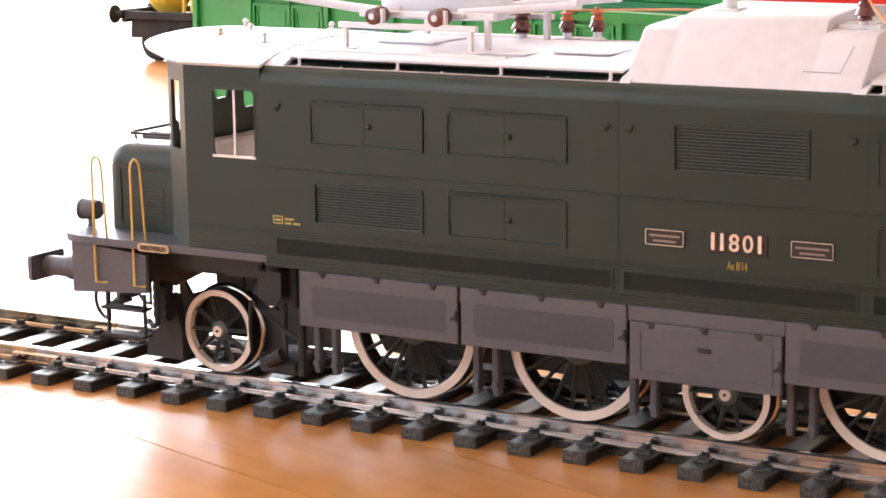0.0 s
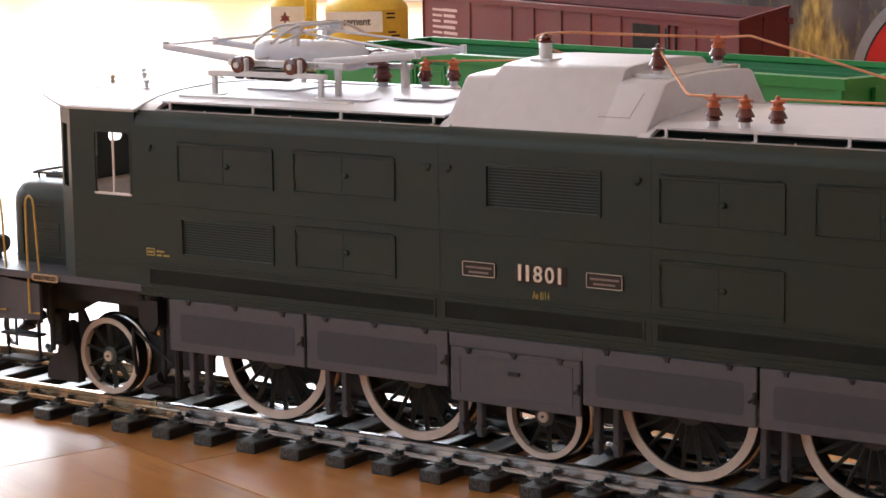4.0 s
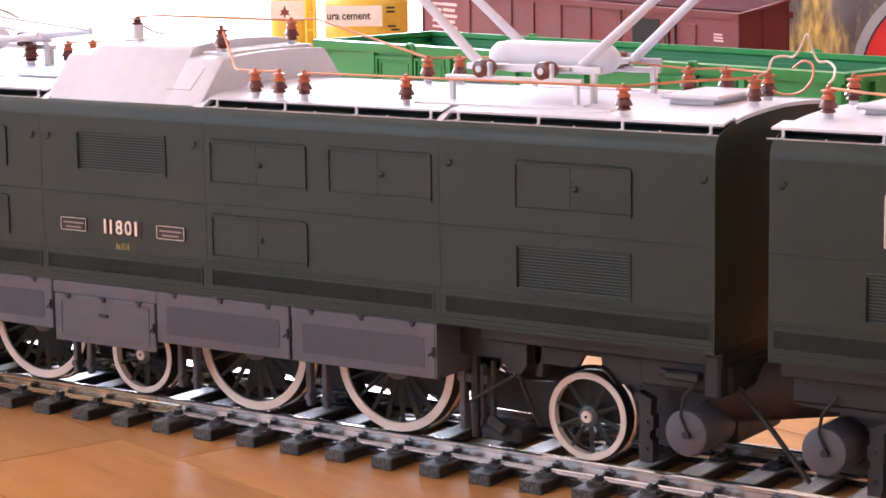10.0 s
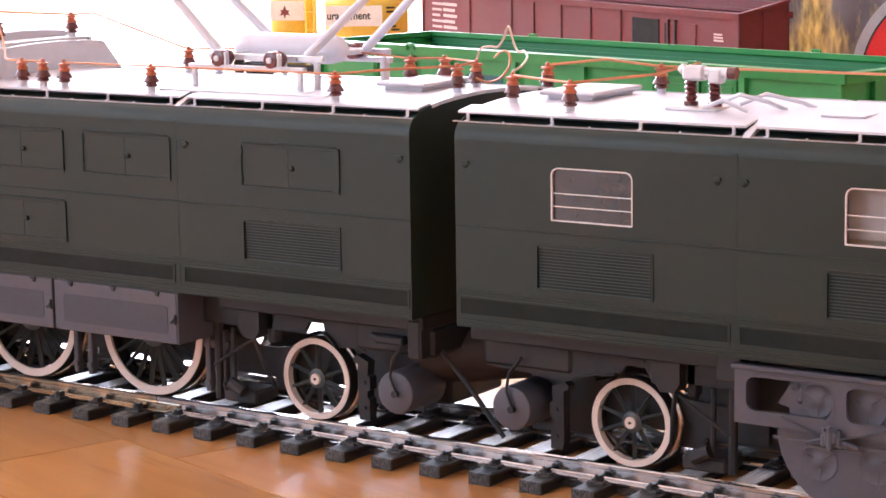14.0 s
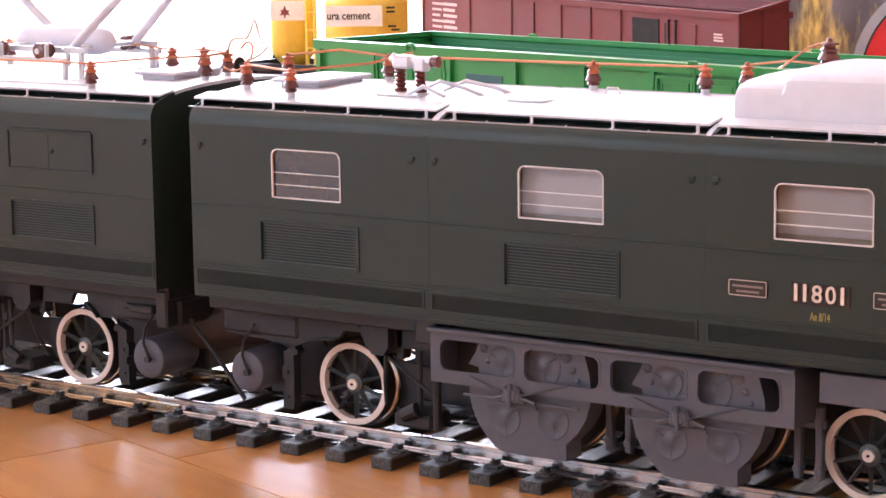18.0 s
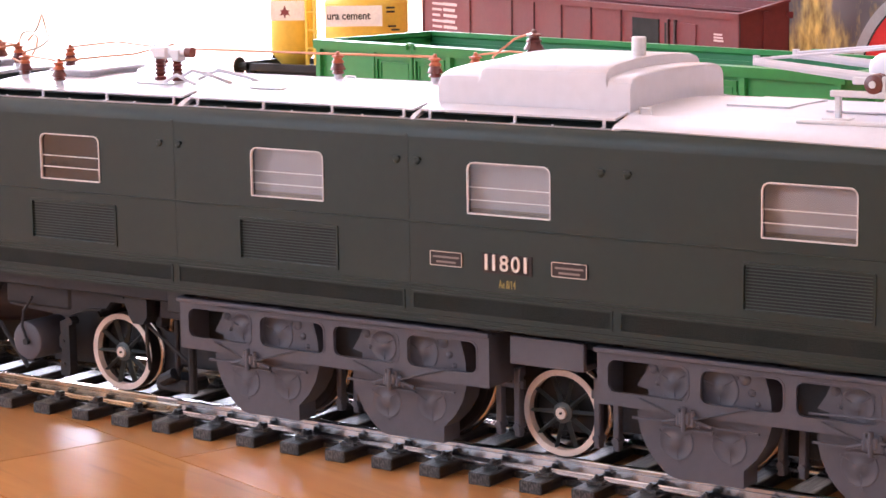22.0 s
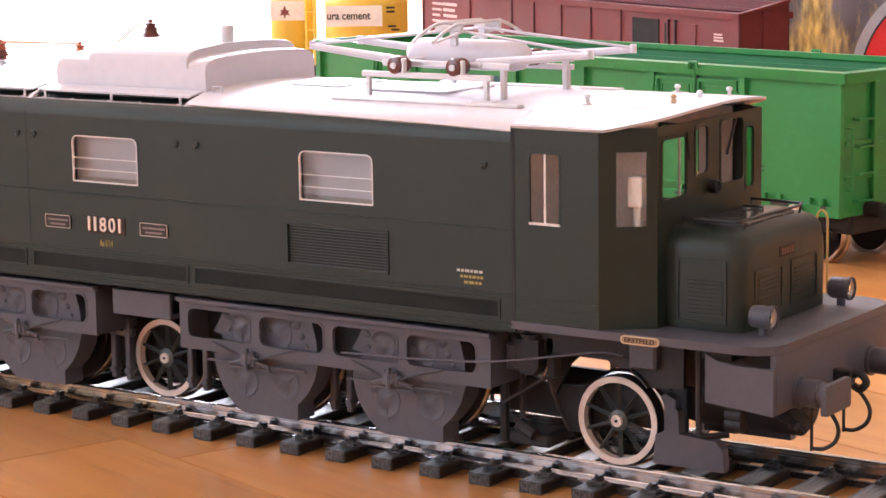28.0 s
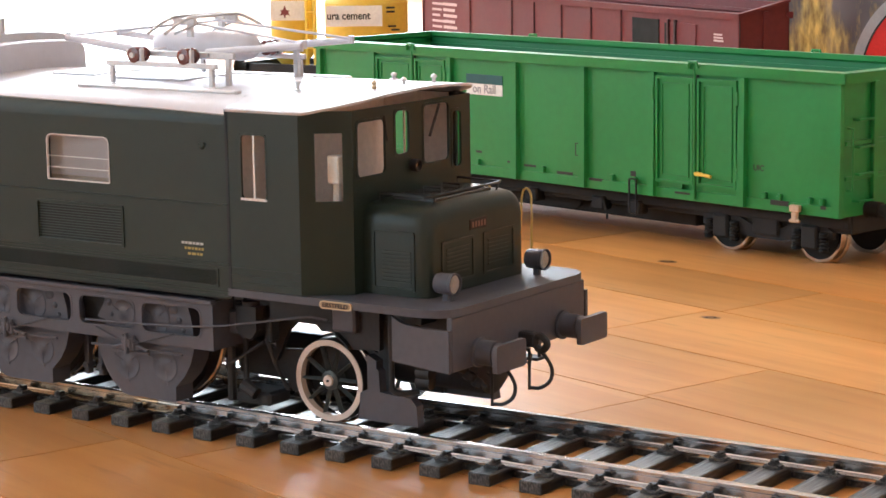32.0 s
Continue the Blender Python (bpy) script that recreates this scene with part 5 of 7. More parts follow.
def skirt(body, x0, x1, z0, z1, mesh=True, hinges=(0.15, 0.5, 0.85)):
    """A hinged grey skirt panel."""
    y = -47.4
    bm = bmn()
    box(bm, x0 + 0.25, x1 - 0.25, y, y + 1.6, z0, z1, 0.3)
    p = part("skirt_panel", bm, GREY, body, "grey hinged skirt panel", smooth=0)
    if mesh:
        bm = bmn()
        prism(bm, round_rect(x0 + 5, x1 - 4.5, z0 + 3.4, z1 - 5.0, 1.2, 3), "y", y - 0.12, y + 0.2)
        part("mesh_field", bm, GREY_LT, p, "finely perforated field", smooth=0)
    else:
        bm = bmn()
        ring_frame(bm, round_rect(x0 + 3, x1 - 3, z0 + 2, z1 - 2.2, 0.6, 2), round_rect(x0 + 4, x1 - 4, z0 + 3, z1 - 3.2, 0.5, 2), "y", y - 0.25, y + 0.1)
        part("panel_bead", bm, GREY, p)
        bm = bmn()
        box(bm, (x0 + x1) / 2 - 2.2, (x0 + x1) / 2 + 2.2, y - 0.6, y, (z0 + z1) / 2 + 1.5, (z0 + z1) / 2 + 2.8, 0.2)
        part("latch", bm, GREY_DK, p)
    for k in hinges:
        bm = bmn()
        x = x0 + (x1 - x0) * k
        box(bm, x - 0.8, x + 0.8, y - 0.6, y + 0.1, z1 - 1.8, z1 - 0.2, 0.2)
        cyl(bm, (x - 1.2, y - 0.5, z1 - 0.3), (x + 1.2, y - 0.5, z1 - 0.3), 0.45, 6)
        part("hinge", bm, GREY_DK, p)
    bm = bmn()
    box(bm, x1 - 1.2, x1 - 0.2, y - 0.9, y + 0.1, (z0 + z1) / 2 - 2.0, (z0 + z1) / 2 + 1.6, 0.2)
    cyl(bm, (x1 - 0.6, y - 0.8, (z0 + z1) / 2), (x1 - 2.4, y - 0.8, (z0 + z1) / 2 - 1.4), 0.5, 6)
    part("clasp", bm, GREY_DK, p)


def vault(body, rings, name, label):
    bm = bmn()
    loft(bm, rings)
    return part(name, bm, SILVER, body, label, smooth=26)


def half_a():
    """The leading half, with open spoked drivers."""
    ox = -104.0
    body = thing("locomotive_half", (ox, 0, 15.5), "leading half of a dark green model electric locomotive on the rails", "locomotive", "locomotive halves")
    shell(body, -261.5, 150.0, [(-240.5, -199.5, 77.6, 90.6), (-111, -69, 103.5, 117.2), (79, 120.4, 76.2, 90.0)], False, True)
    for x0, x1, z0, z1 in ((-240.5, -199.5, 77.6, 90.6), (-111, -69, 103.5, 117.2), (79, 120.4, 76.2, 90.0)):
        louvre(body, x0, x1, z0, z1)
    for x0, x1, z0, z1 in ((-241.5, -199, 103.8, 117), (-189.4, -147.6, 103.6, 117), (-189.4, -147.8, 77.5, 90.8), (-47.7, -6, 102.6, 116.9), (4.3, 45.7, 102.5, 117), (78.8, 120.7, 102.3, 116.6), (-47.6, -6, 76.4, 90.5)):
        access_door(body, x0, x1, z0, z1)
    for x in (-255, -134, -126, -55.5, 53, 146):
        rain_cap(body, x)
    for x0, x1 in ((-256, -132), (-127.5, -53.5), (-48, 46), (51.5, 148.5)):
        strip_vent(body, x0, x1)
    for x in (-130, -51, 48.8):
        bm = bmn()
        box(bm, x - 0.5, x + 0.5, -SIDE - 0.07, -SIDE + 0.1, 62, 124)
        part("panel_seam", bm, GREEN, body, smooth=0)
    number_plates(body, -90.5, 83.0)
    bm = bmn()
    ring_frame(bm, round_rect(-257.6, -253.6, 76.2, 79.0, 0.2, 1), round_rect(-257.2, -254.0, 76.6, 78.6, 0.1, 1), "y", -SIDE - 0.1, -SIDE + 0.05)
    box(bm, -256.8, -254.4, -SIDE - 0.1, -SIDE + 0.05, 77.2, 78.0)
    part("inspection_mark", bm, LETTER_YEL, body, "small yellow boxed mark", smooth=0)
    for xa, xb, z in ((-252.8, -249.2, 78.0), (-252.8, -250.4, 76.6), (-249.6, -246.8, 76.6)):
        bm = bmn()
        box(bm, xa, xb, -SIDE - 0.1, -SIDE + 0.05, z - 0.35, z + 0.35)
        part("data_lettering", bm, LETTER_YEL, body, "small yellow data lettering as bars", smooth=0)
    for x0, x1 in ((-253.2, -131), (-52.5, 46.5), (49.5, 149.5)):
        gutter_board(body, x0, x1)
    for x0, x1 in ((-261.4, -253.5), (-130.7, -127), (-57, -52.8), (46.8, 49.2)):
        roof_strip(body, x0, x1)
    # roof housing with a stepped top
    low = [(-43.5, 128.7), (-31.2, 142.9), (-30.8, 143.4), (-30.1, 144.0), (-28.6, 144.5), (-24, 144.9), (-12, 145.5), (0, 145.7)]
    prof = [(-43.5, 128.7), (-31.2, 142.9), (-28.2, 146.4), (-27.2, 147.5), (-25.4, 148.2), (-21, 148.7), (-11, 149.3), (0, 149.6)]
    low = low + [(-y, z) for y, z in low[::-1][1:]]
    prof = prof + [(-y, z) for y, z in prof[::-1][1:]]

    def sect(x, k, pr):
        return [(x, y, 128.7 + (z - 128.7) * k) for y, z in pr]
    vault(body, [sect(-129.3, 0.03, low), sect(-129.3, 0.96, low), sect(-129.0, 0.985, low), sect(-128.2, 1.0, low), sect(-118.4, 1.0, low), sect(-117.4, 0.985, prof), sect(-116.4, 1.0, prof), sect(-71.6, 1.0, prof), sect(-71.0, 0.985, prof), sect(-70.6, 1.0, low), sect(-55.6, 1.0, low), sect(-55.0, 0.985, low), sect(-54.8, 0.96, low), sect(-54.8, 0.03, low)], "roof_housing", "pale silver stepped roof housing")
    bm = bmn()
    for k in range(4):
        box(bm, -69.4 + k * 3.6, -68.2 + k * 3.6, -22, 24, 145.0, 146.4, 0.3)
    box(bm, -70, -56.4, -23.5, -22, 144.8, 146.2, 0.2)
    box(bm, -70, -56.4, 23, 24.5, 144.8, 146.2, 0.2)
    part("insulator_tray", bm, SILVER_METAL, body)
    bm = bmn()
    box(bm, -110.6, -102.8, -20.5, -13, 148.6, 149.5, 0.2)
    lathe(bm, (-107, -16.5, 149.2), (0, 0, 1), [(2.6, 0), (2.2, 0.5), (2.2, 5.2), (1.9, 5.7)], 16)
    part("bushing", bm, SILVER_METAL, body, "silver roof bushing")
    for xa, xb, za, zb in ((-74, -62.8, 133.6, 133.85), (-62.9, -62.65, 133.6, 141)):
        bm = bmn()
        box(bm, xa, xb, -0.12, 0.12, za, zb)
        for v in bm.verts:
            v.co.y -= 43.55 - (v.co.z - 128.7) * 0.866
            v.co.x += (v.co.z - 133.6) * 0.25
        part("housing_seam", bm, SEAM_GREY, body, smooth=0)
    # insulators and conductors
    near = [insulator(body, x, -37.6, 131.9) for x in (-34.3, -23.6, -12.8, 30.0, 113.0)]
    mid = [insulator(body, x, y, 133.6) for x, y in ((2, 16), (11, 23), (109.5, 12), (120.5, 18), (144.5, -10), (140.5, 8))]
    insulator(body, -200.8, 22, 133.2, big=True, orange=False)
    sm = [insulator(body, x, y, 133.2) for x, y in ((-187.5, 30), (-179.0, 36))]
    top = [insulator(body, -62, -22, 145.2, orange=False), insulator(body, -62, 19, 145.6)]
    bm = bmn()
    lathe(bm, (-107, -16.5, 154.7), (0, 0, 1), [(2.5, 0), (2.6, 0.6), (1.4, 1.0), (2.1, 1.6), (1.2, 2.2), (0.3, 3.0)], 12)
    part("bushing_cap", bm, BROWN_INS, body, "brown insulator cap")
    wire(body, [top[0], (-56, -26, 149.5), (-50, -31, 145.5), (-44.5, -36, 142.0), (-42, -37.6, 141.6), near[0], near[1]], 0.55)
    wire(body, [(-120, 30, 145), (-114.5, 0, 151), (-111.5, -15, 156.5), (-107, -16.5, 157.6), (-100, -12, 157.9), top[1], (-50, 19, 156.0), (-30, 18, 151), mid[0]], 0.6)
    wire(body, [near[2], near[3]], 0.5)
    wire(body, [near[3], near[4], (130, -28, 143.0), mid[4], mid[5]], 0.6)
    wire(body, [mid[0], mid[1], (60, 23, 145), mid[2], mid[3], mid[5]], 0.5)
    wire(body, [sm[0], sm[1], (-150, 36, 143.8), (-112, 34, 144.4)], 0.5)
    wire(body, bend([mid[5], (141, 10, 147.5), (145, 10, 148.6), (149, 9, 148.6), (151.5, 9, 152), (153, 9, 155.4), (154.5, 8, 155.2), (156, 8, 150.5), (159, 6, 147.6), (164, 2, 148.0), (169, -4, 146.5), (173, -14, 144.4), (176, -24, 143.6)]), 0.55, WIREWHITE)
    wire(body, bend([(152, 2, 145.5), (156, 1, 148), (160, -1, 147), (161, -3, 143), (158, -4, 139), (152, -3, 137.5), (147, -2, 138.5)]), 0.55, COPPER)
    panto_base(body, -217)
    panto(body, -217, False)
    panto_base(body, 65)
    panto(body, 65, True)
    bm = bmn()
    box(bm, 116, 132, -13, 14, 134.0, 135.9, 0.3)
    box(bm, 113.5, 134.5, -15, 16, 135.7, 137.2, 0.6)
    part("roof_hatch", bm, SILVER, body, "pale raised roof hatch")
    for xa, xb, ya, yb, z in ((-192, -172, -28, -10, 133.3), (-165, -145, -22, 0, 134.0), (-236, -214, -14, 10, 134.2)):
        bm = bmn()
        box(bm, xa, xb, ya, yb, z, z + 0.6, 0.1)
        part("roof_plate", bm, SILVER, body, smooth=0)
    # skirts
    for x0, x1 in ((-247.5, -186.4), (-185.8, -126.6), (-75.4, -14.2), (-13.6, 47)):
        skirt(body, x0, x1, 42.4, 61.2)
    skirt(body, -126, -75.8, 38.4, 56.4, False)
    bm = bmn()
    box(bm, -126.4, -75.2, -47.2, -45.6, 56.5, 61.2, 0.2)
    part("skirt_filler", bm, GREY, body, smooth=0)
    for x in (-247.6, 47.0):
        bm = bmn()
        box(bm, x - 0.4, x + 0.4, -47.2, -22, 42.4, 61.2, 0.2)
        part("skirt_end", bm, GREY, body, smooth=0)
    ax = {-299.2: 15, -218.5: 25, -156: 25, -104: 15, -49.5: 25, 14: 25, 91.5: 15}
    for x, r in ax.items():
        wheelset(body, x, r, 10 if r < 20 else 20)
    undergear(body, -258, 138, [-218.5, -156, -104, -49.5, 14])
    hangers(body, [-250, -187, -130, -77, -17, 49])
    axle_gear(body, 91.5, 1)
    axle_gear(body, -299.2, -1, True)
    air_tank(body, 133.6, 32.3)
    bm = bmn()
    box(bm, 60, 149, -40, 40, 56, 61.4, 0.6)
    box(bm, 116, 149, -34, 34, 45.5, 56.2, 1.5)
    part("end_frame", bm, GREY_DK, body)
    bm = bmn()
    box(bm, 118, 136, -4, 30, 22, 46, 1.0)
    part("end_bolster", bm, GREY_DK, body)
    bm = bmn()
    tube(bm, [(137, -31, 57), (146, -28, 50), (160, -27, 35), (173, -27, 20)], 0.9)
    part("coupling_rod", bm, GREY_DK, body)
    bm = bmn()
    tube(bm, [(132, -14, 42), (146, -8, 42.5), (160, -2, 44), (176, 2, 46)], 10, 14)
    part("coupling_bar", bm, RUST, body, "rust-brown coupling between the halves")
    bm = bmn()
    box(bm, 143, 148.6, -40.7, -34, 46, 60, 0.8)
    box(bm, 128, 140, -39, -35, 50, 53, 0.6)
    cyl(bm, (126, -37, 52), (138, -37, 51), 1.5, 8)
    part("end_bracket", bm, GREY_DK, body)
    cab(body, -261.5, -1, (2.2, 20.2), -1, 114.5, 79.8, 37.7, 85.5)
    return body, ox


def drive_cover(body, x):
    """The big grey gear casing of one driven axle."""
    bm = bmn()
    pts = [(x + 24.5 * math.cos(a), max(40.5 + 24.5 * math.sin(a), 19.0)) for a in [radians(183 + k * 7) for k in range(17)]]
    pts = [q for q in pts if q[0] < x + 12.5]
    pts += [(x + 13, 19.0), (x + 13, 24.6), (x + 17.5, 29), (x + 20.6, 34), (x + 22.4, 40), (x + 22.0, 48), (x + 19.5, 57), (x - 19.5, 57), (x - 21.5, 52), (x - 24.5, 47.5), (x - 20.5, 46.6), (x - 20.5, 42)]
    prism(bm, pts, "y", -40.5, -31)
    c = part("gear_casing", bm, GREY, body, "large grey gear casing over the driven wheel", smooth=30)
    for bx, bz, rr in ((x - 10.5, 31, 6.2), (x + 8, 32, 6.2), (x - 11.5, 49.8, 5.6), (x + 4.5, 49.6, 6.8)):
        bm = bmn()
        lathe(bm, (bx, -40.4, bz), (0, -1, 0), [(rr, 0), (rr - 0.2, 0.3), (rr - 0.6, 0.35), (rr - 1.0, 0.15), (2.2, 0.15), (1.8, 0.4), (0.3, 0.5)], 24)
        for k in range(3):
            a = radians(35 + 120 * k)
            tube(bm, [(bx + 1.2 * math.cos(a), -40.5, bz + 1.2 * math.sin(a)), (bx + rr * math.cos(a), -40.45, bz + rr * math.sin(a))], 0.3, 6)
            cyl(bm, (bx + (rr + 0.5) * math.cos(a), -40.2, bz + (rr + 0.5) * math.sin(a)), (bx + (rr + 0.5) * math.cos(a), -40.8, bz + (rr + 0.5) * math.sin(a)), 0.6, 6)
        part("bearing_cover", bm, GREY, c, "round three-armed bearing cover")
    for bx, bz, rr in ((x - 18.5, 53.4, 1.6), (x - 17.0, 49.0, 0.9), (x + 13.2, 53.6, 2.0), (x + 15.6, 49.6, 1.3), (x + 17.6, 46.2, 1.0), (x - 5.2, 45.6, 1.1)):
        bm = bmn()
        lathe(bm, (bx, -40.3, bz), (0, -1, 0), [(rr, 0), (rr, 0.4), (rr * 0.6, 0.8), (0.2, 0.9)], 10)
        part("boss", bm, GREY, c)
    bm = bmn()
    q = x - 4
    box(bm, q - 3.6, q + 3.4, -47.0, -44.4, 37.4, 41.6, 0.7)
    box(bm, q - 2.2, q + 2.0, -47.6, -46.4, 38.4, 42.6, 0.6)
    cyl(bm, (q - 0.3, -47.2, 36.6), (q - 0.3, -47.2, 44.2), 0.9, 8)
    for d in (-2.4, 2.0):
        cyl(bm, (q + d, -46.2, 41), (q + d, -46.2, 43.2), 0.8, 6)
    for d in (-8.5, -5.0, 4.5, 8.5):
        cyl(bm, (q + d, -45.6, 38.0), (q + d * 0.3, -45.8, 39.6), 0.7, 6)
    box(bm, q - 20, q + 24, -44.9, -44.0, 37.6, 38.3)
    box(bm, q - 9, q + 9, -45.9, -45.1, 36.4, 37.1)
    part("spring_clamp", bm, GREY, c)
    bm = bmn()
    tube(bm, [(q + 2, -46.6, 40), (q + 12, -46.0, 43.0), (q + 21, -45.2, 45.6)], 0.32)
    tube(bm, [(q - 3, -46, 40), (q - 12, -45.6, 43.2), (q - 17, -45.2, 44.6)], 0.32)
    part("brake_rod", bm, GREY_LT, c)


def outer_frame(body, x0, x1):
    """The pierced outside frame plate over two driven axles."""
    wins = [(x0 + a, x0 + b) for a, b in ((3.8, 32.4), (36.6, 64.8), (68.8, 96.0), (99.8, 127.8))]
    bm = bmn()
    holes = [(a, b, 45.2, 56.0) for a, b in wins]
    wall(bm, x0, x1, 41.0, 58.4, holes, -44.6, -43.2)
    box(bm, x0 - 0.6, x1 + 0.6, -46.2, -43, 58.0, 59.6, 0.3)
    fr = part("outer_frame", bm, GREY, body, "grey outside frame plate with rounded openings", smooth=0)
    for a, b in wins:
        bm = bmn()
        ring_frame(bm, round_rect(a - 0.5, b + 0.5, 44.7, 56.5, 3.2, 5), round_rect(a + 0.15, b - 0.15, 45.35, 55.85, 2.8, 5), "y", -44.8, -43.2)
        for cx, cz in ((a, 45.2), (a, 56.0), (b, 45.2), (b, 56.0)):
            sx, sz = (1 if cx == a else -1), (1 if cz < 50 else -1)
            prism(bm, [(cx, cz), (cx + sx * 2.9, cz), (cx + sx * 1.5, cz + sz * 0.4), (cx + sx * 0.4, cz + sz * 1.5), (cx, cz + sz * 2.9)], "y", -44.55, -43.25)
        part("opening_rim", bm, GREY, fr)
    for x in (x0 + 0.8, x1 - 0.8):
        bm = bmn()
        box(bm, x - 0.7, x + 0.7, -43.1, -22, 41.1, 58.3)
        part("frame_end", bm, GREY, fr, smooth=0)


def half_b():
    """The trailing half, whose drivers hide behind gear casings."""
    ox = 416.0
    body = thing("locomotive_half", (ox, 0, 15.5), "trailing half of a dark green model electric locomotive with gear casings", "locomotive", "locomotive halves")
    wins = [(204.8, 233.8), (305, 336), (394.8, 426), (500, 530.5)]
    lvs = [(199.2, 240.6), (299.3, 341.2), (494, 536)]
    holes = [(a, b, 99.2, 115.8) for a, b in wins] + [(a, b, 76.6, 90.6) for a, b in lvs]
    shell(body, 168.0, 586.0, holes, True, False)
    for (a, b), sh in zip(wins, ("dim glass", "pale blind behind the glass", "pale blind behind the glass", "pale blind behind the glass")):
        pane_window(body, a, b, 99.2, 115.8, sh)
    for a, b in lvs:
        louvre(body, a, b, 76.6, 90.6)
    for x in (172, 263, 272, 366.7, 375, 444.5, 454, 574.8):
        rain_cap(body, x)
    for a, b in ((170, 267), (271, 368.5), (373, 448), (452, 580)):
        strip_vent(body, a, b)
    for x in (269.3, 371):
        bm = bmn()
        box(bm, x - 0.5, x + 0.5, -SIDE - 0.07, -SIDE + 0.1, 62, 124)
        part("panel_seam", bm, GREEN, body, smooth=0)
    # black strip in place of the shadow line where the body overlaps the cab
    bm = bmn()
    box(bm, 585.3, 586.6, -SIDE - 0.1, -SIDE + 1.2, 62, 128.4)
    part("cab_shadow_line", bm, BLACK, body, "black strip painting the shadow line at the cab joint", smooth=0)
    number_plates(body, 409.7, 83.5)
    rng = random.Random(7)
    for k in range(3):
        x, bm = 564.0 + k * 1.4, bmn()
        while x < 574.2 - k * 0.3:
            w = rng.uniform(0.8, 2.2)
            box(bm, x, min(x + w, 574.6), -SIDE - 0.1, -SIDE + 0.05, 79.7 - k * 1.9, 80.6 - k * 1.9)
            x += w + 0.45
        part("data_lettering", bm, (LETTER_WHITE, LETTER_YEL, LETTER_YEL)[k], body, "row of small data lettering as bars", smooth=0)
    for a, b in ((165.6, 269.6), (272.8, 370), (372.5, 446.5)):
        gutter_board(body, a, b)
    for a, b in ((269.9, 272.5), (370.3, 372.2), (446.8, 450)):
        roof_strip(body, a, b)
    prof = [(-32, 131.5), (-32, 142.6), (-31.2, 144.9), (-29.4, 146.4), (-26, 147.3), (-14, 148.3), (0, 148.7)]
    low = [(-32, 131.5), (-32, 140.0), (-31.3, 142.1), (-29.6, 143.4), (-26, 144.2), (-14, 145.0), (0, 145.3)]
    low = low + [(-y, z) for y, z in low[::-1][1:]]
    prof = prof + [(-y, z) for y, z in prof[::-1][1:]]

    def sect(x, k, pr):
        return [(x, y, 131.4 + (z - 131.4) * k) for y, z in pr]
    vault(body, [sect(373.6, 0.03, low), sect(373.6, 0.84, low), sect(374.0, 0.93, low), sect(375.0, 0.98, low), sect(377, 1.0, low), sect(389.4, 1.0, low), sect(390.6, 0.97, prof), sect(392, 0.99, prof), sect(394, 1.0, prof), sect(436.6, 1.0, prof), sect(437.6, 0.98, prof), sect(438.2, 1.0, low), sect(444.6, 1.0, low), sect(446.0, 0.98, low), sect(446.4, 0.95, low), sect(446.6, 0.03, low)], "roof_housing", "pale silver stepped roof housing")
    bm = bmn()
    lathe(bm, (434, -4, 147.6), (0, 0, 1), [(3.4, 0), (2.9, 0.6), (2.4, 0.8), (2.4, 6.6), (2.1, 7)], 16)
    part("bushing", bm, SILVER_METAL, body)
    near = [insulator(body, 176.5, -25, 132.8), insulator(body, 205, -36, 132.2)]
    mid = [insulator(body, x, y, 133.6) for x, y in ((171, 6), (209, 17), (294.5, 18), (336, 21), (345, 34))]
    tp = insulator(body, 387.5, 6, 144.6, orange=False, big=True)
    wire(body, [near[0], (190, -30, 142.0), near[1], (224, -15, 143.5), (236, -6, 147)], 0.6)
    wire(body, [mid[0], (190, 13, 145.3), mid[1], mid[2], mid[3]], 0.6)
    wire(body, [tp, (381, 4, 152), (373, 3, 146), (368, 10, 144.6)], 0.55)
    wire(body, [mid[4], (360, 34, 145), (376, 34, 144)], 0.5)
    # roof switch
    bm = bmn()
    box(bm, 233, 251, -25, -9, 133.2, 134.4, 0.4)
    part("switch_base", bm, SILVER_METAL, body)
    for x in (238.2, 246.6):
        bm = bmn()
        lathe(bm, (x, -17, 134.3), (0, 0, 1), [(2.3, 0), (2.3, 1.4), (1.4, 1.6)] + [(2.2 if k % 2 else 1.5, 2.0 + k * 0.75) for k in range(8)] + [(1.2, 8.4)], 14)
        part("switch_insulator", bm, BROWN_INS, body)
    bm = bmn()
    box(bm, 236, 243.5, -19.5, -14.5, 142.4, 147.0, 0.8)
    box(bm, 245, 249.5, -19.2, -14.8, 141.6, 146.2, 0.6)
    cyl(bm, (243, -17, 145), (252.5, -17, 145), 1.7, 14)
    cyl(bm, (234.6, -17, 145), (236.4, -17, 146.6), 1.5, 10)
    part("main_switch", bm, SILVER_METAL, body, "silver roof circuit breaker")
    bm = bmn()
    cyl(bm, (251.5, -17, 145), (254.2, -17, 145.0), 2.0, 14)
    part("switch_end", bm, BROWN_INS, body)
    bm = bmn()
    tube(bm, [(250, -19, 136), (258, -22, 139), (266, -20, 137), (270, -14, 134)], 0.7)
    tube(bm, [(254, -14, 135), (262, -12, 138.5), (272, -8, 136), (276, -5, 134)], 0.7)
    tube(bm, [(246, -24, 134.2), (254, -26, 137.5), (262, -25, 134.2)], 0.7)
    part("switch_cable", bm, SILVER, body)
    bm = bmn()
    box(bm, 184, 201, -15, 12, 134.0, 135.7, 0.3)
    box(bm, 181.5, 203.5, -17.5, 14.5, 135.5, 137.0, 0.6)
    part("roof_hatch", bm, SILVER, body, "pale raised roof hatch")
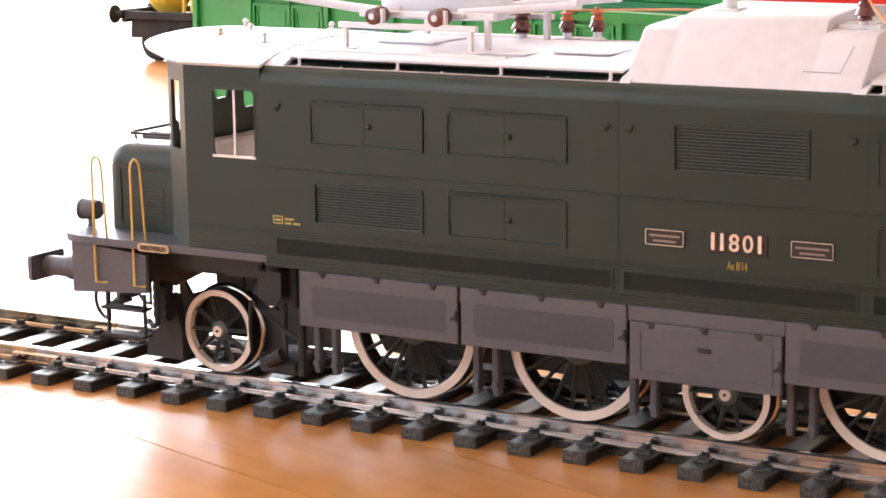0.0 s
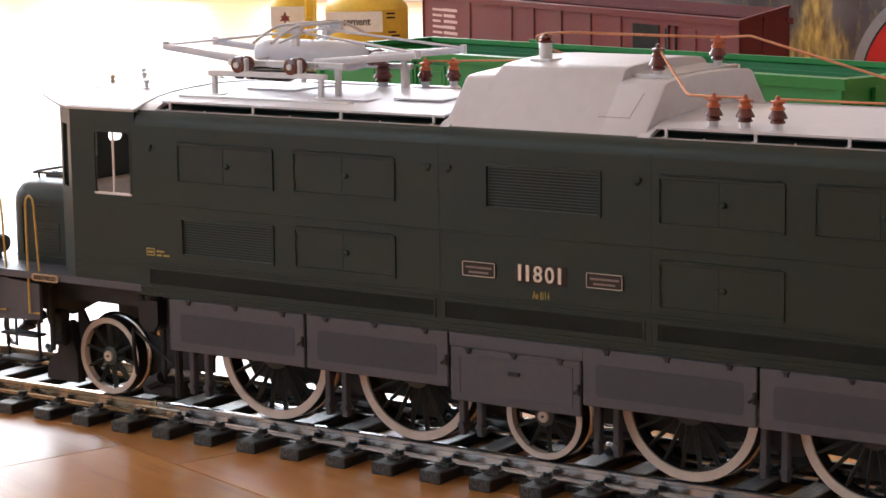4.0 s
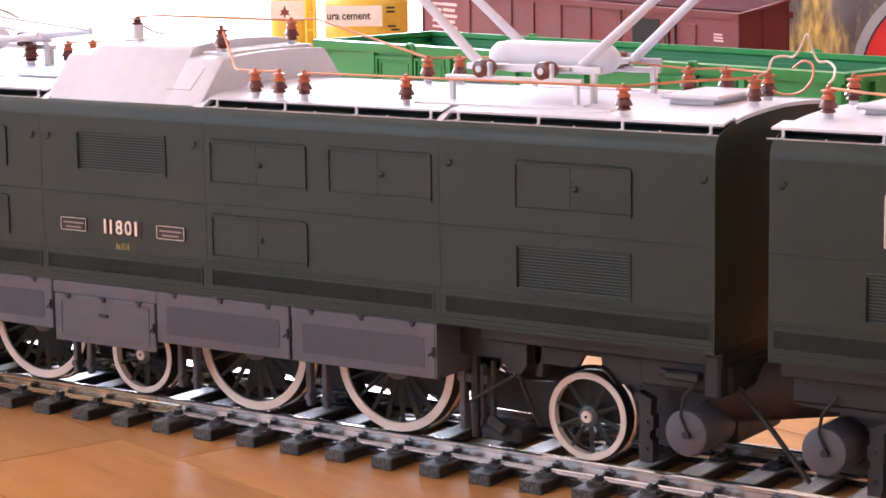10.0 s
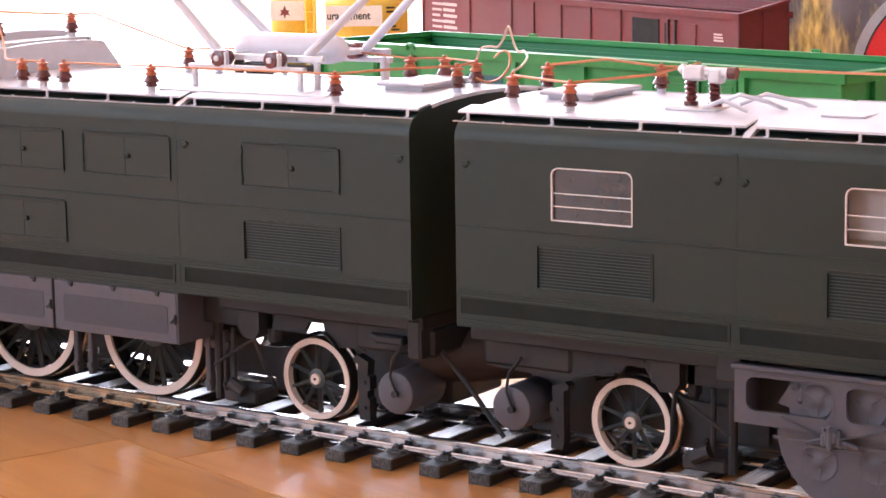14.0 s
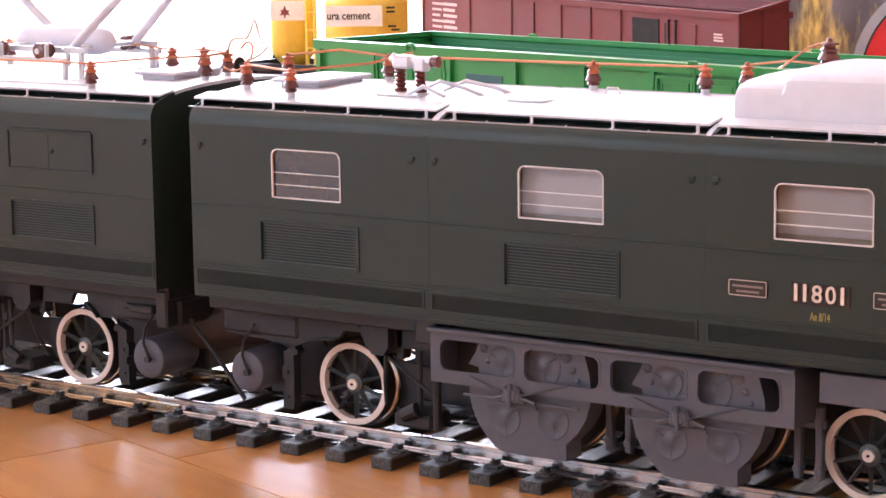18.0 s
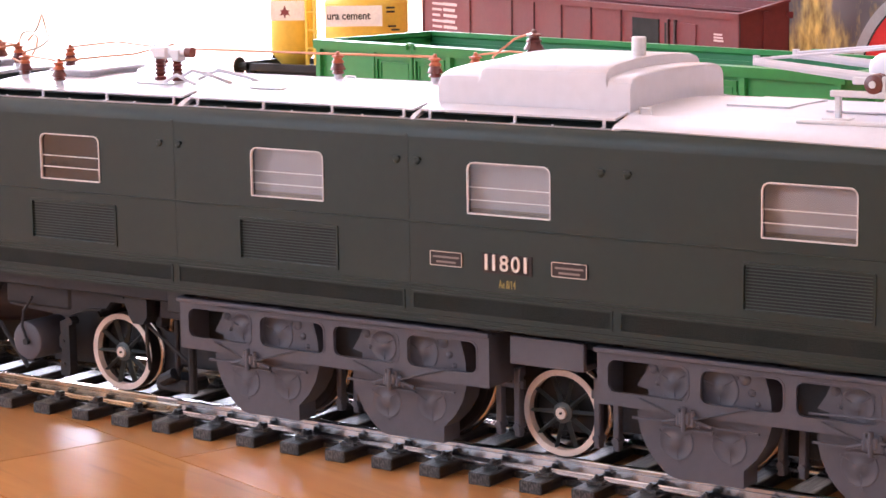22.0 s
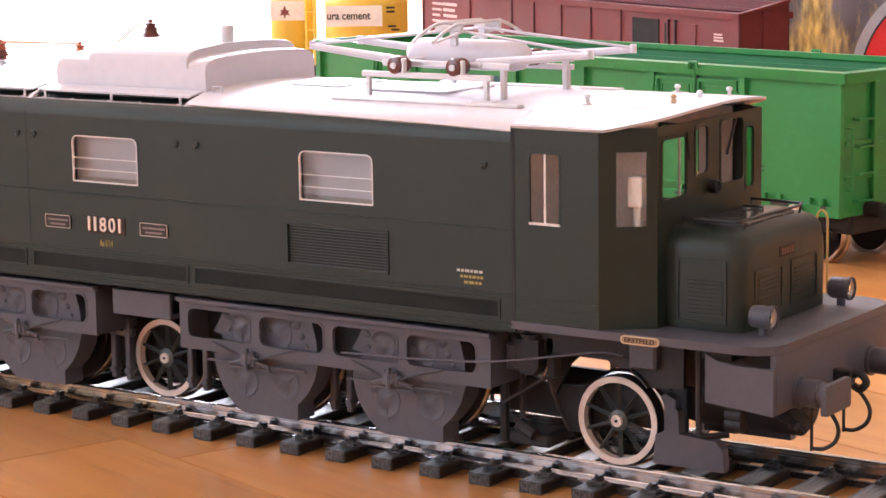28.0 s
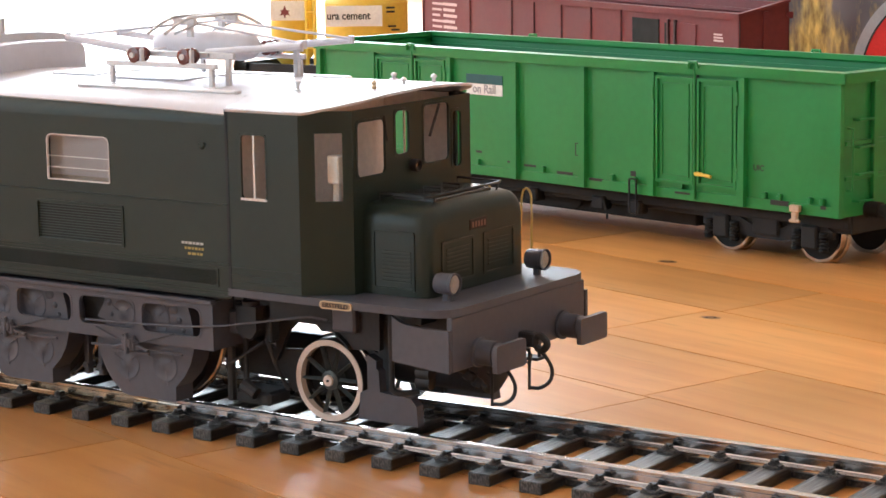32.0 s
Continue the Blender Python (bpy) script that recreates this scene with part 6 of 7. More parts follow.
    for xa, xb, ya, yb, z in ((286, 300, -24, -2, 133.6), (470, 492, -12, 16, 134.2), (506, 540, -16, 14, 134.2)):
        bm = bmn()
        box(bm, xa, xb, ya, yb, z, z + 0.6, 0.1)
        part("roof_plate", bm, SILVER, body, smooth=0)
    edge = [Vector((y, z)) for y, z in ((46.9, 126.6), (46.0, 128.0), (44.4, 129.3), (42.5, 130.3), (40.0, 131.0), (35.3, 132.4))]
    for s in (-1, 1):
        rings = []
        for x, k in ((448, 1.8), (470, 1.6), (510, 1.2), (550, 0.7), (586, 0.0)):
            pts = []
            for i in range(7):
                t = min(k + (5 - k) * i / 6, 4.999)
                pts.append(edge[int(t)].lerp(edge[int(t) + 1], t - int(t)))
            rings.append([(x, s * p.x, p.y + 0.15) for p in pts] + [(x, s * (p.x - 0.6), p.y - 0.6) for p in pts[::-1]])
        bm = bmn()
        loft(bm, rings)
        part("roof_edge_sheet", bm, SILVER, body, "pale roof sheet drawn down over the shoulder", smooth=50)
    bm = bmn()
    tube(bm, [(450, -32, 132), (450, -32, 134.6), (454, -32, 134.6), (454, -32, 132)], 0.35)
    part("grab_loop", bm, SILVER_METAL, body)
    bm = bmn()
    tube(bm, [(306, 6, 134), (307, 6, 136.4), (311, 6, 136.4), (312, 6, 134)], 0.35)
    part("grab_loop", bm, SILVER_METAL, body)
    panto_base(body, 538.5)
    panto(body, 538.5, False)
    # running gear
    ax = {220.4: 15, 300: 25, 362: 25, 416: 15, 470.5: 25, 532.5: 25, 611: 15}
    for x, r in ax.items():
        wheelset(body, x, r, 10 if r < 20 else 20, r < 20)
    undergear(body, 180, 584, [300, 362, 416, 470.5, 532.5], 24.5)
    for a, b in ((269, 400), (442.5, 574)):
        bm = bmn()
        box(bm, a, b, -30.6, -29.4, 40, 59.2, 0.3)
        part("motor_plate", bm, GREY_DK, body, smooth=0)
    for x in (305, 366.6, 478.2, 540):
        drive_cover(body, x)
    outer_frame(body, 268, 400.6)
    outer_frame(body, 441.5, 575)
    bm = bmn()
    box(bm, 408, 436, -43.5, -41.5, 50, 59.4, 0.3)
    box(bm, 408, 436, -41.5, -20, 50, 52, 0.3)
    part("axle_apron", bm, GREY, body, smooth=0)
    bm = bmn()
    box(bm, 261, 269.5, -43.6, -38, 53, 61.3, 0.5)
    part("frame_gusset", bm, GREY_DK, body)
    hangers(body, [331, 398, 436, 502])
    axle_gear(body, 220.4, -1)
    axle_gear(body, 611, 1, True)
    air_tank(body, 180.8, 32.6)
    bm = bmn()
    box(bm, 169, 268, -41, 41, 56, 61.4, 0.6)
    box(bm, 169, 204, -34, 34, 46, 56.2, 1.5)
    part("end_frame", bm, GREY_DK, body)
    bm = bmn()
    box(bm, 185, 202, -4, 30, 22, 46, 1.0)
    part("end_bolster", bm, GREY_DK, body)
    bm = bmn()
    box(bm, 240, 269, -14, -12.6, 25, 58, 0.4)
    part("truck_plate", bm, GREY_DK, body, smooth=0)
    bm = bmn()
    box(bm, 163, 169, -22, 22, 52, 126, 1.0)
    part("gangway", bm, BLACK, body, "black flexible gangway between the halves")
    cab(body, 586.0, 1, (5.8, 17.6), 1, 104.3, 73.5, 25.0, 91.0)
    return body, ox


HALVES = [half_a(), half_b()]


# ---- wagons standing behind ----
def bogie(wagon, x, yc, z, w=22):
    """A two-axle bogie: side frames, springs, wheels."""
    bm = bmn()
    for sd in (-1, 1):
        y = yc + sd * 29
        a, b = w + 14, w + 6
        pts = [(x - a, z + 18), (x - b, z + 23), (x - w + 10, z + 21), (x - 8, z + 16), (x + 8, z + 16), (x + w - 10, z + 21), (x + b, z + 23), (x + a, z + 18), (x + a, z + 14), (x + b, z + 15), (x + 10, z + 10), (x - 10, z + 10), (x - b, z + 15), (x - a, z + 14)]
        prism(bm, pts, "y", y - 1.5, y + 1.5)
        for dx in (-w, w):
            box(bm, x + dx - 5.5, x + dx + 5.5, y - 4.5, y + 4.5, z + 8, z + 21, 1.2)
            for k in (-1, 1):
                lathe(bm, (x + dx + k * 9, y - sd * -2.5, z + 7), (0, 0, 1), [(2.9 if i % 2 else 2.0, i * 0.9) for i in range(13)], 10)
        box(bm, x - 9, x + 9, y - 3, y + 3, z + 12, z + 22, 1.0)
    box(bm, x - 8, x + 8, yc - 28, yc + 28, z + 18, z + 26, 1)
    bg = part("bogie", bm, W_BLACK, wagon, "black sprung bogie")
    for dx in (-w, w):
        bm = bmn()
        cyl(bm, (x + dx, yc - 20, z + 15), (x + dx, yc + 20, z + 15), 2, 8)
        for sd in (-1, 1):
            lathe(bm, (x + dx, yc + sd * 24, z + 15), (0, -sd, 0), [(3, 0), (13.4, 0.5), (13.4, 5.5), (3, 6)], 28)
        part("wheelset", bm, W_BLACK, bg)
        for sd in (-1, 1):
            bm = bmn()
            hoop(bm, (x + dx, yc + sd * 24.3, z + 15), (0, -sd, 0), [(13.3, 0), (14.7, 0), (15, 0.3), (15, 5), (16.2, 5.6), (16.2, 6.2), (13.3, 6.2)], 36)
            part("tyre", bm, STEEL, bg, "worn steel tyre")


def wagon_buffers(wagon, x, g, yc, z):
    for sd in (-1, 1):
        bm = bmn()
        lathe(bm, (x, yc + sd * 27, z), (g, 0, 0), [(5, 0), (4.2, 0.6), (4.2, 8), (3.2, 8.2), (3.2, 15), (8, 15.4), (8.3, 16.6), (7, 17.4)], 18)
        part("buffer", bm, W_BLACK, wagon, "black round buffer")


def green_wagon():
    """Built along its own axes: x from the left end to 0, y from the near side back; then turned and set down."""
    x0, x1, y0, y1, zb, zt = -420.0, 0.0, 0.0, 98.0, 33.4, 107.6
    yc = (y0 + y1) / 2
    wg = thing("open_wagon", (0, 0, DATUM), "bright green open freight wagon with side doors standing on the floor", "freight wagon")
    doors = ((-361.5, -328.5), (-325.5, -298.0), (-126.5, -99.5), (-96.5, -69.0))
    for y, s in ((y0, -1), (y1, 1)):
        bm = bmn()
        box(bm, x0, x1, y, y - s * 1.6, zb, zt - 2)
        sd = part("side_wall", bm, W_GREEN, wg, smooth=0)
        bm = bmn()
        prism(bm, [(y + s * 2.6, zt - 5.6), (y + s * 3.0, zt), (y - s * 3.4, zt + 0.3), (y - s * 3.4, zt - 2.6), (y, zt - 5.8)], "x", x0 - 2.5, x1 + 2.5)
        part("top_rail", bm, W_GREEN, sd, smooth=0)
        bm = bmn()
        box(bm, x0, x1, min(y, y + s * 1.2), max(y, y + s * 1.2), zb - 0.5, zb + 5.2, 0.3)
        part("sill", bm, W_GREEN, sd, smooth=0)
        for x in (-418, -365, -294.5, -238, -182.5, -129.5, -65.3, -2):
            bm = bmn()
            loft(bm, [[(x - 2.9, y, zb), (x + 2.9, y, zb), (x + 2.4, y + s * 3.4, zb), (x - 2.4, y + s * 3.4, zb)], [(x - 2.5, y, zt - 5), (x + 2.5, y, zt - 5), (x + 2.0, y + s * 2.4, zt - 5), (x - 2.0, y + s * 2.4, zt - 5)]])
            part("stake", bm, W_GREEN, sd, smooth=0)
        for k, (xa, xb) in enumerate(doors):
            bm = bmn()
            box(bm, xa, xb, min(y, y + s * 0.9), max(y, y + s * 0.9), zb + 8.6, zt - 8)
            d = part("door_leaf", bm, W_GREEN, wg, smooth=0)
            bm = bmn()
            ring_frame(bm, round_rect(xa, xb, zb + 8.2, zt - 7.6, 0.5, 2), round_rect(xa + 1.5, xb - 1.5, zb + 9.8, zt - 9.2, 0.4, 2), "y", y + s * 2.3, y + s * 0.5)
            ring_frame(bm, round_rect(xa + 3.4, xb - 3.4, zb + 11.8, zt - 11.2, 0.4, 2), round_rect(xa + 4.2, xb - 4.2, zb + 12.6, zt - 12.0, 0.3, 2), "y", y + s * 1.5, y + s * 0.5)
            part("door_frame", bm, W_GREEN, d, smooth=0)
            hx = xa - 1.3 if k % 2 == 0 else xb + 1.3
            bm = bmn()
            box(bm, hx - 1.4, hx + 1.4, min(y - s * 0.4, y + s * 0.3), max(y - s * 0.4, y + s * 0.3), zb + 8, zt - 8)
            part("door_gap", bm, W_GREEN_GAP, d, "dark gap beside the door", smooth=0)
            for z in (zb + 17, zt - 17):
                bm = bmn()
                box(bm, hx - 1.5, hx + 1.5, y + s * 1.3 - 1.3, y + s * 1.3 + 1.3, z - 3.2, z + 3.2, 0.3)
                cyl(bm, (hx, y + s * 2.6, z - 3.6), (hx, y + s * 2.6, z + 3.6), 0.8, 6)
                part("hinge", bm, W_GREEN, d)
        for xm in (-98.0, -327.0):
            bm = bmn()
            cyl(bm, (xm, y + s * 2.2, zb + 1), (xm, y + s * 2.2, zt - 1), 0.9, 8)
            tube(bm, [(xm - 3.4, y + s * 3.4, zt - 2.2), (xm - 2.6, y + s * 3.8, zt + 1.0), (xm + 2.6, y + s * 3.8, zt + 1.0), (xm + 3.4, y + s * 3.4, zt - 2.2)], 1.0)
            part("lock_bar", bm, W_GREEN, sd)
            bm = bmn()
            box(bm, xm - 1.2, xm + 1.2, min(y - s * 0.4, y + s * 0.3), max(y - s * 0.4, y + s * 0.3), zb + 8, zt - 6)
            part("door_gap", bm, W_GREEN_GAP, sd, smooth=0)
        bm = bmn()
        for xk in (-405, -385, -270, -215, -160, -143, -108, -50, -40, -20, -12):
            box(bm, xk - 1.2, xk + 1.2, min(y, y + s * 2.2), max(y, y + s * 2.2), zb + 5.6, zb + 9.0, 0.3)
        tagged(part("lashing_rings", bm, W_GREEN, sd), kind="stuff")
        bm = bmn()
        tube(bm, [(-97, y + s * 3, zb + 15.2), (-85, y + s * 4, zb + 14.4)], 0.95)
        box(bm, -96.5, -92.8, y + s * 3.2 - 1, y + s * 3.2 + 1, zb + 13.8, zb + 16.2, 0.3)
        part("door_lever", bm, W_YELLOW, sd, "yellow door lever")
    for x, s in ((x0, -1), (x1, 1)):
        bm = bmn()
        box(bm, min(x, x - s * 1.6), max(x, x - s * 1.6), y0 + 0.2, y1 - 0.2, zb, zt - 2)
        en = part("end_wall", bm, W_GREEN, wg, smooth=0)
        bm = bmn()
        prism(bm, [(x + s * 2.6, zt - 5.6), (x + s * 2.9, zt - 0.1), (x - s * 3.2, zt + 0.2), (x - s * 3.2, zt - 2.6), (x, zt - 5.8)], "y", y0 - 2, y1 + 2)
        part("end_rail", bm, W_GREEN, en, smooth=0)
        for y in (y0 + 24, y1 - 24):
            bm = bmn()
            box(bm, min(x, x + s * 3), max(x, x + s * 3), y - 2, y + 2, zb, zt - 5, 0.4)
            part("end_stake", bm, W_GREEN, en, smooth=0)
        for z in (zb + 20, zb + 38):
            bm = bmn()
            box(bm, min(x, x + s * 1.6), max(x, x + s * 1.6), y0 + 1, y1 - 1, z - 1.2, z + 1.2, 0.3)
            part("end_rib", bm, W_GREEN, en, smooth=0)
        bm = bmn()
        tube(bm, [(x + s * 0.5, y0 + 3, zb + 14), (x + s * 4, y0 + 3, zb + 14), (x + s * 4, y0 + 3, zb + 46), (x + s * 0.5, y0 + 3, zb + 46)], 0.6)
        part("grab_rail", bm, W_GREEN, en)
        for k in range(4):
            bm = bmn()
            tube(bm, [(x + s * 0.5, y0 + 8, zb + 8 + k * 14), (x + s * 4, y0 + 8, zb + 8 + k * 14), (x + s * 4, y0 + 20, zb + 8 + k * 14), (x + s * 0.5, y0 + 20, zb + 8 + k * 14)], 0.7)
            part("climbing_step", bm, W_GREEN, en)
        wagon_buffers(wg, x, s, yc, 36)
    bm = bmn()
    box(bm, x0 + 2, x1 - 2, y0 + 1.8, y1 - 1.8, zb + 1.5, zb + 3.5)
    part("wagon_floor", bm, W_GREEN_IN, wg, smooth=0)
    for y, s in ((y0 + 1.7, 1), (y1 - 1.7, -1)):
        bm = bmn()
        box(bm, x0 + 2, x1 - 2, min(y, y + s * 0.5), max(y, y + s * 0.5), zb + 3.6, zt - 3)
        for k in range(4):
            box(bm, x0 + 2, x1 - 2, min(y, y + s * 1.6), max(y, y + s * 1.6), zt - 9 - k * 11, zt - 7 - k * 11)
        part("inner_lining", bm, W_GREEN_IN, wg, smooth=0)
    # lettering
    bm = bmn()
    box(bm, -280.5, -249.5, y0 - 0.25, y0 + 0.1, 80.8, 87.4)
    lg = part("operator_mark", bm, W_WHITE, wg, "white and dark green operator panel", smooth=0)
    bm = bmn()
    box(bm, -280.5, -249.5, y0 - 0.35, y0 + 0.1, 87.5, 93.0)
    part("mark_field", bm, mat("mark_green", (0.01, 0.09, 0.10), 0.4), lg, smooth=0)
    lettering("on Rail", 7.2, SIGN_GREY, lg, (-265, y0 - 0.35, 84.3), (90, 0, 0), 0.1, name="mark_lettering", bold=0.15)
    for xa, xb, z, h in ((-273, -268, 46, 1.4), (-246, -241, 42, 1.2), (-232, -222, 41, 1.4), (-205, -192, 39, 1.6), (-178, -168, 37.6, 1.4), (-147, -143, 42.5, 3.0), (-46, -34, 36.2, 2.6), (-113, -102, 36.0, 1.2), (-13, -9.5, 36.8, 1.8)):
        bm = bmn()
        yy = y0 - 1.35 if z < 38.6 else y0 - 0.15
        box(bm, xa, xb, yy, y0 + 0.1, z, z + h)
        part("data_mark", bm, INK, wg, "black data lettering as a small bar", smooth=0)
    lettering("UIC", 4.4, INK, wg, (-55, y0 - 0.2, 54.6), (90, 0, 0), 0.1, name="line_lettering", bold=0.05)
    bm = bmn()
    ring_frame(bm, round_rect(-190, -184.5, 50.5, 58, 0.3, 1), round_rect(-189.4, -185.1, 51.1, 57.4, 0.2, 1), "y", y0 - 0.2, y0)
    part("label_holder", bm, INK, wg, smooth=0)
    bm = bmn()
    box(bm, -31.5, -25, y0 - 4.2, y0 - 1.2, 34.2, 37.8, 0.5)
    box(bm, -30.2, -26.6, y0 - 4.0, y0 - 1.4, 29.5, 34.4, 0.5)
    box(bm, -31.8, -25.2, y0 - 4.0, y0 - 1.6, 28.6, 30.2, 0.5)
    part("rope_hook", bm, WIREWHITE, wg, "pale rope hook")
    # underframe made deep and solid so that no back light leaks beneath
    bm = bmn()
    box(bm, x0 + 2, x1 - 2, yc - 38, yc + 38, 23, 33.2, 0.8)
    part("underframe", bm, W_BLACK, wg)
    # hidden box added to keep the floor under the wagon in shadow
    bm = bmn()
    box(bm, -305, -120, yc - 24, yc + 24, 14, 23.5, 0.8)
    part("light_stop", bm, W_BLACK, wg)
    for s in (-1, 1):
        bm = bmn()
        box(bm, x0 + 2, x1 - 2, yc + s * 40 - 1.2, yc + s * 40 + 1.2, 26, 33.6, 0.4)
        part("solebar", bm, W_BLACK, wg)
    for x in (-232, -178, -150):
        bm = bmn()
        box(bm, x - 5, x + 5, yc - 44, yc - 36, 20, 28, 1)
        part("brake_box", bm, W_BLACK, wg)
    bm = bmn()
    cyl(bm, (-215, yc - 25, 22), (-215, yc + 10, 22), 7, 14)
    part("brake_cylinder", bm, W_BLACK, wg)
    bm = bmn()
    tube(bm, [(-172, yc - 45, 26), (-168, yc - 46, 20), (-168, yc - 46, 16)], 0.7)
    part("brake_rod", bm, W_BLACK, wg)
    bm = bmn()
    ring_frame(bm, round_rect(-146, -140, 21, 42, 1.5), round_rect(-145.2, -140.8, 21.8, 41.2, 1.0), "y", y0 - 3.2, y0 - 2.4)
    part("brake_handle", bm, W_BLACK, wg)
    for x in (-363, -57):
        bogie(wg, x, yc - 9.5, DATUM, 30.3)
    wg.location = (-0.038, 0.402, 0)
    wg.rotation_euler = (0, 0, radians(-13.5))
    return wg


def brown_wagon():
    x0, x1, y0, y1, zb, zt = -590.0, 0.0, 0.0, 44.0, 38.0, 104.0
    yc = (y0 + y1) / 2
    wg = thing("open_wagon", (0, 0, DATUM), "red-brown open freight wagon coupled beside a yellow silo wagon", "freight wagon")
    for y, s in ((y0, -1), (y1, 1)):
        bm = bmn()
        box(bm, x0, x1, y, y - s * 1.6, zb, zt - 2 + (9 if s > 0 else 0))
        sd = part("side_wall", bm, W_BROWN, wg, smooth=0)
        bm = bmn()
        prism(bm, [(y + s * 2.5, zt - 5), (y + s * 2.8, zt), (y - s * 3, zt + 0.3), (y - s * 3, zt - 2.5), (y, zt - 5)], "x", x0 - 2, x1 + 2)
        part("top_rail", bm, W_BROWN, sd)
        for x in (-588, -480, -391, -346, -293, -239, -186, -2):
            bm = bmn()
            box(bm, x - 1.2, x + 1.2, min(y, y + s * 1.0), max(y, y + s * 1.0), zb, zt - 4, 0.3)
            st = part("stake", bm, W_BROWN, sd, smooth=0)
            bm = bmn()
            box(bm, x + 1.35, x + 2.1, min(y, y + s * 0.5), max(y, y + s * 0.5), zb, zt - 4)
            part("seam", bm, W_BROWN_SEAM, st, "dark seam beside the stake", smooth=0)
        # solid near-black panels paint the shade inside an open doorway
        bm = bmn()
        box(bm, -165, -122, min(y, y + s * 0.8), max(y, y + s * 0.8), zb + 3, zt - 10)
        box(bm, -113, -109.5, min(y, y + s * 0.6), max(y, y + s * 0.6), zb + 3, zt - 12)
        part("opening_shade_panel", bm, W_OPENING_SHADE, sd, "near-black panel painting the shade of an opening in the wagon side", smooth=0)
        bm = bmn()
        box(bm, -108, -64, min(y, y + s * 0.9), max(y, y + s * 0.9), zb + 3, zt - 11, 0.4)
        dr = part("sliding_door", bm, W_BROWN, sd, "brown sliding door", smooth=0)
        for xa in (-107, -96):
            bm = bmn()
            box(bm, xa, xa + 2.4, min(y, y + s * 2.4), max(y, y + s * 2.4), zb + 2, zt - 9, 0.4)
            part("door_bar", bm, W_BROWN_SEAM, dr, smooth=0)
        for k in range(6):
            for xa, xb, h in ((-566, -548 + (k % 3) * 4, 2.2), (-540, -514 + (k % 2) * 5, 2.8)):
                bm = bmn()
                box(bm, xa, xb, min(y, y + s * 0.3), max(y, y + s * 0.3), 60 + k * 5.6, 60 + h + k * 5.6)
                part("data_mark", bm, LETTER_PINK, sd, "pale data lettering as small bars", smooth=0)
        for k in range(3):
            bm = bmn()
            box(bm, -38, -24 - k, min(y, y + s * 0.3), max(y, y + s * 0.3), 81 + k * 2.4, 82.4 + k * 2.4)
            part("data_mark", bm, LETTER_PINK, sd, smooth=0)
    for x, s in ((x0, -1), (x1, 1)):
        bm = bmn()
        prism(bm, [(y0 + 0.2, zb), (y1 - 0.2, zb), (y1 - 0.2, zt + 9), (y0 + 0.2, zt - 1)], "x", x - s * 1.6, x)
        en = part("end_wall", bm, W_BROWN, wg, "dull brown end wall rising to the back", smooth=0)
        bm = bmn()
        prism(bm, [(y0 - 1, zt - 2.4), (y1, zt + 7.6), (y1, zt + 9.8), (y0 - 1, zt + 0.2)], "x", x - 2.2, x + 2.2)
        part("end_rail", bm, W_BROWN, en, smooth=0)
        bm = bmn()
        box(bm, min(x, x + s * 2), max(x, x + s * 2), yc - 2, yc + 2, zb, zt + 1)
        part("end_stake", bm, W_BROWN, en, smooth=0)
    bm = bmn()
    box(bm, x0 + 2, x1 - 2, y0 + 1.8, y1 - 1.8, zb + 1, zb + 3)
    part("wagon_floor", bm, W_BROWN, wg, smooth=0)
    bm = bmn()
    box(bm, x0 + 2, x1 - 2, yc - 18, yc + 18, 30, 38, 0.8)
    part("underframe", bm, W_BLACK, wg)
    for x in (-530, -60):
        bogie(wg, x, yc, DATUM)
    wg.location = (-0.345, 0.898, 0)
    wg.rotation_euler = (0, 0, radians(-31))


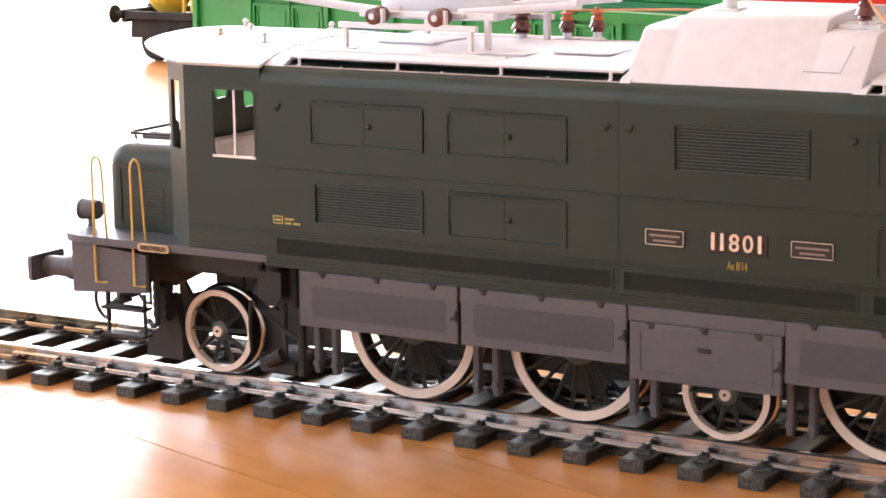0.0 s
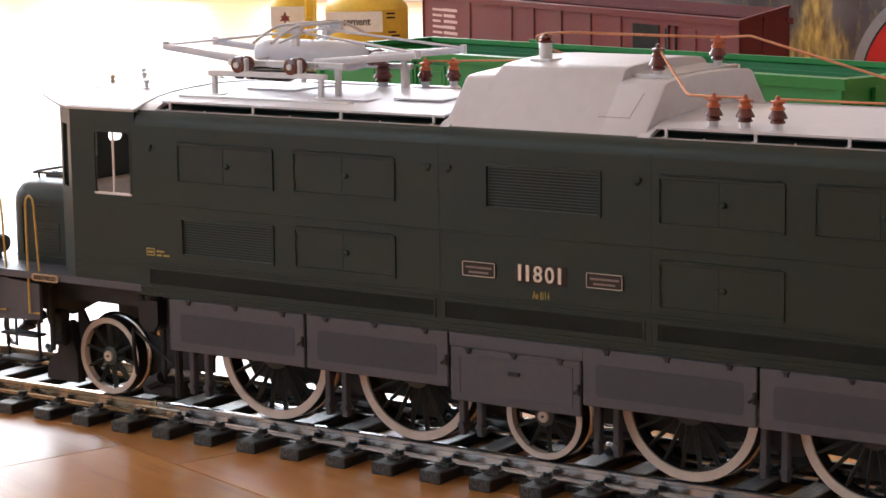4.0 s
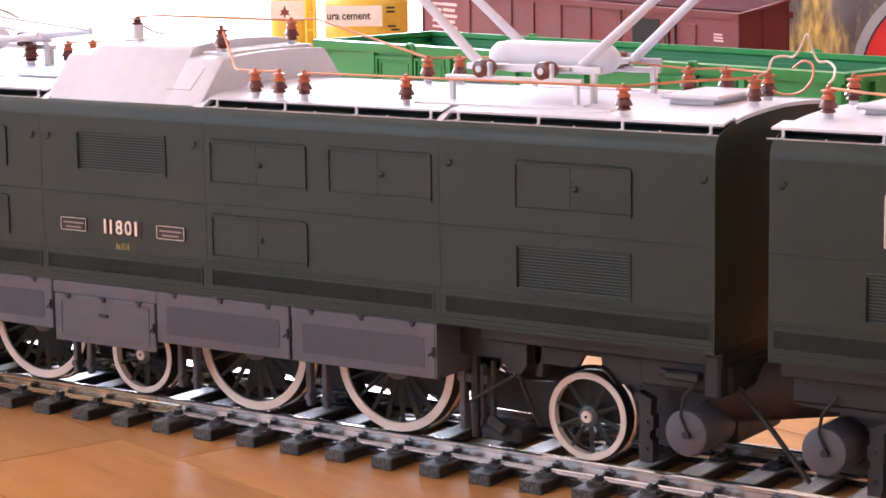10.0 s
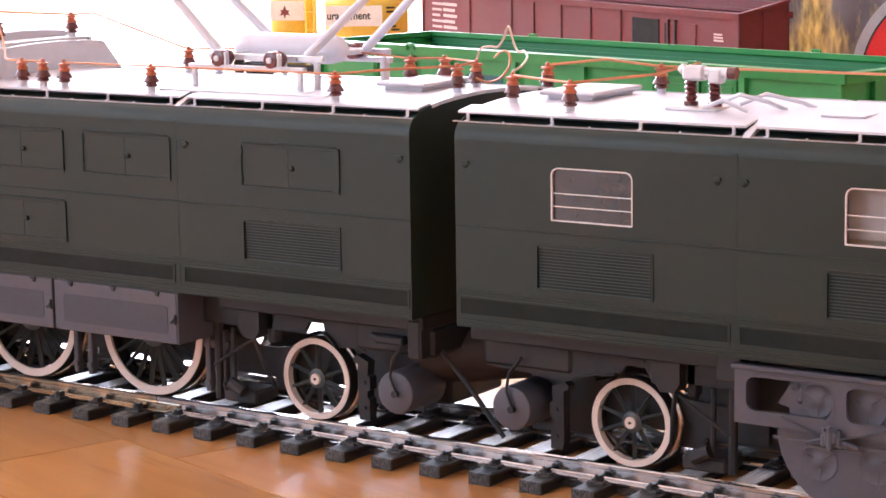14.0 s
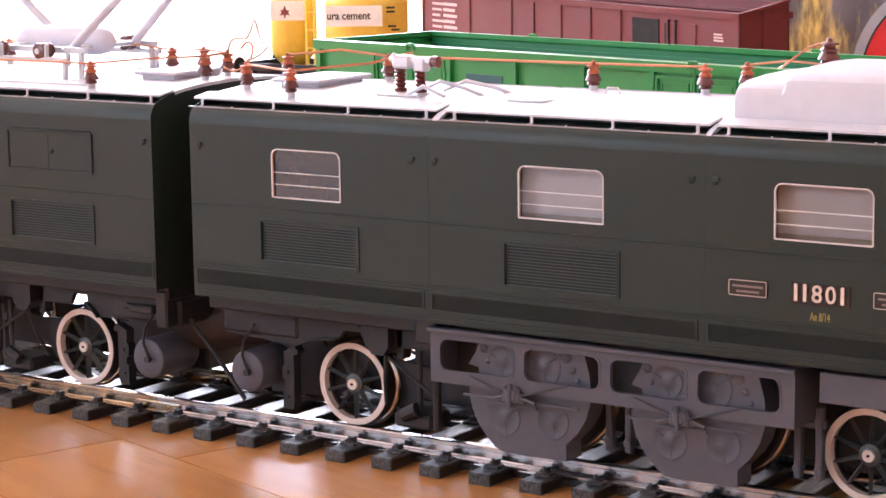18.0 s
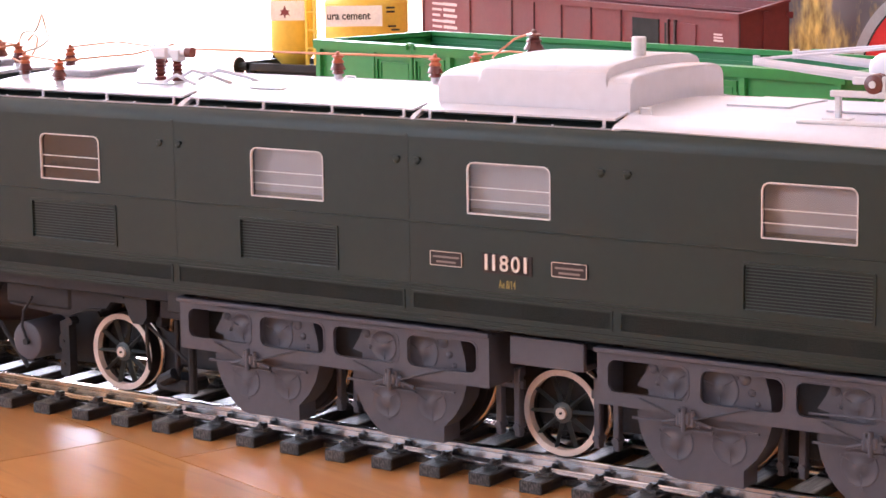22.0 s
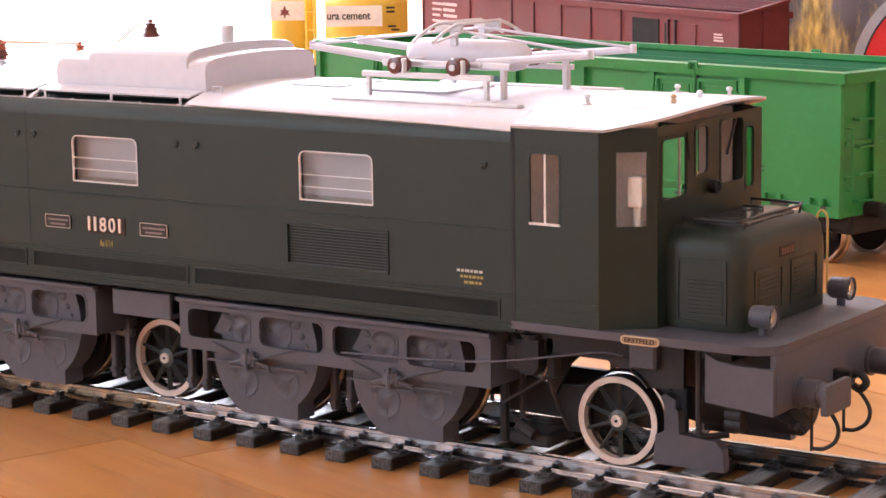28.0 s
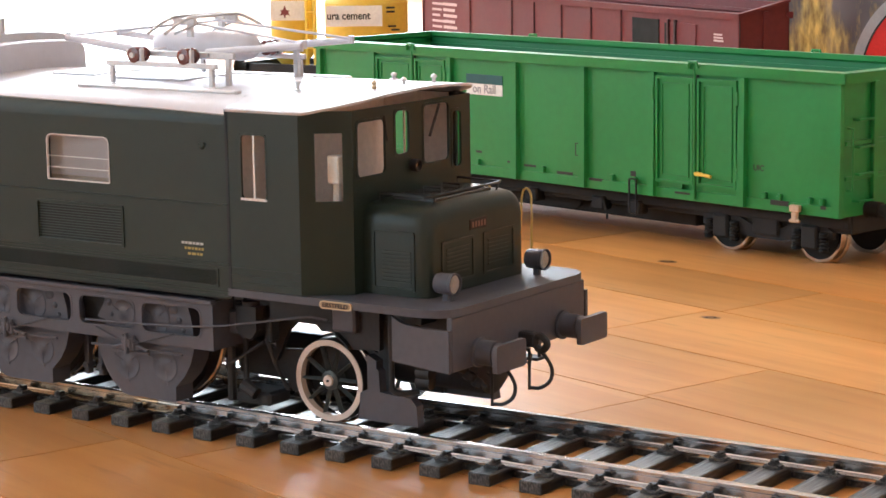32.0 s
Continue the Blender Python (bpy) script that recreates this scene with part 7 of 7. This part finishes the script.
def silo_wagon():
    yc, zb = 945.0, 52.0
    wg = thing("silo_wagon", (-735, yc, DATUM), "yellow cement silo wagon with white name panels", "freight wagon")
    nx, ny = math.cos(radians(-60)), math.sin(radians(-60))
    for xc, rad, k0, k1, zl, zh in ((-815, 20.0, -17, 13.5, 87.5, 105), (-733, 36.5, -31.1, 17.7, 85.2, 103)):
        bm = bmn()
        lathe(bm, (xc, yc, zb), (0, 0, 1), [(rad - 12, -8), (rad - 3, 2), (rad, 7), (rad, 52), (rad - 0.8, 55), (rad - 3.5, 58.5), (rad * 0.72, 65), (rad * 0.4, 70), (8, 72), (8, 75)], 48)
        s = part("silo", bm, W_YELLOW, wg, "yellow upright cement silo", smooth=40)
        bm = bmn()
        hoop(bm, (xc, yc, zb), (0, 0, 1), [(rad - 0.5, 51.2), (rad + 0.6, 51.4), (rad + 0.6, 52.4), (rad - 0.5, 52.6)], 48)
        part("rim_band", bm, W_YELLOW, s)
        # a flat name panel held before the silo
        def at(k, z, d):
            return (xc + nx * (rad + d) - ny * k, yc + ny * (rad + d) + nx * k, z)
        bm = bmn()
        loft(bm, [[at(k0, z, d), at(k1, z, d), at(k1, z, d + 0.8), at(k0, z, d + 0.8)] for z, d in ((zl, 0.6), (zh, 0.6))])
        p = part("name_panel", bm, W_WHITE, s, "white panel on the silo", smooth=0)
        if rad > 30:
            lettering("ura cement", 9.4, INK, p, at(-11.5, 94.2, 1.5), (90, 0, 30), 0.12, name="panel_lettering", bold=0.2, width=37.6)
            for k, z in ((21, 100), (21, 96.5), (22, 84), (25, 81)):
                bm = bmn()
                loft(bm, [[at(k, zz, -3.6), at(k + 7, zz, -5.4), at(k + 7, zz, -4.6), at(k, zz, -2.8)] for zz in (z, z + 1.6)])
                part("data_mark", bm, INK, s, "dark data lettering as a small bar", smooth=0)
        else:
            tri = [(-5, -4), (-1, -3), (-0.6, -6), (0.6, -6), (1, -3), (5, -4), (3.4, -0.5), (5, 1), (1.6, 1.5), (0, 6.4), (-1.8, 1.8), (-4.4, 1.2), (-3.2, -0.6)]
            bm = bmn()
            loft(bm, [[at(k * 0.9 - 4.1, 95.4 + z * 0.9, d) for k, z in tri] for d in (1.3, 1.6)])
            part("panel_emblem", bm, mat("emblem_red", (0.22, 0.05, 0.06), 0.5), p, "dark red angular emblem", smooth=0)
    bm = bmn()
    for s in (-1, 1):
        box(bm, -842, -684, yc + s * 34 - 2, yc + s * 34 + 2, zb - 9, zb - 2, 0.5)
    box(bm, -842, -837, yc - 36, yc + 36, zb - 12, zb - 1, 0.5)
    box(bm, -688, -684, yc - 36, yc + 36, zb - 8, zb + 1, 0.5)
    part("underframe", bm, W_BLACK, wg, smooth=0)
    bm = bmn()
    for x in (-790, -781):
        box(bm, x - 1.5, x + 1.5, yc - 13.5, yc - 10.5, zb - 6, zb + 66, 0.5)
    for z in (10, 26, 42, 58):
        box(bm, -790, -781, yc - 13, yc - 11, zb + z, zb + z + 2, 0.4)
    part("silo_frame", bm, W_YELLOW, wg, smooth=0)
    wagon_buffers(wg, -840, -1, yc, 46)
    bm = bmn()
    box(bm, -836, -688, yc - 30, yc + 30, 34, 45, 1)
    for x in (-815, -715):
        for s in (-1, 1):
            box(bm, x - 22, x + 22, yc + s * 28 - 2, yc + s * 28 + 2, 26, 36, 1)
            lathe(bm, (x, yc + s * 24, 21), (0, -s, 0), [(3, 0), (15, 0.5), (15, 5), (16, 6), (3, 6)], 24)
    part("running_gear", bm, W_BLACK, wg)


def poster():
    """A printed autumn scene with a round red sign, standing behind the wagons."""
    m = bpy.data.materials.new("autumn_print")
    m.use_nodes = True
    nt = m.node_tree
    b = nt.nodes["Principled BSDF"]
    b.inputs["Roughness"].default_value = 0.5
    tc = nt.nodes.new("ShaderNodeTexCoord")
    n = nt.nodes.new("ShaderNodeTexNoise")
    n.inputs["Scale"].default_value, n.inputs["Detail"].default_value = 14, 2
    nt.links.new(tc.outputs["Object"], n.inputs["Vector"])
    r = nt.nodes.new("ShaderNodeValToRGB")
    e = r.color_ramp.elements
    e[0].position, e[0].color = 0.35, (0.05, 0.042, 0.047, 1)
    e[1].position, e[1].color = 0.68, (0.25, 0.215, 0.225, 1)
    nt.links.new(n.outputs[0], r.inputs[0])
    # a golden birch in the print: a tall soft shape broken up by leaves
    sx = nt.nodes.new("ShaderNodeSeparateXYZ")
    nt.links.new(tc.outputs["Object"], sx.inputs[0])

    def math_node(op, p, q):
        k = nt.nodes.new("ShaderNodeMath")
        k.operation = op
        for i, v in enumerate((p, q)):
            if isinstance(v, (int, float)):
                k.inputs[i].default_value = v
            else:
                nt.links.new(v, k.inputs[i])
        return k.outputs[0]
    n2 = nt.nodes.new("ShaderNodeTexNoise")
    n2.inputs["Scale"].default_value, n2.inputs["Detail"].default_value, n2.inputs["Roughness"].default_value = 62, 6, 0.66
    stretch = nt.nodes.new("ShaderNodeMapping")
    stretch.inputs["Scale"].default_value = (1.7, 1, 0.5)
    nt.links.new(tc.outputs["Object"], stretch.inputs["Vector"])
    nt.links.new(stretch.outputs[0], n2.inputs["Vector"])
    soft = 0
    for cx, w in ((-0.274, 0.0), (-0.600, 0.012)):
        d = math_node("ABSOLUTE", math_node("SUBTRACT", sx.outputs[0], cx), 0)
        half = math_node("MAXIMUM", math_node("MULTIPLY", math_node("SUBTRACT", 0.120 + w, sx.outputs[2]), 0.62), 0.006)
        g = math_node("SUBTRACT", 1.15, math_node("DIVIDE", d, half))
        g = math_node("MAXIMUM", g, 0)
        soft = math_node("ADD", soft, g)
    lv = math_node("ADD", soft, math_node("MULTIPLY", math_node("SUBTRACT", n2.outputs[0], 0.5), 2.2))
    lv = math_node("MULTIPLY", math_node("SUBTRACT", lv, 0.1), 1.1)
    lv = math_node("MAXIMUM", math_node("MINIMUM", lv, 0.95), 0.0)
    mx = nt.nodes.new("ShaderNodeMix")
    mx.data_type = "RGBA"
    nt.links.new(lv, mx.inputs["Factor"])
    nt.links.new(r.outputs[0], mx.inputs[6])
    n3 = nt.nodes.new("ShaderNodeTexNoise")
    n3.inputs["Scale"].default_value, n3.inputs["Detail"].default_value = 110, 4
    nt.links.new(stretch.outputs[0], n3.inputs["Vector"])
    gold = nt.nodes.new("ShaderNodeValToRGB")
    gold.color_ramp.elements[0].position, gold.color_ramp.elements[0].color = 0.32, (0.26, 0.15, 0.03, 1)
    gold.color_ramp.elements[1].position, gold.color_ramp.elements[1].color = 0.62, (0.82, 0.60, 0.17, 1)
    nt.links.new(n3.outputs[0], gold.inputs[0])
    nt.links.new(gold.outputs[0], mx.inputs[7])
    nt.links.new(mx.outputs[2], b.inputs["Base Color"])
    bm = bmn()
    box(bm, -760, 420, 1249, 1256, DATUM, 330)
    ps = thing("poster", (-170, 1252, DATUM), "printed autumn landscape board with a round red sign", "poster")
    part("board", bm, m, ps, smooth=0)
    cx, cz, r0, r1 = -313.0, 24.0, 85.0, 94.3
    lo = math.asin((DATUM + 3 - cz) / r0)
    nn = 72
    arc = [lo + (math.pi - 2 * lo) * k / nn for k in range(nn + 1)]
    bm = bmn()
    prism(bm, [(cx + (r0 - 1.6) * math.cos(a), cz + (r0 - 1.6) * math.sin(a)) for a in arc], "y", 1246, 1249.2)
    part("sign_disc", bm, RED, ps, "round red sign", smooth=0)
    for name, ra, rb, m2, label in (("sign_line", r0 - 1.5, r0, INK, "thin black line round the red"), ("sign_rim", r0, r1, SIGN_GREY, "grey rim round the sign")):
        bm = bmn()
        loft(bm, [[(cx + rr * math.cos(a), yy, cz + rr * math.sin(a)) for rr, yy in ((ra, 1245.6), (rb, 1245.6), (rb, 1249.2), (ra, 1249.2))] for a in arc])
        part(name, bm, m2, ps, label)


green_wagon()
brown_wagon()
silo_wagon()
poster()


# ---- what moves ----
TRAVEL = [-258.6, -244.5, -231.0, -217.7, -204.0, -190.4, -176.7, -163.2, -149.2, -135.0, -120.7, -105.9, -89.5, -73.4, -58.4, -43.9, -29.5, -15.0, -0.2, 14.8, 29.4, 44.6, 59.4, 72.9, 86.8, 100.1, 114.0, 127.8, 141.8, 155.8, 169.9, 183.9, 198.0, 212.3, 226.8, 240.7, 254.3, 267.4, 280.8, 294.7, 308.7, 322.0, 335.6, 349.6, 363.7, 378.1, 392.7, 406.3, 419.8, 433.8, 447.5, 461.0, 475.0, 490.0, 506.0, 521.7, 537.5, 553.0, 568.6, 583.4, 597.5, 611.9, 626.8, 641.5, 655.6]


def motions():
    for body, ox in HALVES:
        walk(body, [(k * 0.5, pose((ox - s) / 1000, 0, (15.5 - DATUM) / 1000)) for k, s in enumerate(TRAVEL)])
    for ax, r in WHEELS:
        at = ax.location.copy()
        walk(ax, [(k * 0.5, Matrix.Translation(at) @ Matrix.Rotation(-s / r, 4, "Y")) for k, s in enumerate(TRAVEL)])


motions()
